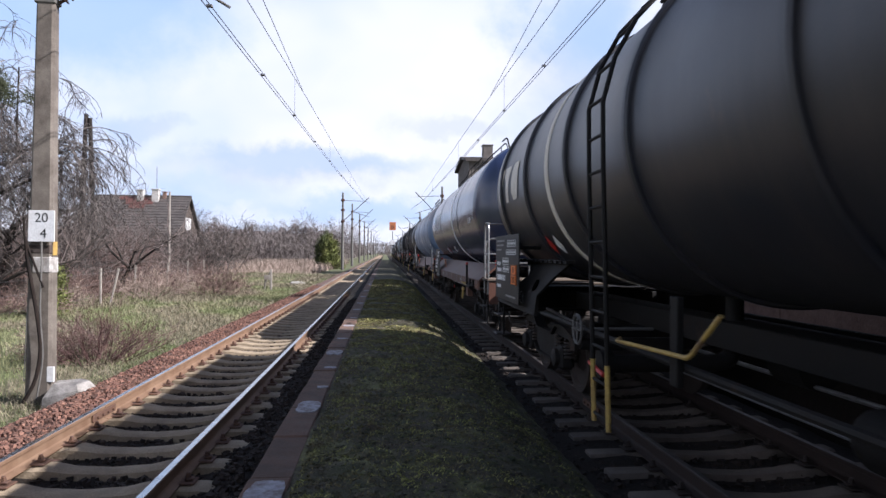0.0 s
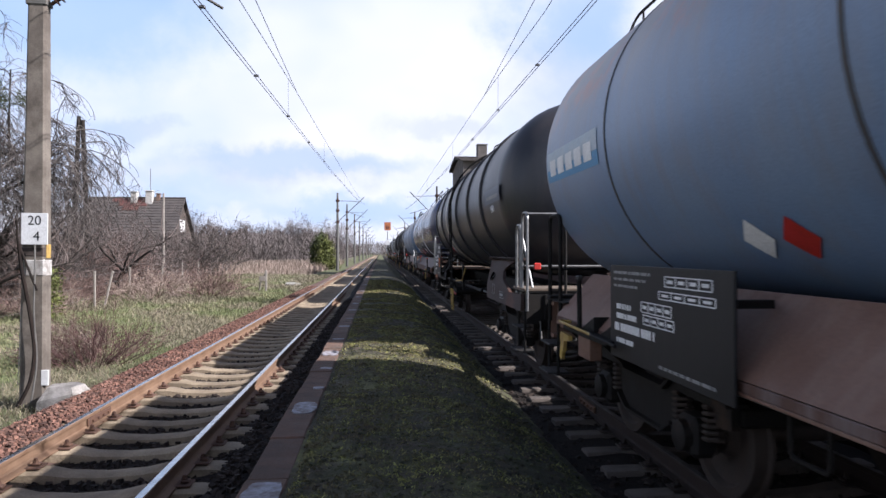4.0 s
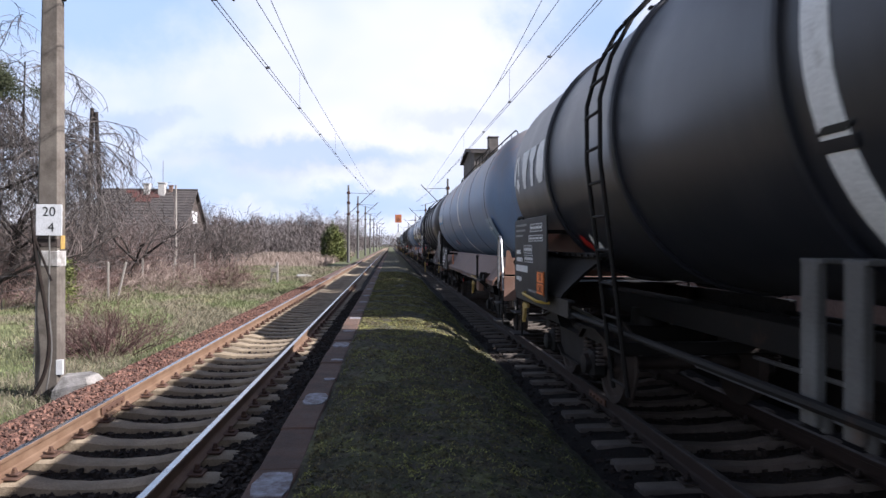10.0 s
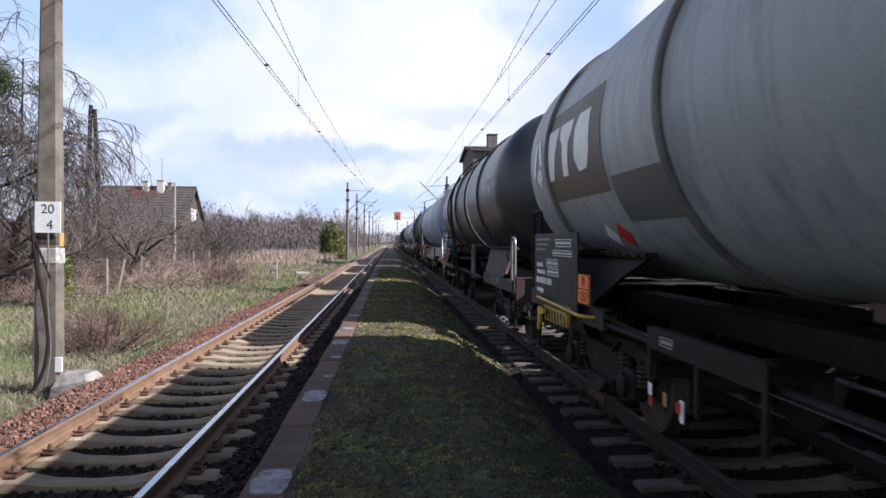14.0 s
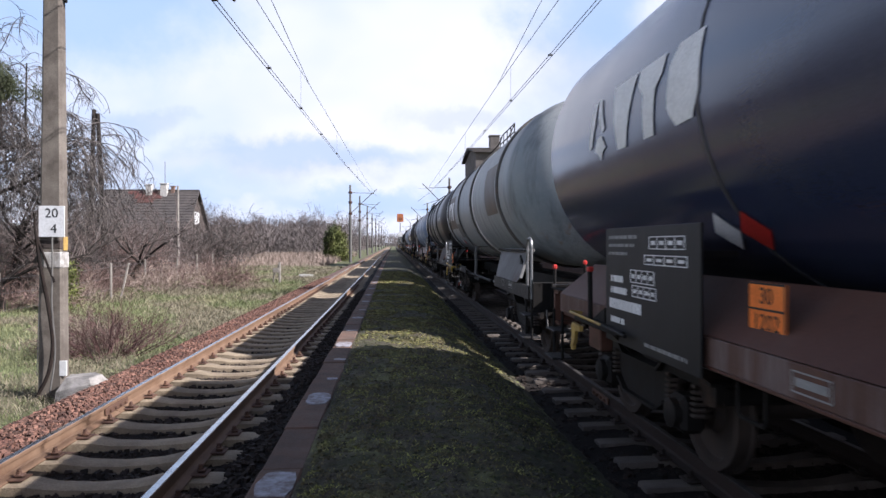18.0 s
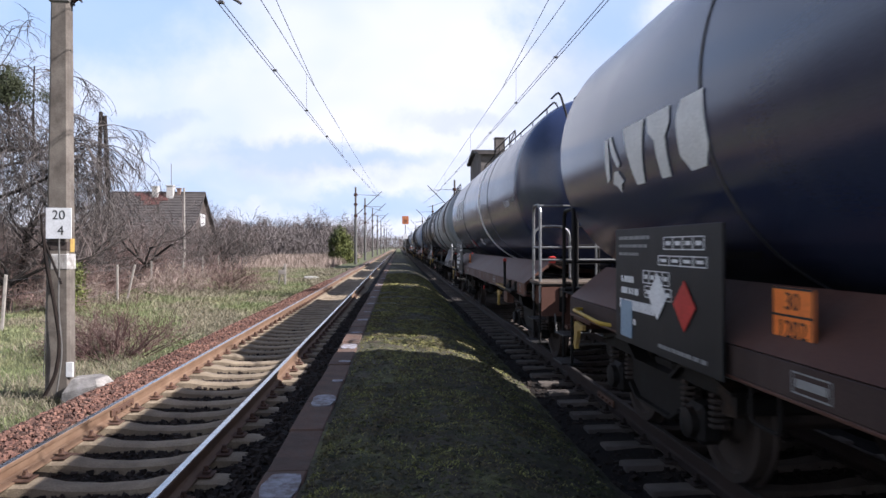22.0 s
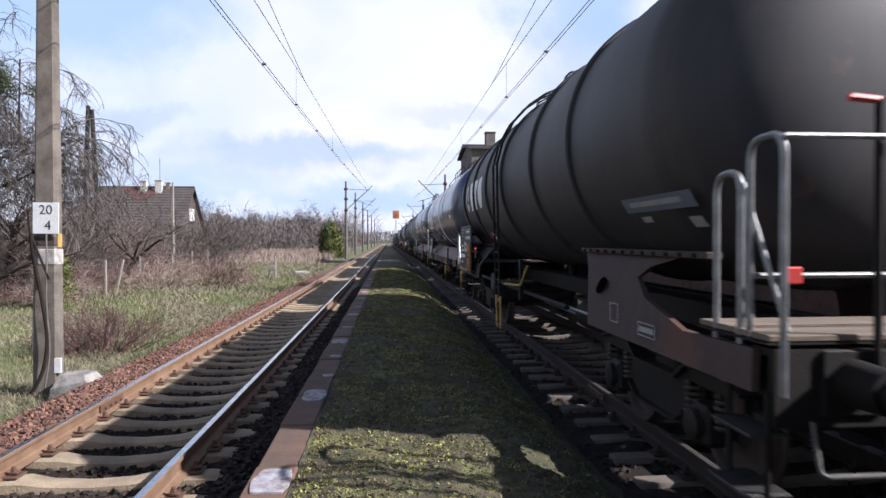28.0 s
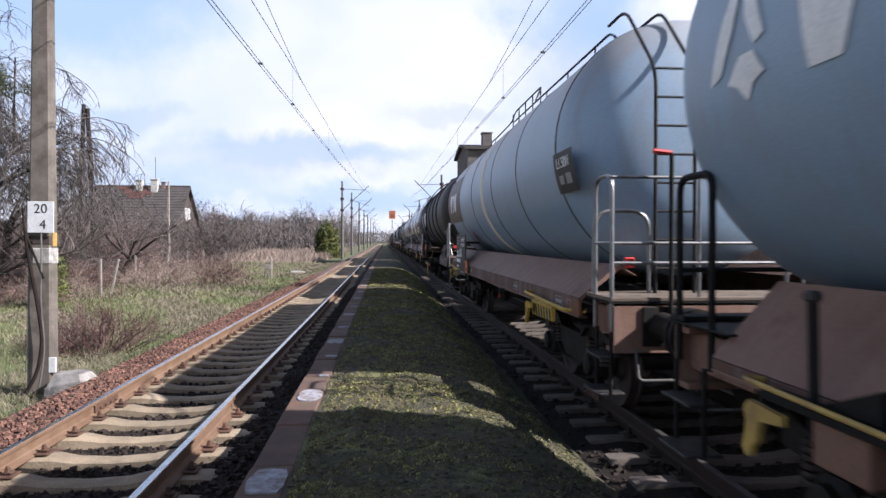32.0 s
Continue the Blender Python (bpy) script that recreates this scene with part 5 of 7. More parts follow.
def top_walk(w, y0, y1, rail_from, rail_to, cage):
    rail = 0.40 if cage else 0.10
    z, x = ZC + R + 0.09, -0.34
    deck = part("top_walkway", box(0.1, (y0 + y1) / 2, z, 0.80, y1 - y0, 0.03, 0.005), M["dark_frame"], w, "dark steel walkway on the tank")
    for k in range(5):
        y = y0 + 0.03 + (y1 - y0 - 0.06) * k / 4
        part("walkway_bracket", box(0.1, y, z - 0.07, 0.7, 0.05, 0.12, 0.005), M["dark_frame"], deck)
        part("rail_post", tube([(x, y, z), (x, y, z + rail)], 0.014, 6), M["dark_frame"], deck)
    for h in (0.08, 0.20) if cage else (0.07,):
        part("side_slat", box(x, (y0 + y1) / 2, z + h, 0.02, y1 - y0, 0.03, 0.004), M["dark_frame"], deck)
    part("manhole", lathe([(ZC + R - 0.05, 0.30), (z + 0.08, 0.30), (z + 0.08, 0.36), (z + 0.12, 0.36), (z + 0.15, 0.20)], 24, 0.1, (y0 + y1) / 2, "z"), M["dark_frame"], w, "round bolted manhole cover")
    lo = ZC + R + 0.05
    part("top_handrail", tube(bend([(-0.60, rail_from, ZC + R * 0.90), (-0.60, rail_from + 0.3, lo), (-0.60, y0 - 0.6, lo), (x, y0 - 0.05, z + rail), (x, y1 - 0.3, z + rail), (x, y1 + 0.05, z + rail * 0.6), (-0.60, y1 + 0.4, lo), (-0.60, rail_to - 0.3, lo), (-0.60, rail_to, ZC + R * 0.90)], 0.15), 0.016, 6), M["dark_frame"], w)
    y = rail_from + 0.9
    while y < rail_to:
        if not y0 - 0.6 < y < y1 + 0.4:
            part("rail_post", tube([(-0.60, y, ZC + R * 0.88), (-0.60, y, lo)], 0.012, 6), M["dark_frame"], w)
        y += 1.3


def valve_gear(w, y):
    part("outlet_pipe", joined(tube(bend([(0, y, ZC - R), (0, y, 0.78), (-1.22, y, 0.78)], 0.2), 0.085, 12), lathe([(-1.34, 0.13), (-1.22, 0.13)], 16, y, 0.78, "x")), M["dark_frame"], w)
    part("hand_wheel", joined(tube([(-1.40, y + 0.5 + 0.15 * math.cos(2 * math.pi * k / 14), 1.05 + 0.15 * math.sin(2 * math.pi * k / 14)) for k in range(14)], 0.014, 6, closed=True), tube([(-1.40, y + 0.35, 1.05), (-1.40, y + 0.65, 1.05)], 0.010), tube([(-1.40, y + 0.5, 0.90), (-1.40, y + 0.5, 1.20)], 0.010), tube([(-1.42, y + 0.5, 1.05), (-0.6, y + 0.5, 1.05)], 0.018)), M["mast_grey"], w, "small spoked hand wheel")
    part("pipe_cap", joined(tube([(-1.38, y - 0.25, 0.72), (-1.40, y + 0.1, 0.78)], 0.02)), M["red_paint"], w)


def brake_gear(w, y0, y1):
    part("air_tank", lathe([(y0 + 0.6, 0.06), (y0 + 0.64, 0.16), (y0 + 0.72, 0.19), (y0 + 1.75, 0.19), (y0 + 1.83, 0.16), (y0 + 1.87, 0.06)], 20, -0.55, 0.78, "y"), M["dark_frame"], w)
    part("brake_rod", joined(tube([(-0.3, y0 + 0.2, 0.62), (-0.3, y1 - 0.2, 0.62)], 0.022), tube([(0.3, y0 + 0.2, 0.70), (0.3, y1 - 0.2, 0.70)], 0.022)), M["galv"], w)
    part("brake_cylinder", lathe([(0.1, 0.08), (0.14, 0.2), (0.62, 0.2), (0.66, 0.05), (0.95, 0.04)], 18, 0.35, 0.85, "y"), M["dark_frame"], w)
    part("brake_pipe", tube([(-0.95, y0 - 2, 1.0), (-0.95, y0, 0.92), (-0.95, y1, 0.92), (-0.95, y1 + 2, 1.0)], 0.02), M["galv"], w)


def under_gear(w, frame_mat):
    """Outlet valves, cross members and brake levers hanging under the sills."""
    for y in (-3.4, -1.2, 1.2, 3.4):
        part("cross_member", box(0, y, 1.08, 2.66, 0.10, 0.16, 0.01), M["dark_frame"], w)
    for y in (-0.15, 0.35):
        v = part("drain_valve", joined(lathe([(0.62, 0.05), (0.66, 0.10), (0.78, 0.10), (0.82, 0.06), (1.10, 0.06)], 14, -0.95, y, "z"), tube([(-0.95, y, 0.78), (-1.18, y, 0.78)], 0.04, 10)), M["bogie"], w, "oily outlet valve")
        part("valve_cap", lathe([(-1.22, 0.06), (-1.18, 0.06)], 14, y, 0.78, "x"), M["bogie"], v)
    part("lever", tube(bend([(-1.20, -2.0, 1.02), (-1.40, -2.0, 0.98), (-1.40, -2.0, 0.84)], 0.05), 0.010, 8), M["tread"], w, "steel release lever")
    part("lever_grip", tube([(-1.40, -2.0, 0.92), (-1.40, -2.0, 0.84)], 0.014, 8), M["red_paint"], w, "small red lever grip")
    part("hanger", tube(bend([(-1.28, 2.2, 1.05), (-1.28, 2.2, 0.78), (-1.28, 1.9, 0.78), (-1.28, 1.9, 1.05)], 0.05), 0.014, 6), M["dark_frame"], w)
    part("brake_pipe", tube(bend([(-1.22, -4.2, 0.99), (-1.22, -0.8, 0.95), (-1.22, 0.9, 0.99), (-1.22, 4.2, 0.96)], 0.3), 0.016, 6), M["galv"], w)


def data_panel(parent, x, y, z, ln, h, bars):
    """A stencilled frame, with a plain bar of unreadable figures in it."""
    o = 0.0025 if x > 0 else -0.0025
    t = 0.008
    part("stencil_frame", joined(*[box(x + o, y + a, z + b, 0.003, c, d) for a, b, c, d in ((0, h / 2, ln, t), (0, -h / 2, ln, t), (ln / 2 - t / 2, 0, t, h - t), (t / 2 - ln / 2, 0, t, h - t))]), M["dim_paint"], parent, "white stencilled frame")
    if bars:
        part("marking", box(x + o, y, z, 0.003, ln * 0.8, h * 0.42), M["dim_paint"], parent)


def saddle_skirt(w, y_in, y_out, frame_mat, hole):
    """Bracket plates that carry the tank over a bogie, on both flanks."""
    sgn = 1 if y_out > y_in else -1
    for s in (-1, 1):
        x_top, x_low = s * 1.08, s * 1.40
        top = [(y_in, 1.98), (y_in + sgn * 1.75, 1.98)]
        v = []
        far = ((2.95, 1.20, 1.36), (2.15, 1.36, 1.31), (1.80, 1.50, 1.23), (1.95, 1.60, 1.17), (2.5, 1.70, 1.12)) if hole else ((3.1, 1.27, 1.35), (2.85, 1.48, 1.23), (2.9, 1.70, 1.12))
        low = 0.98 if hole else 1.20
        for y, z, x in ((y_in, 1.70, 1.12), (y_in + sgn * 0.38, 1.52, 1.22), (y_in + sgn * 0.78, 1.26, 1.35), (y_in + sgn * 0.84, low, 1.37), (y_out if hole else y_in + sgn * 2.95, low, 1.37), (y_out if hole else y_in + sgn * 2.97, 1.22, 1.36)) + tuple((y_in + sgn * q, z, x) for q, z, x in far):
            v += [(s * x, y, z), (s * (x - 0.045), y, z)]
        n = len(v) // 2
        f = [tuple(range(0, 2 * n, 2)), tuple(range(2 * n - 1, 0, -2))] + [(2 * i, 2 * ((i + 1) % n), 2 * ((i + 1) % n) + 1, 2 * i + 1) for i in range(n)]
        sk = part("saddle_plate", (v, f), frame_mat, w, "brown saddle plate under the tank", 20)
        if not hole:
            part("sill_beam", prism([(s * 1.36, 1.19), (s * 1.27, 1.19), (s * 1.27, 1.17), (s * 1.34, 1.17), (s * 1.34, 1.01), (s * 1.27, 1.01), (s * 1.27, 0.99), (s * 1.36, 0.99)], "y", y_in + sgn * 0.55, y_out), M["tread"], sk, "dark channel beam under the saddle", 20)
        part("saddle_flange", box(s * 1.12, y_in + sgn * 1.45, 1.71, 0.12, 2.95, 0.05, 0.008), frame_mat, sk)
        for q, ln, bars in ((1.62, 0.20, 0), (2.35, 0.34, 1)):
            data_panel(sk, s * (1.372 if hole else 1.362), y_in + sgn * q, 1.12 if bars or not hole else 1.18, ln, 0.10 if bars or not hole else 0.16, bars)
        if hole:
            # black disc on the plate stands for the shade inside the hole
            part("round_opening", moved(lathe([(s * 0.004, 0.085), (s * 0.018, 0.085)], 20, 0, 0, "x"), Matrix.Translation((s * 1.292, y_in + sgn * 1.05, 1.38)) @ Matrix.Rotation(radians(-26 * s), 4, "Y")), M["void"], sk, "dark round opening")
        for k in range(12):
            part("rivet", shared("rivet", lambda: lathe([(-0.02, 0.018), (0.012, 0.016), (0.02, 0.006)], 6, 0, 0, "x"), M["dark_frame"]), None, sk, at=pose(s * 1.185, y_in + sgn * (0.12 + 0.24 * k), 1.71))


def tank_wagon(c, m):
    L = c["len"]
    w = thing("tank_wagon", c["label"], "tank wagon", m, group="tank wagons of the train")
    fm = M[c["frame"]]
    tank_half = L / 2 - 0.94
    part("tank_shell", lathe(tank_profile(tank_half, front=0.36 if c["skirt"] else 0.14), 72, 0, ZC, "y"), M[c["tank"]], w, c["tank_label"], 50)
    for y in c.get("rings", ()):
        part("ring", ring(y, 0.09, 0.045), M[c.get("ring_paint", c["tank"])], w)
    for y in c.get("seams", ()):
        part("weld_seam", ring(y, 0.035, 0.007), M["seam"], w)
    if "band" in c:
        y, wd, mk = c["band"]
        part("band", ring(y, wd, 0.010), M[mk], w, "pale painted band round the tank")
        for y0, y1, a0, a1, key in c.get("band_marks", ()):
            part("band_mark", skin(y + y0, y + y1, a0, a1, 0.014, skew=-0.05 if key == "black_ink" else 0), M[key], w, "repainted patch on the band")
    for s in (-1, 1):
        bogie(w, s * (L / 2 - 2.85) - BACK)
        wagon_end(w, L, s, M["dark_frame"] if c["style"] is SLOPE else fm, c["style"])
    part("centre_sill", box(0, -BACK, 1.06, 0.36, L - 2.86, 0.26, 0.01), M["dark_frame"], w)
    if c["skirt"]:
        half = L / 2 - 1.35
        for s in (-1, 1):
            tall = c.get("sill", 0.18)
            lip = 1.06 + tall
            part("side_skirt", prism([(s * 0.80, 1.46), (s * 1.0, 1.58), (s * 1.415, lip + 0.008), (s * 1.375, lip - 0.010), (s * 0.98, 1.54)], "y", -half - BACK, half - BACK), fm, w, "sloping brown side skirt under the tank", 20)
            sill = part("side_sill", box(s * 1.40, -BACK, 1.06 + tall / 2, 0.035, 2 * half, tall, 0.006), M[c.get("sill_paint", "worn_sill")], w, "worn steel side sill")
            for z in (1.05,):
                part("sill_flange", box(s * 1.37, -BACK, z, 0.10, 2 * half, 0.02, 0.004), fm, sill)
            for q, bars in ((0.35, 0), (0.75, 1), (3.2, 1), (5.6, 0), (8.2, 1)) if tall > 0.1 else ():
                data_panel(sill, s * 1.4175, -BACK - half + q, 1.15, 0.30 if bars else 0.16, 0.10, bars)
    else:
        e = L / 2 - 0.65
        # front saddle near black: the deep shadow behind the board is painted in
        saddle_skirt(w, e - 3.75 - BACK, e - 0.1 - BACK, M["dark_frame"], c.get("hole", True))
        saddle_skirt(w, -e + 3.92 - BACK, -e + 0.1 - BACK, M[c.get("rear_saddle", c["frame"])], c.get("hole", True))
        if c.get("hole", True):
            valve_gear(w, 0.9)
        # unseen far-side plate, added to keep sun off the sleeper ends
        part("side_skirt", prism([(0.80, 1.50), (1.05, 1.86), (1.10, 1.86), (1.42, 1.30), (1.38, 1.28), (1.06, 1.80)], "y", -e + 3.6, e - 3.9), fm, w, "sloping brown side skirt under the tank", 20)
        for s in (-1, 1):
            part("tie_bar", tube([(s * 1.30, -e + 3.6, 1.04), (s * 1.30, e - 3.6, 1.04)], 0.032, 8), M["dark_frame"], w)
    if c["skirt"]:
        under_gear(w, fm)
    brake_gear(w, -L / 2 + 4.6 - BACK, L / 2 - 4.6 - BACK)
    front = L / 2
    for y in c.get("yellow", ()):
        if (y < 0 and not c.get("striped")) or c["len"] in (16.0, 15.5):
            brake_step(w, y, fm)
        else:
            yellow_bar(w, y, c.get("striped", False))
    if "tags" in c:
        tag_frame(w, c["tags"])
    if "ladder" in c:
        ladder(w, c["ladder"], 0.34 if c.get("yellow_foot") else 0.5, 4.2, c.get("yellow_foot", False))
    if "walk" in c:
        top_walk(w, *c["walk"], c["skirt"] or c["tank"] == "grey_tank")
    if "posts" in c:
        for y in c["posts"]:
            part("support_leg", joined(box(-1.24, y, 1.34, 0.06, 0.13, 0.84, 0.01), box(-1.10, y, 1.745, 0.32, 0.17, 0.03, 0.006), box(-1.20, y - 0.05, 0.94, 0.05, 0.05, 0.10, 0.01)), M["pale_frame"], w, "grey steel support leg")
    b = c.get("board")
    if b:
        info_board(w, front - b[0], front - b[1], b[2], b[3], seed=len(c["label"]), klass=b[4])
    p = c.get("plate")
    if p:
        hazard_plate(w, front - p[0], p[1], p[2] if len(p) > 2 else -1.482, c.get("double", False))
    for y, a, mk, sz in c.get("diamonds", ()):
        diamond(w, front - y, 0, mk, sz, a)
    if "logo" in c:
        y, a, sz, mk = c["logo"]
        logo(w, front - y, a, sz, mk, c.get("emblem", True), c.get("squeeze", 1.0))
    for y0, y1, a0, a1, mk in c.get("patches", ()):
        part("painted_panel", skin(front - y1, front - y0, a0, a1, 0.004), M[mk], w, "painted panel on the tank")
    for y0, y1, a, sz, txt in c.get("codes", ()):
        if txt == "white":
            for k in range(5):
                q = y0 + (y1 - y0) * k / 5
                part("owner_mark", skin(front - q - (y1 - y0) * 0.150, front - q, a - 3.4, a + 3.4, 0.0075), M["white_paint"], w)
        elif txt:
            lettering(txt, sz, M["white_paint"], w, flank_pose(front - (y0 + y1) / 2, a))
        else:
            part("marking", skin(front - y1, front - y0, a - 1.3 * sz, a + 1.3 * sz, 0.007), M["dim_paint"], w)
    if "arrow" in c:
        for k in (0, 1):
            part("arrow_mark", skin(front - c["arrow"] - 0.22, front - c["arrow"] + 0.10, -44 + 4.5 * k, -40.5 + 4.5 * k, 0.006, skew=-0.16 if k else 0.16), M["white_paint"], w)
    if c.get("board_diamonds"):
        diamond(w, front - 4.5, 1.45, "white_paint", 0.17)
        diamond(w, front - 4.95, 1.42, "red_paint", 0.17)
        part("blue_card", box(-1.4745, front - 3.85, 1.22, 0.004, 0.26, 0.30), M["pale_label"], w)
    if c.get("end_ladder"):
        ye = -(tank_half - 0.05)
        for d in (-0.72, -0.32):
            part("end_ladder", tube(bend([(d, -L / 2 + 0.62, 1.3), (d, -L / 2 + 0.62, 3.5), (d, ye + 0.45, ZC + R + 0.04), (d, ye + 1.0, ZC + R + 0.04)], 0.2), 0.018, 6), M["dark_frame"], w)
        for k in range(8):
            part("rung", tube([(-0.72, -L / 2 + 0.62, 1.55 + 0.28 * k), (-0.32, -L / 2 + 0.62, 1.55 + 0.28 * k)], 0.013, 6), M["dark_frame"], w)
    return w


def flank_pose(y, a):
    """Pose of lettering tangent to the left flank at angle a."""
    r = R + 0.012
    t = radians(a)
    return Matrix.Translation((-r * math.cos(t), y, ZC + r * math.sin(t))) @ Matrix.Rotation(t, 4, "Y") @ MARK


LOW = {"deck": "steel", "rails": "low", "rail_mat": "galv", "front": "tall", "front_mat": "dark_frame", "posts": ((-1.0, 0.18), (-0.55, 0.24))}
PLATE = dict(LOW, plate=True, posts=((-0.9, 0.28),))
SLOPE = {"deck": "wood", "rails": "slope", "rail_mat": "galv", "front": "low", "front_mat": "dark_frame", "posts": ((-0.76, 1.25),)}
FULL = {"deck": "wood", "rails": "full", "rail_mat": "galv", "front": "none", "front_mat": "galv", "posts": ((-0.80, 1.30),)}
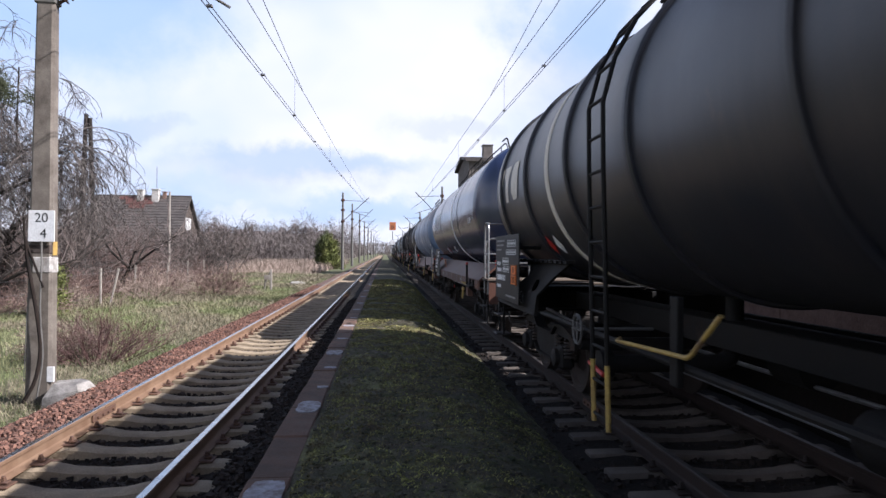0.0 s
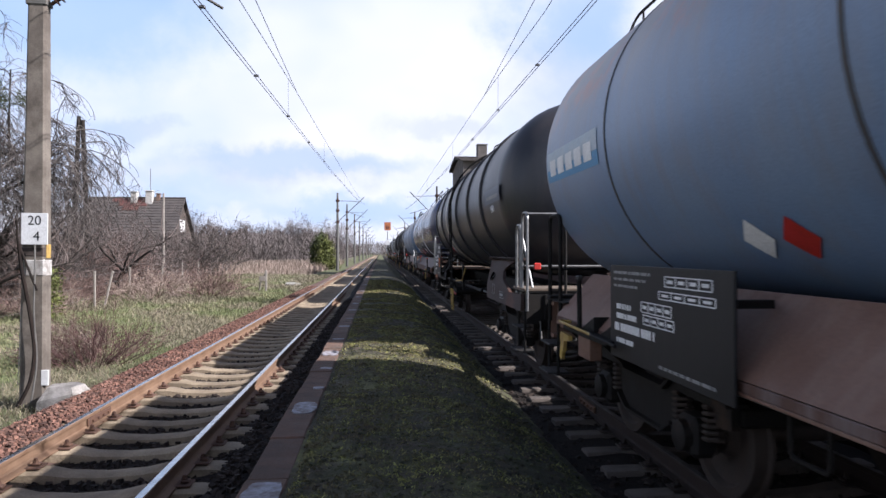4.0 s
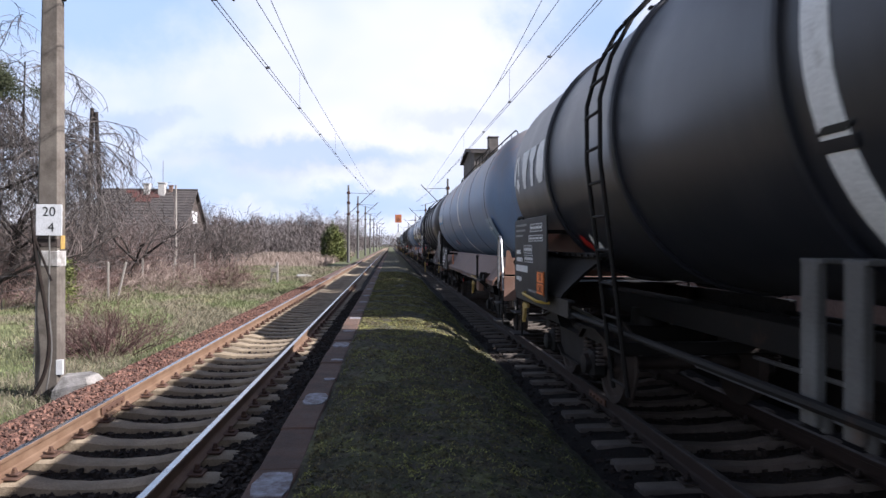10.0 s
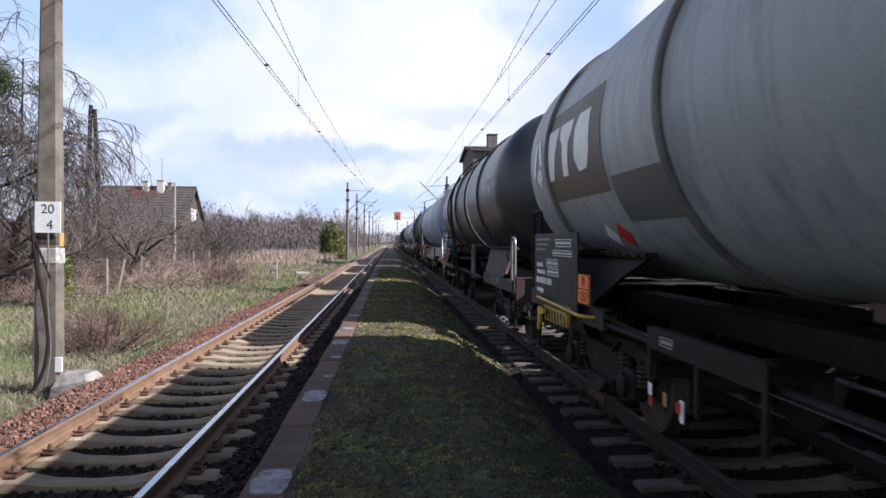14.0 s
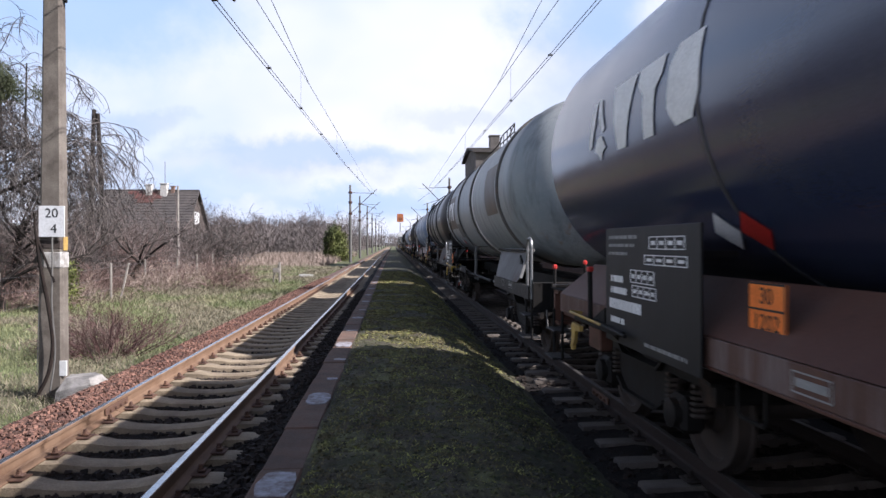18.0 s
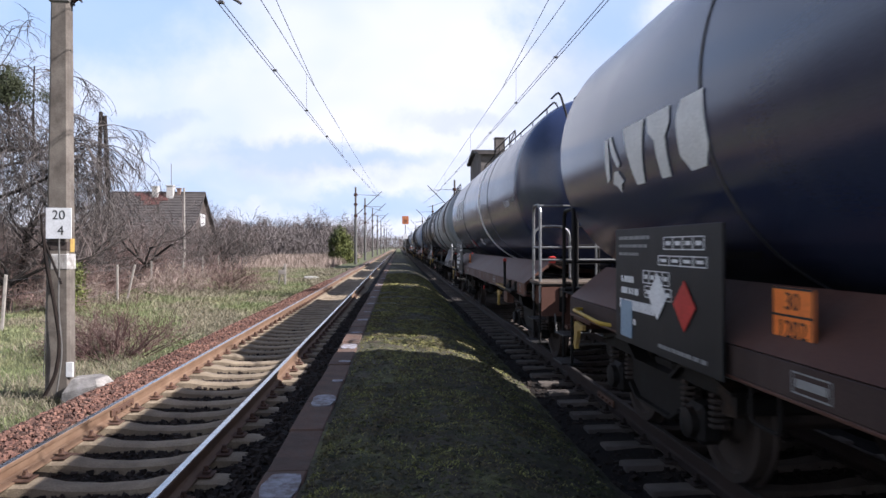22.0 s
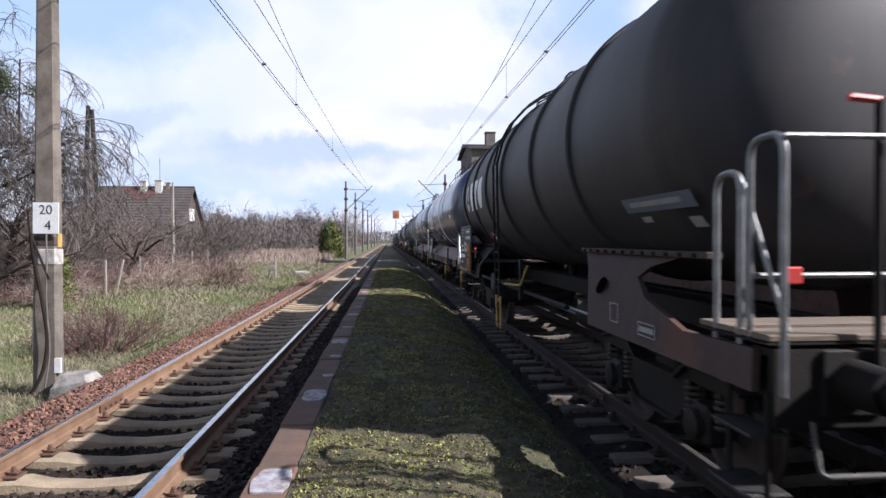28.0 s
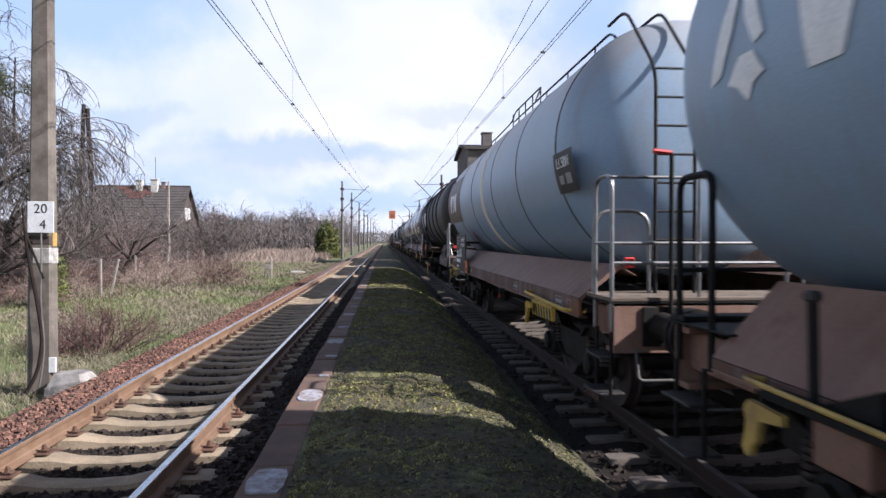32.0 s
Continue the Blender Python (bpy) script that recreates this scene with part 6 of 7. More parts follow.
# distances marked from the wagon's front; rings and ladders from its middle
KINDS = {
    "A": dict(len=15.1, label="dark grey ribbed tank wagon with a ladder and brown saddles", tank="dusty_tank", tank_label="dusty dark grey ribbed tank", frame="brown_frame", skirt=False, style=SLOPE,
              rings=(5.5, 3.7, 1.7, -0.1, -2.2, -4.1), band=(2.55, 0.16, "cream_paint"), ladder=0.35, yellow_foot=True, walk=(-0.5, 0.9, -1.0, 1.4), board=(1.6, 3.5, 1.08, 2.1, ""), plate=(3.2, 1.50), logo=(1.62, 1, 0.55, "cream_paint"), emblem=False,
              patches=((12.15, 13.6, -8, 2, "slate_label"),), codes=((12.35, 13.45, -4, 0.9, ""), (12.55, 13.15, -12, 0.16, "L4BH")), diamonds=((4.0, -40, "red_paint", 0.16), (4.4, -40, "white_paint", 0.16))),
    "B": dict(len=16.0, label="faded blue tank wagon with rusty brown side skirts", tank="blue_tank", tank_label="faded blue tank with rust-coloured patches", frame="rust_frame", skirt=True, sill=0.06, style=PLATE,
              seams=(4.5, 1.6, -3.6, -6.2), band=(-0.8, 0.24, "white_paint"), band_marks=((-0.16, 0.12, -31, -23, "worn_blue"), (-0.17, 0.13, -36, -31.5, "blue_tank"), (-0.12, 0.12, -21.5, -20, "black_ink")), walk=(0.3, 3.6, -5.6, 6.2), board=(3.7, 5.6, 0.98, 1.72, ""), plate=(7.35, 1.38, -1.44), yellow=(4.83, -5.68),
              patches=((1.6, 3.3, -5, 2.6, "white_wash"), (1.6, 3.3, -10.5, -5.2, "blue_label"), (13.8, 14.6, -40, -20, "pale_label")), codes=((13.85, 14.4, -29, 0.13, "L1.5BN"), (14.35, 14.6, -36, 0.8, ""), (1.72, 3.22, -4.6, 3.0, "white")), diamonds=((5.6, -42, "red_paint", 0.16), (5.2, -42, "white_paint", 0.16))),
    "C": dict(len=14.8, label="black tank wagon with a white band and a hanging ladder", tank="black_tank", tank_label="dusty black ribbed tank", frame="brown_frame", skirt=False, style=LOW,
              rings=(3.7, 1.3, -1.1, -3.5), band=(-1.4, 0.20, "white_paint"), band_marks=((-0.1, 0.1, -21.5, -20, "black_ink"), (-0.13, 0.13, -25, -22.5, "black_tank")), ladder=1.50, walk=(1.0, 2.3, 0.6, 2.8), board=(1.73, 3.76, 1.12, 2.19, "Zas"), plate=(3.50, 1.34), logo=(1.60, 1, 0.53, "white_paint"), squeeze=0.86, posts=(-1.10, -1.42),
              yellow=(3.9,), diamonds=((4.02, -45, "red_paint", 0.15), (4.37, -45, "white_paint", 0.15)), codes=((12.1, 13.1, 6, 1.0, ""), (12.3, 12.9, -1, 0.17, "L4BH")), hole=False),
    "D": dict(len=15.45, label="weathered pale grey ribbed tank wagon with repainted panels", tank="grey_tank", tank_label="weathered pale grey tank with darker repainted panels", frame="dark_frame", skirt=False, style=LOW,
              rings=(5.2, 1.9, -1.1, -5.2), ring_paint="dirty_ring", band=(-1.35, 0.14, "white_paint"), walk=(-1.0, 1.2, -1.6, 1.8), board=(1.93, 3.87, 1.06, 1.93, "Zas"), plate=(4.15, 1.37), logo=(1.75, -1, 0.58, "white_paint"), yellow=(4.49,), striped=True, tags=2.2, rear_saddle="pale_frame",
              patches=((2.6, 4.5, -23, 18, "brown_label"), (4.6, 5.7, -36, -18, "grey_label"), (11.2, 12.55, -19, 19, "brown_label")), diamonds=((4.2, -42, "red_paint", 0.16), (3.85, -42, "white_paint", 0.16)), posts=(-0.4,), hole=False),
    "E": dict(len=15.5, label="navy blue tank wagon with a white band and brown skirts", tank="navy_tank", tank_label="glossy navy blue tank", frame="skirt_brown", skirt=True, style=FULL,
              seams=(-2.9, 2.4), band=(-1.47, 0.24, "white_paint"), walk=(-0.2, 3.5, -5.8, 4.0), board=(3.65, 5.45, 0.98, 1.95, ""), plate=(5.89, 1.45, -1.30), logo=(3.1, 1, 0.55, "white_paint"), yellow=(4.25, -5.67), end_ladder=True,
              codes=((12.75, 13.4, -12, 0.17, "L1.5BN"), (13.52, 13.6, -11, 1.0, ""), (13.66, 13.78, -10, 1.2, "")), diamonds=((5.4, -42, "red_paint", 0.17), (5.05, -42, "white_paint", 0.17)), arrow=7.3),
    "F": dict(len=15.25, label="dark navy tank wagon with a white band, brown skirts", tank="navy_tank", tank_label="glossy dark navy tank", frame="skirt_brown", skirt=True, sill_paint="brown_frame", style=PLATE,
              seams=(-2.8, 2.5), band=(-1.05, 0.24, "white_paint"), walk=(-0.2, 3.4, -5.8, 3.9), board=(3.57, 5.45, 1.02, 1.96, ""), plate=(5.87, 1.45, -1.30), logo=(3.1, -12, 0.49, "white_paint"), yellow=(4.32, -5.5), board_diamonds=True,
              codes=((12.68, 13.33, -12, 0.17, "L1.5BN"), (13.42, 13.48, -11, 0.9, "")), arrow=7.3),
    "G": dict(len=15.3, label="dusty dark ribbed tank wagon with brown saddles", tank="brown_tank", tank_label="dusty dark grey-brown ribbed tank", frame="brown_frame", skirt=False, style=SLOPE,
              rings=(5.5, 3.7, 1.9, 0.15, -2.15, -4.0), ladder=0.13, yellow_foot=True, walk=(-0.5, 0.8, -1.0, 1.3), board=(1.41, 3.46, 1.06, 2.18, ""), plate=(3.08, 1.60), double=True, logo=(2.42, -2, 0.64, "white_paint"), yellow=(5.0,),
              patches=((12.75, 14.1, -34, -28.5, "slate_label"),), codes=((12.9, 13.9, -31, 0.7, ""), (13.85, 14.05, -39, 1.5, ""), (13.0, 13.2, -37, 0.9, "")), diamonds=((4.2, -42, "red_paint", 0.16), (4.6, -42, "white_paint", 0.16))),
    "H": dict(len=15.1, label="pale blue tank wagon with brown skirts and striped handles", tank="pale_blue_tank", tank_label="pale blue tank with a brown painted panel", frame="rust_frame", skirt=True, style=FULL,
              seams=(3.85, 1.3, -1.4, -3.65, -5.9), band=(-0.2, 0.32, "cream_paint"), walk=(-0.6, 2.2, -5.6, 4.0), board=(3.45, 5.3, 0.98, 1.98, "Zas"), plate=(5.6, 1.22), logo=(1.62, -1, 0.48, "white_paint"), emblem=False, yellow=(4.38, -5.58), striped=True, end_ladder=True,
              patches=((1.0, 4.0, -22, 26, "brown_label"), (13.35, 14.1, -21, -3, "board")), codes=((13.4, 14.05, -8, 0.16, "L1.5BN"), (13.5, 13.66, -15, 1.5, ""), (13.75, 13.95, -15, 1.8, "")), diamonds=((4.65, -40, "red_paint", 0.17),)),
}
KINDS["I"] = dict(KINDS["B"], label="pale blue tank wagon with white shapes and brown skirts", tank="pale_blue_tank", tank_label="pale blue tank with large white shapes", patches=(), codes=((13.85, 14.55, -33, 0.17, "L1.5BN"),), logo=(1.9, 2, 0.62, "white_paint"))
# travel of the train: metres gone after t seconds
def gone(t):
    u = t / 32.0
    return 87.36 * u + 28.04 * u * u


COUPLINGS = [("A", 12.7), ("B", -2.4), ("C", -18.4), ("D", -33.2), ("E", -48.65), ("F", -64.15), ("G", -79.4), ("H", -94.7), ("I", -109.8)]   # kind and front at the start
train = []
models = {}
for kind, front in COUPLINGS:
    c = KINDS[kind]
    y = front - c["len"] / 2
    if kind in models:
        wg = copy_thing(models[kind], pose(RIGHT, y, 0))
        wheelsets += [o for o in wg.children_recursive if o.name.startswith("wheelset")]
    else:
        wg = models[kind] = tank_wagon(c, pose(RIGHT, y, 0))
    train.append((wg, y))
front = 12.7
for kind in "EBAGDHCFAEGB":
    y = front + KINDS[kind]["len"] / 2
    front += KINDS[kind]["len"]
    train.append((copy_thing(models[kind], pose(RIGHT, y, 0)), y))

# ---- the right side beyond the train: unseen platform and wall, added to close the place and keep it dark under the wagons ----
solid("platform_far", joined(box(8.0, 60, 0.06, 5.9, 260, 0.9, 0.02)), M["bed_dark"], "dark cindery platform beyond the train", "platform", kind="structure")
# added sun blocker; its low stretch lets sunlight onto the sleepers
solid("wall_east", joined(box(7.7, 6.0, 1.75, 0.25, 12.0, 3.3, 0.02), box(7.7, 14.2, 1.28, 0.25, 4.4, 1.6, 0.02), box(7.7, 38.2, 1.75, 0.25, 43.6, 3.3, 0.02)), M["brick"], "plain brown brick wall with a low stretch on the far platform", "wall", kind="structure")


# ---- plants ----
def grow(rng, start, way, length, radius, depth, droop, out, spread=0.6, kids=(3, 5), steps=5, gnarl=0.25):
    """A bare branch with side branches; collects (points, radius at foot, radius at tip)."""
    p, d = Vector(start), Vector(way).normalized()
    pts = [p.copy()]
    for i in range(steps):
        d = (d + Vector((rng.uniform(-gnarl, gnarl), rng.uniform(-gnarl, gnarl), rng.uniform(-gnarl, gnarl) * 0.7 - droop * (i + 1) / steps))).normalized()
        p = p + d * (length / steps)
        pts.append(p.copy())
    tip = radius * (0.45 if depth else 0.35)
    out.append((depth, pts, radius, tip))
    if depth <= 0:
        return
    for k in range(rng.randint(*kids)):
        t = rng.uniform(0.25, 1.0)
        i = min(steps - 1, int(t * steps))
        q = pts[i].lerp(pts[i + 1], t * steps - i)
        base = (pts[i + 1] - pts[i]).normalized()
        side = Vector((rng.gauss(0, 1), rng.gauss(0, 1), rng.gauss(0, 0.6)))
        side = (side - base * side.dot(base)).normalized()
        nd = base * (1 - spread) + side * spread + Vector((0, 0, 0.12 if droop <= 0.15 else 0.0))
        grow(rng, q, nd, length * rng.uniform(0.42, 0.75), max(0.004, radius * (0.46 - 0.12 * t)), depth - 1, droop * 1.15, out, spread, kids, steps, gnarl)


def bare_tree(name, x, y, height, seed, label, droop=0.05, depth=4, radius=0.16, spread=0.55, trunk=0.35, twig="twig", kids=(3, 5), lean=(0, 0), thin=0.006, limbs=5):
    rng = random.Random(seed)
    z = ground_height(x, y) - 0.06
    t = thing(name, label, "tree", pose(x, y, z))
    th = height * trunk
    tops = [(0, 0, 0), (lean[0] * 0.3, lean[1] * 0.3, th * 0.5), (lean[0], lean[1], th)]
    part("trunk", tube(tops, radius * 1.15, 10, radius * 0.8), M["bark"], t, "dark rough trunk")
    out = []
    for k in range(limbs):
        a = 2 * math.pi * (k + rng.uniform(-0.3, 0.3)) / limbs
        up = rng.uniform(0.5, 1.3)
        grow(rng, (lean[0], lean[1], th * rng.uniform(0.75, 1.0)), (math.cos(a), math.sin(a), up), (height - th) * rng.uniform(0.7, 1.05), radius * 0.6, depth, droop, out, spread, kids)
    thick = [o for o in out if o[0] >= depth]
    for d, pts, r1, r2 in thick:
        part("limb", tube(pts, r1, 7, r2), M["bark"], t)
    part("crown", joined(*[tube(pts, max(thin, r1), 3 if d < 2 else 5, max(thin * 0.6, r2)) for d, pts, r1, r2 in out if d < depth]), M[twig], t, "bare twigs", 0, False)
    return t


def shrub(x, y, h, w, stems, seed, label, twig="twig", depth=2, thin=0.004, group=""):
    rng = random.Random(seed)
    z = ground_height(x, y) - 0.03
    t = thing("shrub", label, "shrub", pose(x, y, z), group)
    out = []
    for k in range(stems):
        a, q = rng.uniform(0, 2 * math.pi), rng.random() ** 0.6
        s = (math.cos(a) * q * w * 0.32, math.sin(a) * q * w * 0.32, 0)
        grow(rng, s, (math.cos(a) * q * w / h * 0.8, math.sin(a) * q * w / h * 0.8, 1.0), h * rng.uniform(0.6, 1.0), 0.008 + 0.004 * h, depth, 0.06, out, 0.5, (3, 5), 4, 0.22)
    part("stem", joined(*[tube(pts, r1, 4, r2) for d, pts, r1, r2 in out if d == depth]), M[twig], t, "thin bare stems", 0, False)
    part("crown", joined(*[tube(pts, max(thin, r1), 3, thin * 0.6) for d, pts, r1, r2 in out if d < depth]), M[twig], t, "dense bare twigs", 0, False)
    return t


def leaf_clump(name, x, y, z, size, count, material, label, category, leaf=0.05, seed=1, trunk=True, cone=0.0):
    """A leafy mass of many small leaves with an uneven outline."""
    g = np.random.default_rng(seed)
    t = thing(name, label, category, pose(x, y, z))
    c = g.normal(size=(26, 3)) * np.array(size) * 0.34
    c[:, 2] += size[2] * 0.5
    if cone:
        c[:, :2] *= (1 - cone * np.clip(c[:, 2:3] / size[2], 0, 1))
    k = g.integers(0, len(c), count)
    p = c[k] + g.normal(size=(count, 3)) * np.array(size) * 0.13
    p = p[(p[:, 2] > 0.02)]
    n = len(p)
    u, v = g.normal(size=(n, 3)), g.normal(size=(n, 3))
    u /= np.linalg.norm(u, axis=1)[:, None]; v /= np.linalg.norm(v, axis=1)[:, None]
    s = leaf * g.uniform(0.6, 1.4, (n, 1))
    q = np.stack([p - u * s, p + v * s * 0.5, p + u * s, p - v * s * 0.5], 1).reshape(-1, 3)
    part("foliage", (q.tolist(), [(i * 4, i * 4 + 1, i * 4 + 2, i * 4 + 3) for i in range(n)]), M[material], t, "", 0, False)
    if trunk:
        part("stem", tube([(0, 0, -0.1), (0.03, 0, size[2] * 0.35), (0, 0.04, size[2] * 0.8)], 0.03 + 0.02 * size[2], 7, 0.02), M["bark"], t)
    return t


# ---- the concrete catenary mast with its kilometre sign ----
def catenary_arm(mast, h, reach, side):
    arm = part("cantilever", joined(tube([(side * 0.55, 0, h + 0.28), (side * reach, 0, h + 1.55)], 0.034, 8), tube([(side * 0.5, 0, h + 2.1), (side * (reach - 0.15), 0, h + 1.45)], 0.020, 8), tube([(side * (reach * 0.55), 0, h + 0.75), (side * (reach + 0.1), 0, h + 0.05)], 0.022, 8)), M["mast_grey"], mast, "steel tube bracket arm")
    for z, dz in ((h, 0.28), (h + 2.1, 0.0)):
        pts = [(side * 0.16, 0, z), (side * 0.55, 0, z + dz)]
        ins = [tube(pts, 0.028, 8)]
        for k in range(5):
            f = 0.2 + 0.17 * k
            c = Vector(pts[0]).lerp(Vector(pts[1]), f)
            ins.append(moved(lathe([(-0.02, 0.03), (-0.008, 0.075), (0.008, 0.075), (0.02, 0.03)], 12, 0, 0, "x"), Matrix.Translation(c) @ Matrix.Rotation(-math.atan2(dz, 0.39) * (1 if side > 0 else -1), 4, "Y")))
        part("insulator", joined(*ins), M["porcelain"], arm, "ribbed brown insulator")
    return arm


def near_mast():
    x, y, g = -4.99, 10.05, -0.42
    m = thing("catenary_mast", "weathered tapered concrete catenary mast beside the track", "catenary mast", pose(x, y, g, 0, 0.45, 0))
    H = 9.2
    prof = lambda w, d, b: [(-w + b, -d), (w - b, -d), (w, -d + b), (w, d - b), (w - b, d), (-w + b, d), (-w, d - b), (-w, -d + b)]
    v, f = [], []
    for z, w, d in ((0, 0.182, 0.112), (2.2, 0.165, 0.106), (6.0, 0.128, 0.088), (H, 0.095, 0.07)):
        v += [(px, py, z) for px, py in prof(w, d, 0.035)]
    f = [(i * 8 + k, i * 8 + (k + 1) % 8, (i + 1) * 8 + (k + 1) % 8, (i + 1) * 8 + k) for i in range(3) for k in range(8)] + [tuple(range(8)), tuple(range(24, 32))]
    part("pole", (v, f), M["concrete_pole"], m, "grey-brown weathered concrete pole", 20)
    F = -0.132                       # just in front of the camera-side face
    s = part("kilometre_sign", box(0.045, F - 0.022, 2.58, 0.36, 0.014, 0.45, 0.003), M["sign_white"], m, "white enamel sign with black figures")
    tn = Matrix.Rotation(radians(90), 4, "X")
    lettering("20", 0.19, M["black_ink"], s, Matrix.Translation((0.045, F - 0.031, 2.695)) @ tn)
    lettering("4", 0.19, M["black_ink"], s, Matrix.Translation((0.075, F - 0.031, 2.47)) @ tn)
    part("dark_band", box(0, 0, 2.25, 0.337, 0.224, 0.17, 0.03), M["dark_plank"], m, "dark painted band")
    part("white_band", box(0, 0, 2.02, 0.343, 0.230, 0.27, 0.03), M["worn_band"], m, "white painted band")
    part("yellow_mark", box(0.172, -0.02, 2.26, 0.012, 0.12, 0.2, 0.003), M["dull_yellow"], m)
    part("white_mark", box(0.182, -0.10, 0.44, 0.10, 0.03, 0.22, 0.004), M["sign_white"], m, "small white plate")
    part("hood", joined(prism([(-0.40, 1.98), (-0.20, 2.25), (0.0, 2.25), (0.0, 2.18), (-0.18, 2.18), (-0.36, 1.97)], "y", 0.16, 0.5)), M["dark_plank"], m, "dark sheet-metal hood behind the pole")
    part("cable", tube(bend([(-0.15, F - 0.05, 2.36), (-0.11, F - 0.05, 2.0), (0.02, F - 0.06, 1.35), (0.10, F - 0.07, 0.8), (0.02, F - 0.06, 0.35), (-0.14, F - 0.06, 0.05)], 0.3), 0.027, 8), M["cable"], m, "thick black cable down the mast")
    part("cable", tube(bend([(0.06, F - 0.045, 2.36), (0.07, F - 0.05, 2.0), (0.06, F - 0.06, 1.3), (0.13, F - 0.06, 0.7), (0.04, F - 0.06, 0.1)], 0.3), 0.012, 6), M["mast_grey"], m)
    part("cable", tube(bend([(-0.185, F - 0.05, 2.70), (-0.17, F - 0.055, 2.4), (0.10, F - 0.05, 1.7)], 0.2), 0.016, 6), M["cable"], m)
    part("clamp", box(0, 0, 5.86, 0.29, 0.205, 0.07, 0.01), M["mast_grey"], m)
    part("earth_wire", tube([(-0.17, 0.1, 5.85), (-0.30, 0.3, 3.6), (-0.55, 0.6, 0.2)], 0.006, 5), M["wire"], m)
    for k in range(9):
        a = 1.1 + 0.8 * k
        # black discs in place of the dark recesses of bolt holes
        part("bolt_hole", lathe([(F + 0.028 + 0.0045 * a, 0.014), (F + 0.02 + 0.0045 * a, 0.014)], 8, 0.03 + 0.02 * (k % 3), a + 2.0 if k > 4 else a, "y"), M["black_ink"], m)
    catenary_arm(m, 5.86, 2.5, 1)
    ft = [(-0.36, -0.30), (-0.1, -0.36), (0.22, -0.33), (0.36, -0.1), (0.34, 0.2), (0.1, 0.34), (-0.25, 0.33), (-0.38, 0.05)]
    v = [(a, b, -0.15) for a, b in ft] + [(a * 0.93, b * 0.93, 0.24 + 0.06 * (i % 3)) for i, (a, b) in enumerate(ft)] + [(a * 0.62, b * 0.62, 0.44 + 0.02 * (i % 2)) for i, (a, b) in enumerate(ft)]
    f = [(j * 8 + k, j * 8 + (k + 1) % 8, (j + 1) * 8 + (k + 1) % 8, (j + 1) * 8 + k) for j in range(2) for k in range(8)] + [tuple(range(8)), tuple(range(16, 24))]
    solid("concrete_footing", (v, f), M["stone"], "broken pale concrete footing block in the grass", "footing block", at=pose(-4.42, 9.78, -0.46) @ Matrix.Diagonal((0.9, 0.8, 0.9, 1)), smooth=25)


near_mast()


# ---- verge: fence, shrubs, posts ----
def fence():
    fc = thing("wire_fence", "thin whitewashed posts of an old wire fence", "fence")
    spots = [(-10.4, 12.5, 0), (-10.3, 17.8, 4), (-10.1, 21.0, 0), (-10.9, 26.3, 0), (-10.75, 26.8, 12), (-11.7, 32.0, 0), (-12.2, 38.0, 3), (-12.8, 44.0, 0), (-13.4, 50.0, 0)]
    for x, y, lean in spots:
        part("post", box(0, 0, 0.66, 0.075, 0.075, 1.62, 0.012), M["fence"], fc, "weathered whitish post", at=pose(x, y, ground_height(x, y), 0, lean, 10))
    rows = [s for s in spots if s[2] < 10]
    for h in (0.45, 0.9, 1.3):
        part("wire", tube([(x, y - 0.04, ground_height(x, y) + h) for x, y, _ in rows], 0.004, 4), M["wire"], fc)


fence()
shrub(-5.75, 13.7, 0.95, 1.9, 72, 4, "low reddish-brown bare shrub in the verge grass", "twig_wine", 2, 0.004)
shrub(-6.45, 14.3, 0.75, 1.3, 36, 5, "low pale dry shrub in the verge grass", "twig_pale", 2, 0.004)
shrub(-8.6, 32.5, 1.35, 3.0, 60, 6, "wide pale red bramble thicket on the verge", "twig_red", 2, 0.008)
shrub(-10.2, 30.0, 1.2, 2.2, 40, 7, "pale dry bramble thicket by the fence", "twig_pale", 2, 0.008)
rs = random.Random(21)
for k in range(52):
    y = 23 + 0.70 * k
    x = -11.8 - 0.075 * y - rs.uniform(0, 5.5)
    shrub(x, y, rs.uniform(1.6, 2.9), rs.uniform(2.4, 3.8), 24, 100 + k, "bare brown scrub behind the fence", rs.choice(("twig", "twig_dark", "twig", "twig_red")), 2, 0.008, "scrub behind the fence")
for k in range(20):
    y = 22 + 1.35 * k
    x = -9.6 - 0.07 * y - rs.uniform(0, 2.5)
    shrub(x, y, rs.uniform(0.7, 1.3), rs.uniform(1.4, 2.4), 24, 200 + k, "low pale reddish scrub along the fence", rs.choice(("twig_red", "twig_pale", "twig_red")), 2, 0.007, "low scrub along the fence")



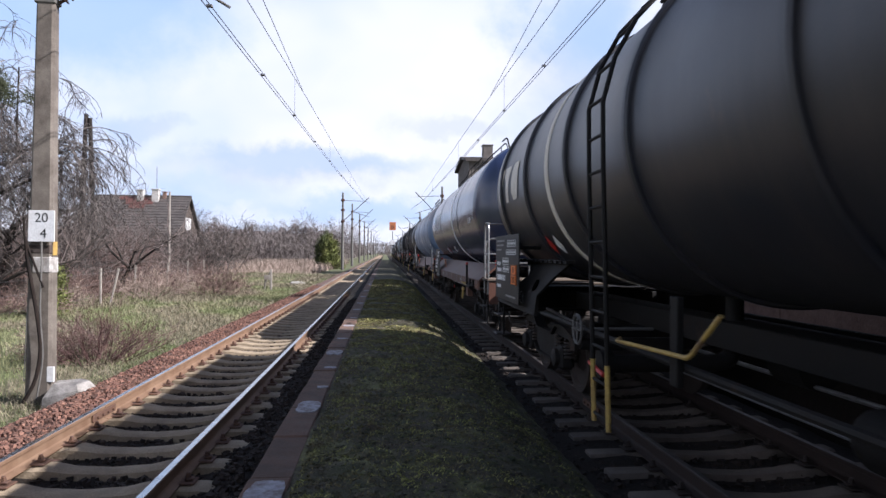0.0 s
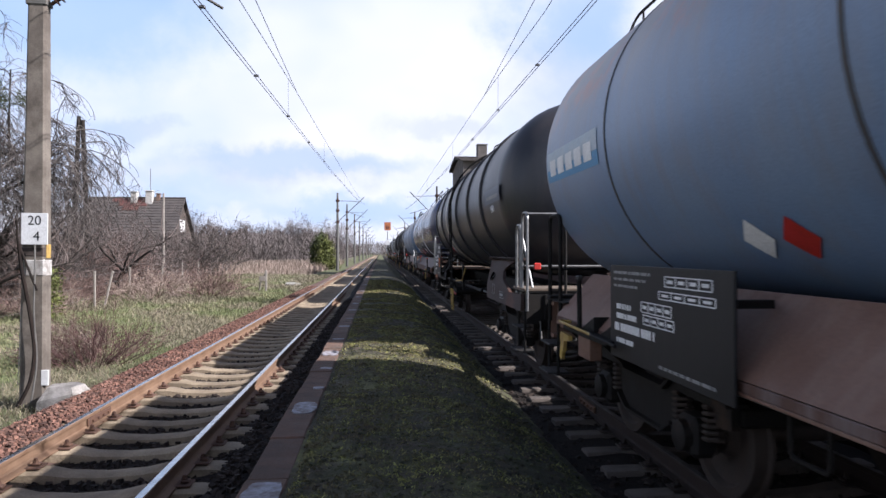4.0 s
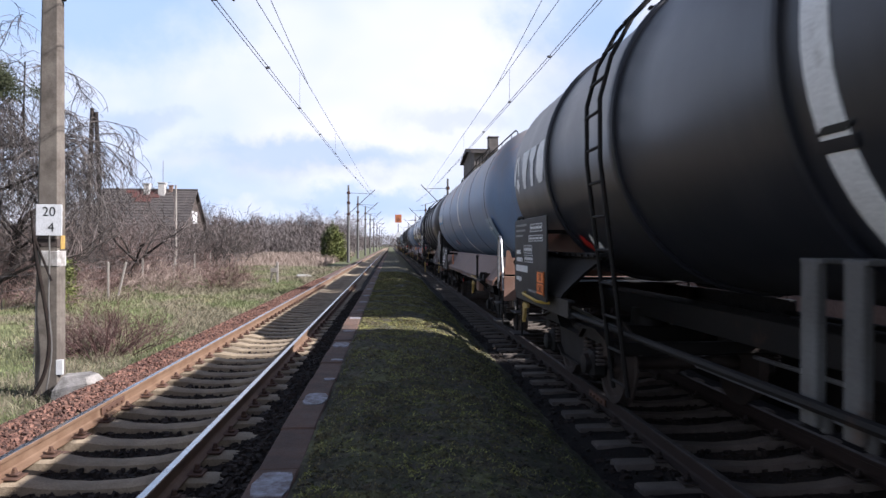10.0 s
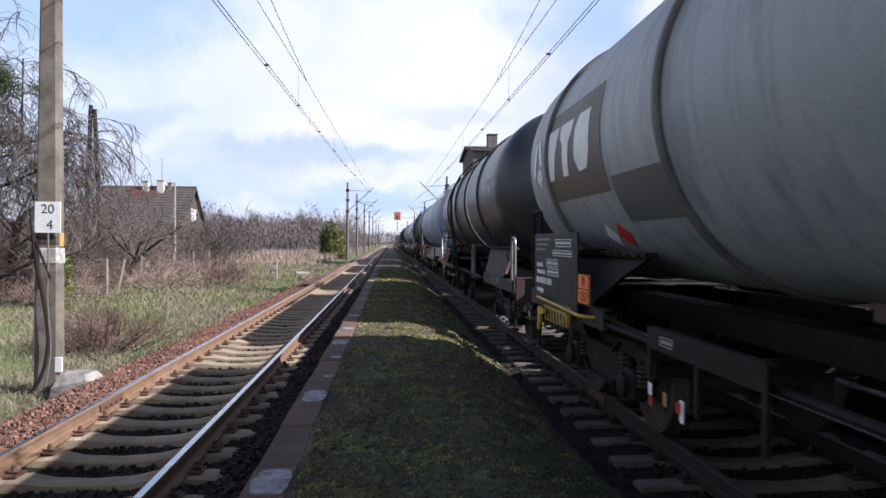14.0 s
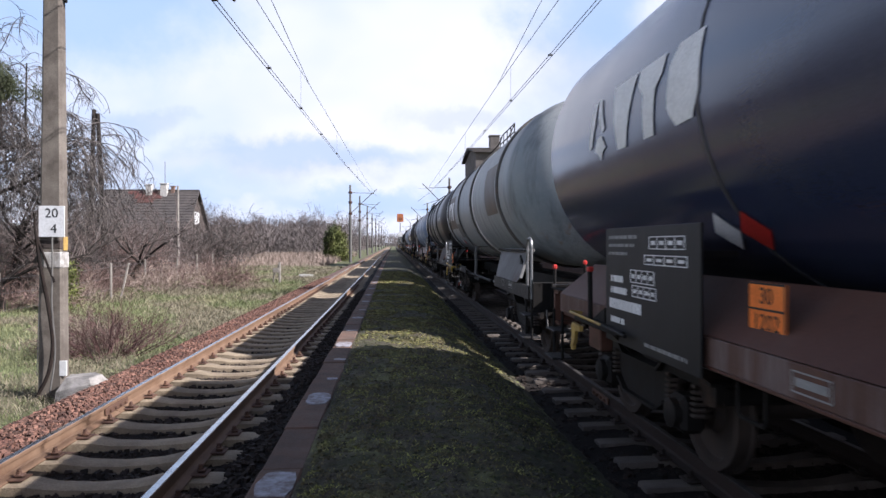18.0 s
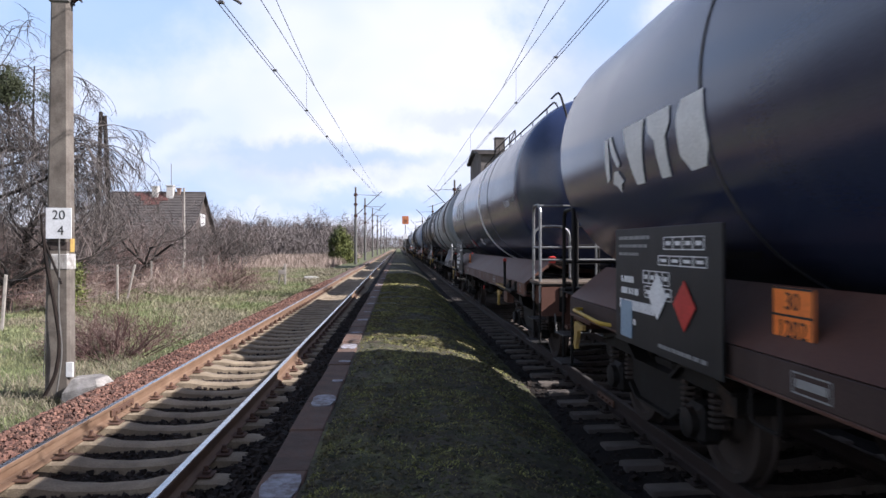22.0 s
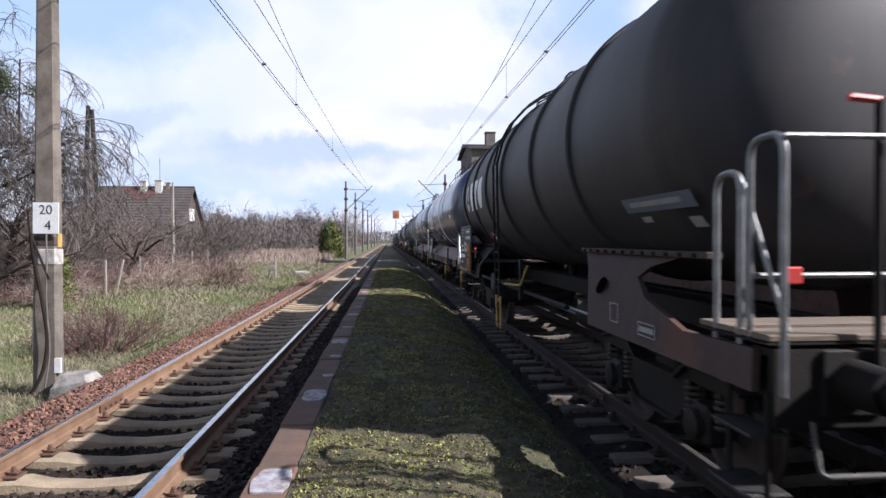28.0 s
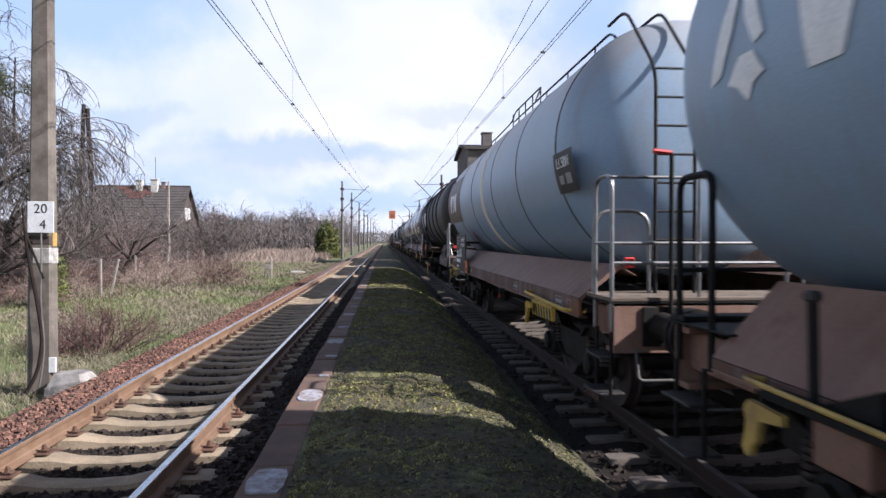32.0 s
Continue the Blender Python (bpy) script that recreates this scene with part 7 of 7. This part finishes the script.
def weeping_tree(x, y, scale, seed, label, shoots=15, twigs=9):
    """A thick crooked limb to the track's side, upright arching shoots, curtains of hanging twigs."""
    rng = random.Random(seed)
    t = thing("weeping_tree", label, "tree", pose(x, y, ground_height(x, y) - 0.06) @ Matrix.Diagonal((scale, scale, scale, 1)))
    limbs = [[(0.4, -0.2, 3.9), (1.2, -0.3, 4.75), (2.1, -0.5, 5.15), (3.0, -0.6, 5.15), (3.7, -0.5, 5.2), (4.2, -0.4, 5.3)],
             [(0.35, 0.0, 3.4), (0.9, 0.3, 5.0), (1.3, 0.4, 6.3), (1.6, 0.2, 7.4)],
             [(0.3, -0.1, 2.6), (1.5, -0.3, 3.5), (2.9, -0.5, 3.9), (4.0, -0.4, 4.5), (4.5, -0.3, 4.9)],
             [(0.4, -0.1, 3.6), (0.3, -1.5, 4.6), (0.9, -2.6, 5.0), (1.4, -3.2, 5.6)],
             [(0.4, 0.1, 3.6), (1.3, 1.3, 4.9), (2.6, 2.4, 5.3), (3.6, 2.7, 5.8)],
             [(0.2, 0.0, 3.3), (-1.0, 0.4, 4.6), (-2.0, 0.6, 5.6)],
             [(0.4, -0.2, 4.0), (1.7, -1.2, 5.6), (2.2, -1.3, 6.2)],
             [(2.6, -0.6, 5.15), (2.65, -0.7, 6.3), (2.5, -0.6, 7.5)],
             [(3.3, -0.55, 5.15), (3.25, -0.5, 6.2), (3.35, -0.6, 7.7)],
             [(3.95, -0.45, 5.25), (4.0, -0.5, 6.2), (3.9, -0.4, 7.3)]]
    part("trunk", tube([(0, 0, 0), (0.1, 0, 1.2), (0.22, -0.05, 2.5), (0.45, -0.2, 4.1)], 0.27, 10, 0.19), M["bark"], t, "thick dark crooked trunk")
    fine = []

    def arc(p, d, length, steps, fall, wob):
        p, d, pts = Vector(p), Vector(d).normalized(), [Vector(p)]
        for i in range(steps):
            d = (d + Vector((rng.gauss(0, wob), rng.gauss(0, wob), rng.gauss(0, wob * 0.5) - fall))).normalized()
            p = p + d * (length / steps)
            pts.append(p.copy())
        return pts

    def along(pts, f):
        i = min(len(pts) - 2, int(f * (len(pts) - 1)))
        return Vector(pts[i]).lerp(Vector(pts[i + 1]), f * (len(pts) - 1) - i), (Vector(pts[i + 1]) - Vector(pts[i])).normalized()
    for n, line in enumerate(limbs):
        part("limb", tube(bend(line, 0.5, 3), (0.15, 0.06, 0.08, 0.07, 0.06, 0.06, 0.05, 0.035, 0.035, 0.03)[n], 8, 0.022), M["bark"], t)
        for k in range(shoots if n < 7 else 5):
            q, way = along(line, rng.uniform(0.22, 1.0))
            a = rng.uniform(0, 2 * math.pi)
            s = arc(q, way * 0.5 + Vector((0.7 * math.cos(a), 0.7 * math.sin(a), rng.uniform(0.4, 1.5))), rng.uniform(1.4, 3.3) if n < 7 else rng.uniform(0.5, 1.1), 9, rng.uniform(0.20, 0.36), 0.16)
            fine.append(tube(s, 0.019, 4, 0.009))
            for j in range(twigs):
                q2, w2 = along(s, rng.uniform(0.2, 1.0))
                a = rng.uniform(0, 2 * math.pi)
                tw = arc(q2, w2 * 0.6 + Vector((0.7 * math.cos(a), 0.7 * math.sin(a), rng.uniform(-0.3, 0.5))), rng.uniform(0.5, 1.7), 6, 0.30, 0.22)
                fine.append(tube(tw, 0.010, 3, 0.006))
                for m in range(3):
                    q3, w3 = along(tw, rng.uniform(0.15, 0.95))
                    a = rng.uniform(0, 2 * math.pi)
                    fine.append(tube(arc(q3, w3 * 0.5 + Vector((math.cos(a), math.sin(a), -0.2)), rng.uniform(0.2, 0.6), 3, 0.3, 0.2), 0.007, 3, 0.005))
    part("crown", joined(*fine), M["twig_dark"], t, "curtains of drooping bare twigs", 0, False)
    return t


weeping_tree(-14.45, 21.5, 1.0, 31, "large bare weeping tree with hanging twigs", 19, 11)
weeping_tree(-14.6, 26.5, 0.70, 37, "bare weeping tree with a tangle of drooping twigs", 13, 8)
for k in range(7):
    shrub(-19.2 + 0.95 * k - 0.3 * (k % 2), 60.5 - 1.6 * (k % 3) - 0.8 * k, 3.5 - 0.2 * (k % 3), 3.4, 26, 300 + k, "tall bare brown bushes before the house", "twig" if k % 2 else "twig_dark", 2, 0.012, "bushes before the house")
bare_tree("fruit_tree", -12.5, 22.0, 3.9, 32, "small bare orchard tree with a crooked trunk", depth=3, radius=0.10, spread=0.65, trunk=0.3, kids=(4, 6), thin=0.006)
bare_tree("fruit_tree", -12.2, 25.5, 4.2, 33, "small bare orchard tree", depth=3, radius=0.10, spread=0.65, trunk=0.28, kids=(4, 6), thin=0.006)
bare_tree("fruit_tree", -13.0, 33.5, 4.4, 34, "bare orchard tree leaning over the scrub", depth=3, radius=0.11, spread=0.65, trunk=0.3, kids=(4, 6), thin=0.007, lean=(0.6, -0.3))
bare_tree("fruit_tree", -15.8, 41, 4.3, 35, "bare spreading orchard tree", depth=3, radius=0.12, spread=0.65, trunk=0.28, kids=(5, 6), thin=0.009)
bare_tree("fruit_tree", -16.8, 31, 4.5, 36, "bare spreading orchard tree", depth=3, radius=0.12, spread=0.62, trunk=0.28, kids=(5, 6), thin=0.008)
bare_tree("fruit_tree", -19.0, 27, 5.2, 38, "bare spreading orchard tree", depth=3, radius=0.13, spread=0.62, trunk=0.28, kids=(5, 6), thin=0.008)
bare_tree("hazel_tree", -19.6, 80, 4.7, 41, "rounded dense bare hazel beyond the garden", depth=3, radius=0.12, spread=0.7, trunk=0.14, kids=(6, 8), thin=0.013, limbs=12, droop=0.10)
bare_tree("hazel_tree", -23.5, 84, 5.0, 42, "rounded dense bare hazel beyond the garden", depth=3, radius=0.12, spread=0.6, trunk=0.14, kids=(6, 8), thin=0.017, limbs=10)
for k, (x, y, h) in enumerate(((-14.6, 128, 7.9), (-18.5, 134, 7.6), (-22.5, 126, 6.4), (-12.0, 146, 7.8), (-28.0, 138, 6.8), (-10.6, 165, 7.6))):
    bare_tree("roadside_tree", x, y, h, 50 + k, "tall bare tree standing over the far hedge", depth=3, radius=0.16, spread=0.6, trunk=0.28, twig="far_wood", kids=(6, 8), thin=0.019, limbs=8, droop=0.07)
leaf_clump("mistletoe", -10.75, 18.9, 5.68, (0.84, 0.84, 0.90), 9000, "mistletoe", "round green mistletoe ball hanging in the weeping tree", "mistletoe", 0.032, 3, True)
leaf_clump("evergreen_shrub", -10.6, 22.0, -0.38, (0.7, 0.7, 1.5), 2400, "evergreen", "small yellow-green evergreen shrub by the fence", "shrub", 0.05, 4)
leaf_clump("conifer", -6.9, 86, -0.4, (2.3, 2.0, 3.7), 8000, "evergreen", "dense yellow-green conifer beside the line", "conifer", 0.14, 5, True, 0.15)
# darker left side of the same conifer, built as a second clump
leaf_clump("conifer", -8.2, 87, -0.4, (1.5, 1.5, 4.0), 5000, "dark_evergreen", "dark green conifer beside the line", "conifer", 0.13, 15, True, 0.35)
leaf_clump("conifer", 15.5, 23.0, -0.45, (3.4, 3.4, 12.6), 12000, "dark_evergreen", "dark evergreen tree beyond the train", "conifer", 0.17, 6, True, 0.5)

# A-shaped wooden pole, thin pale pole
ap = thing("utility_pole", "old two-legged wooden utility pole", "utility pole", pose(-15.2, 35.0, ground_height(-15.2, 35.0) - 0.1))
part("leg", tube([(-0.45, 0, 0), (-0.09, 0, 9.2)], 0.14, 10, 0.10), M["bark"], ap)
part("leg", tube([(0.45, 0, 0), (0.09, 0, 9.0)], 0.14, 10, 0.10), M["bark"], ap)
part("cross_bolt", tube([(-0.2, 0, 6.6), (0.2, 0, 6.6)], 0.03), M["mast_grey"], ap)
solid("pale_pole", tube([(0, 0, -0.1), (0, 0, 6.0)], 0.085, 10, 0.06), M["fence"], "thin pale concrete pole among the scrub", "pole", at=pose(-14.3, 45.0, ground_height(-14.3, 45)))
wp = thing("marker_post", "small weathered whitish marker post in the grass", "marker post", pose(-6.45, 37.5, ground_height(-6.45, 37.5)))
part("post", box(0.08, 0, 0.6, 0.12, 0.10, 1.3, 0.02), M["fence"], wp)
part("brace", tube([(-0.30, 0, 0.0), (-0.22, 0, 0.55), (0.05, 0, 1.05)], 0.05, 6), M["plaster"], wp)
part("plate", box(-0.12, -0.06, 0.78, 0.34, 0.03, 0.26, 0.01), M["fence"], wp)
solid("well_cover", joined(lathe([(0, 0.55), (0.16, 0.56), (0.24, 0.48), (0.26, 0.2)], 16, 0, 0, "z")), M["tyre"], "pale concrete well lid lying in the grass", "well lid", at=pose(-5.75, 44.0, ground_height(-5.75, 44.0) - 0.03, 6, 4, 0))


# ---- houses ----
def gabled_house(name, x0, x1, y0, y1, eave, ridge, label, wall_key, gable_key, chimneys, windows, red=False):
    h = thing(name, label, "house", pose(0, 0, GROUND))
    e, r = eave - GROUND, ridge - GROUND
    ym = (y0 + y1) / 2
    part("wall", joined(box((x0 + x1) / 2, y0 + 0.15, e / 2, x1 - x0, 0.3, e), box((x0 + x1) / 2, y1 - 0.15, e / 2, x1 - x0, 0.3, e), box(x0 + 0.15, ym, e / 2, 0.3, y1 - y0 - 0.62, e), box(x1 - 0.15, ym, e / 2, 0.3, y1 - y0 - 0.62, e)), M[wall_key], h)
    for x in (x0 + 0.12, x1 - 0.12):
        part("gable", prism([(y0 + 0.1, e + 0.01), (y1 - 0.1, e + 0.01), (ym, r - 0.12)], "x", x - 0.12, x + 0.12), M[gable_key], h, "dark boarded gable")
    for s, ya in ((1, y0), (-1, y1)):
        dy, dz = ym - ya, r - e
        n = Vector((0, -dz * s, abs(dy))).normalized() * 0.14
        o = 0.35
        a, b = (ya - o * s, e - o * dz / abs(dy)), (ym, r)
        slope = part("roof_slope", prism([a, b, (b[0], b[1] + 0.16), (a[0], a[1] + 0.16)], "x", x0 - 0.35, x1 + 0.35), M["roof"], h, "dark weathered tile roof")
        rows = 16
        for k in range(rows):
            f0, f1 = k / rows, (k + 1) / rows
            p0 = (a[0] + (b[0] - a[0]) * f0, a[1] + (b[1] - a[1]) * f0 + 0.165)
            p1 = (a[0] + (b[0] - a[0]) * f1, a[1] + (b[1] - a[1]) * f1 + 0.165)
            part("tile_course", prism([p0, p1, (p1[0], p1[1] + 0.02), (p0[0], p0[1] + 0.07)], "x", x0 - 0.36, x1 + 0.36), M["roof"], slope)
    part("ridge", tube([(x0 - 0.35, ym, r + 0.17), (x1 + 0.35, ym, r + 0.17)], 0.12, 8), M["roof"], h)
    if red:
        xm, k = x0 * 0.55 + x1 * 0.45, (r - e) / (ym - y0)
        for q0, q1, lo, hi in ((0.0, 0.45, -1.9, 1.9), (0.45, 0.9, -1.2, 1.6), (0.9, 1.35, -0.7, 0.9)):
            part("red_tiles", prism([(ym - q0, r - q0 * k + 0.24), (ym - q1, r - q1 * k + 0.24), (ym - q1, r - q1 * k + 0.29), (ym - q0, r - q0 * k + 0.25)], "x", xm + lo, xm + hi), M["roof_red"], h, "patch of red replacement tiles")
    for cx, cy, w, top, key in chimneys:
        c = part("chimney", box(cx, cy, (top - GROUND + r - 1.5) / 2, w, w, top - GROUND - r + 1.5, 0.02), M[key], h)
        part("chimney_cap", box(cx, cy, top - GROUND + 0.05, w + 0.14, w + 0.14, 0.10, 0.02), M[key], c)
    for wx, wy, wz, ww, wh, axis in windows:
        wn = part("window", box(wx, wy, wz - GROUND, 0.06 if axis == "x" else ww, ww if axis == "x" else 0.06, wh, 0.01), M["white_frame"], h, "white framed window")
        d = 0.034
        for k in (-1, 1):
            o = k * ww * 0.24
            part("pane", box(wx + (d if axis == "x" else o), wy + (o if axis == "x" else -d), wz - GROUND, 0.006 if axis == "x" else ww * 0.4, ww * 0.4 if axis == "x" else 0.006, wh * 0.84), M["glass"] if axis != "x" else M["white_frame"], wn)
    return h


hs = gabled_house("house", -29.2, -20.4, 66.0, 74.0, 3.0, 7.25, "old house with a steep dark tiled roof behind bare trees", "plaster", "dark_plank", ((-25.0, 69.7, 0.60, 7.95, "chimney_white"), (-23.5, 69.7, 0.66, 8.05, "chimney_white"), (-22.7, 69.9, 0.35, 7.8, "brick")),
                  ((-20.36, 69.5, 4.55, 0.7, 1.25, "x"), (-20.36, 70.5, 4.55, 0.7, 1.25, "x"), (-24.5, 65.98, 1.6, 1.2, 1.2, "y"), (-27.2, 65.98, 1.6, 1.2, 1.2, "y")), True)
part("antenna", tube([(-23.4, 69.6, 7.6), (-23.4, 69.6, 10.8)], 0.03, 6), M["mast_grey"], hs)
gabled_house("station_house", 7.75, 17.5, 61.0, 70.0, 10.45, 11.2, "tall old station house with sooty plastered walls and a low roof", "dark_plaster", "dark_plaster", ((10.1, 64.9, 0.95, 12.5, "dark_plaster"),), ((9.5, 60.98, 3.2, 1.3, 1.7, "y"), (13.5, 60.98, 3.2, 1.3, 1.7, "y")))

# ---- overhead line ----
WIRES = {
    "contact_wire": ([(-2.62, -30, 5.2), (-2.5, 9.1, 5.25), (-2.42, 34, 5.9), (-2.2, 66, 7.0), (-1.8, 80, 7.6)], [(3.42, -30, 5.65), (3.3, 10.3, 5.72), (3.2, 32, 5.85), (3.1, 53, 6.1), (2.8, 73, 6.6)]),
    "carrier_wire": ([(-2.55, -30, 8.4), (-2.5, 11.9, 6.32), (-2.45, 19.7, 6.54), (-2.3, 44, 6.95), (-2.1, 67.7, 7.35), (-1.8, 80, 8.3)], [(3.35, -30, 8.6), (3.3, 12.9, 6.67), (3.28, 20.6, 6.79), (3.2, 59.9, 6.9), (2.8, 73, 8.0)]),
}


def overhead():
    for side, k in ((0, "free"), (1, "occupied")):
        line = thing("overhead_line", "thin dark overhead line above the %s track" % k, "overhead line", group="overhead lines")
        c, m = WIRES["contact_wire"][side], WIRES["carrier_wire"][side]
        for d in (-0.035, 0.035):
            part("contact_wire", tube([(x + d, y, z) for x, y, z in c], 0.0075, 5), M["wire"], line)
        part("carrier_wire", tube(m, 0.008, 5), M["wire"], line)
        s = 1 if side else -1
        up = 7.26 if side else 6.9
        part("carrier_wire", tube([(s * 2.5 if side == 0 else 3.35, -30, up + 1.6), (-2.5 if side == 0 else 3.3, 13.6, up), m[2]], 0.008, 5), M["wire"], line)
        ys = [c[i][1] for i in range(len(c))]
        for y in (6.5, 9.5, 13.5, 18.0, 23, 29, 36, 44, 53, 63):
            cx, cz = np.interp(y, ys, [p[0] for p in c]), np.interp(y, ys, [p[2] for p in c])
            mz = np.interp(y, [p[1] for p in m], [p[2] for p in m])
            part("wire_clamp", box(cx, y, cz + 0.02, 0.09, 0.05, 0.045, 0.01), M["wire"], line)
            if y in (6.5, 18.0, 29, 44):
                part("dropper", tube([(cx, y, cz), (cx, y, mz)], 0.004, 4), M["wire"], line)


overhead()


def far_mast(x, y, top, side, reach):
    m = thing("catenary_mast", "slim grey catenary mast beside the line", "catenary mast", pose(x, y, -0.45), group="catenary masts")
    part("pole", tube([(0, 0, 0), (0, 0, top + 0.45)], 0.20, 8, 0.11), M["mast_grey"], m)
    part("cantilever", joined(tube([(0, 0, 6.0), (side * reach, 0, 9.0 if reach > 2 else 8.0)], 0.05, 6), tube([(0, 0, 8.6), (side * reach * 0.9, 0, 8.5)], 0.03, 6), tube([(side * reach * 0.4, 0, 7.2), (side * reach, 0, 6.6)], 0.03, 6)), M["mast_grey"], m)
    for z in (6.0, 7.4, 8.6):
        part("insulator", lathe([(z - 0.2, 0.10), (z - 0.1, 0.24), (z + 0.1, 0.24), (z + 0.2, 0.10)], 8, 0, 0, "z"), M["porcelain"], m)
    return m


for y, top in ((81, 9.1), (104, 9.4), (134, 9.6), (165, 9.5), (200, 9.5), (245, 9.5), (300, 9.5), (360, 9.5)):
    far_mast(-5.2, y, top, 1, 3.2)
for y, top in ((73, 9.2), (120, 9.3), (170, 9.4), (240, 9.4), (320, 9.4)):
    far_mast(6.3, y, top, -1, 3.0)

sg = thing("signal_board", "orange track board on a slim post", "signal board", pose(1.30, 118, 0.0))
part("post", tube([(0, 0, -0.4), (0, 0, 5.6)], 0.07, 8), M["mast_grey"], sg)
part("board", box(0, -0.1, 6.5, 1.15, 0.06, 1.45, 0.02), M["signal_orange"], sg, "orange rectangular board")
part("lower_plate", box(0, -0.1, 3.6, 0.75, 0.05, 0.9, 0.02), M["sign_white"], sg, "white lower plate")
for k in range(3):
    part("marking", box(-0.2 + 0.2 * k, -0.135, 6.3, 0.10, 0.01, 0.7 - 0.15 * k), M["roof_red"], sg)


# ---- far woods, reeds and grass ----
def far_wood():
    g = np.random.default_rng(77)
    P, H = [], []
    for k in range(400):
        y = g.uniform(105, 330)
        x = -g.uniform(0.055, 0.62) * y - 5
        h = g.uniform(4.4, 7.4) * (1 + (y - 100) / 420)
        if x > -11 - (y - 100) * 0.02:
            continue
        n = 420
        a, r = g.uniform(0, 2 * np.pi, n), np.sqrt(g.random(n))
        zz = g.random(n) ** 0.8
        w = h * 0.36 * np.sqrt(np.clip(1 - (zz * 1.9 - 0.95) ** 2, 0.05, 1))
        P.append(np.stack([x + r * np.cos(a) * w, y + r * np.sin(a) * w, GROUND + zz * h * 0.88], 1))
        H.append(np.full(n, h * 0.10))
    for k in range(150):                   # bushes and trees close along the line
        y = g.uniform(120, 420)
        x = -8.5 - 0.012 * y - 14 * g.random() ** 1.5
        h = g.uniform(3.0, 6.5)
        n = 110
        a, r, zz = g.uniform(0, 2 * np.pi, n), np.sqrt(g.random(n)), g.random(n)
        P.append(np.stack([x + r * np.cos(a) * h * 0.36, y + r * np.sin(a) * h * 0.36, GROUND + zz * h * 0.85], 1))
        H.append(np.full(n, h * 0.17))
    for k in range(150):                   # the line bends into woods at its end
        y = g.uniform(424, 520)
        x = g.uniform(-95, 95)
        h = g.uniform(7, 11)
        n = 130
        a, r, zz = g.uniform(0, 2 * np.pi, n), np.sqrt(g.random(n)), g.random(n)
        P.append(np.stack([x + r * np.cos(a) * h * 0.4, y + r * np.sin(a) * h * 0.4, GROUND + zz * h * 0.85], 1))
        H.append(np.full(n, h * 0.16))
    for k in range(140):
        y = g.uniform(150, 420)
        x = g.uniform(9, 60) + 0.02 * y
        h = g.uniform(6, 9)
        n = 120
        a, r, zz = g.uniform(0, 2 * np.pi, n), np.sqrt(g.random(n)), g.random(n)
        P.append(np.stack([x + r * np.cos(a) * h * 0.3, y + r * np.sin(a) * h * 0.3, GROUND + zz * h * 0.85], 1))
        H.append(np.full(n, h * 0.15))
    P = np.concatenate(P)
    blades("far_wood", P, np.concatenate(H), 0.010 + 0.00030 * P[:, 1], 1.2, M["far_wood"], "distant bare brown woods along the horizon", "woods", 8)


def grasses():
    g = np.random.default_rng(5)

    def spots(n, x0, x1, y0, y1, p):
        y = y0 + (y1 - y0) * g.random(n) ** p
        x = x0 + (x1 - x0) * g.random(n)
        return x, y
    x, y = spots(170000, -4.15, -13.5, 5.5, 62, 1.5)
    dry = np.array([noise.noise((a * 0.45, b * 0.25, 2)) + 0.35 * noise.noise((a * 1.7, b * 1.3, 4)) for a, b in zip(x, y)])
    dry -= 0.45 * np.clip((-x - 6.2) / 1.5, 0, 1) * np.clip((19 - y) / 4, 0, 1)     # mown lawn
    z = np.array([ground_height(a, b) - 0.01 for a, b in zip(x, y)])
    P = np.stack([x, y, z], 1)
    green = dry + 0.12 * g.normal(size=len(x)) < 0.11
    blades("verge_grass", P[green], 0.07 + 0.002 * y[green], 0.003 + 0.0003 * y[green], 1.0, M["grass_blade"], "green spring grass on the verge", "grass", 12)
    blades("dry_grass", P[~green], 0.10 + 0.003 * y[~green], 0.003 + 0.0003 * y[~green], 1.3, M["dry_blade"], "matted straw-coloured winter grass on the verge", "grass", 13)
    x, y = spots(30000, -6.5, -38, 56, 130, 1.3)
    keep = x < -6.4 - (y - 40) * 0.006
    z = np.array([ground_height(a, b) - 0.02 for a, b in zip(x[keep], y[keep])])
    tall = np.clip((y[keep] - 54) / 22, 0.2, 1)
    blades("reeds", np.stack([x[keep], y[keep], z], 1), 0.95 * tall, 0.022, 0.4, M["twig_pale"], "pale reddish reeds in the meadow", "reeds", 14)
    x, y = spots(22000, -11, -32, 12, 60, 1.2)
    z = np.array([ground_height(a, b) - 0.02 for a, b in zip(x, y)])
    blades("garden_grass", np.stack([x, y, z], 1), 0.16, 0.016, 0.7, M["grass_blade"], "green garden grass behind the fence", "grass", 15)


far_wood()
grasses()


def motions():
    """The train rolls away along its track; its nearer wheelsets turn."""
    for wg, y in train:
        walk(wg, [(t, pose(RIGHT, y + gone(t), 0)) for t in range(0, 33)])
    steps = [i * 0.12 for i in range(266)] + [32.0]
    for ws in wheelsets:
        base = ws.matrix_basis.translation.copy()
        walk(ws, [(t, Matrix.Translation(base) @ Matrix.Rotation(-gone(t) / 0.46, 4, "X")) for t in steps])


motions()
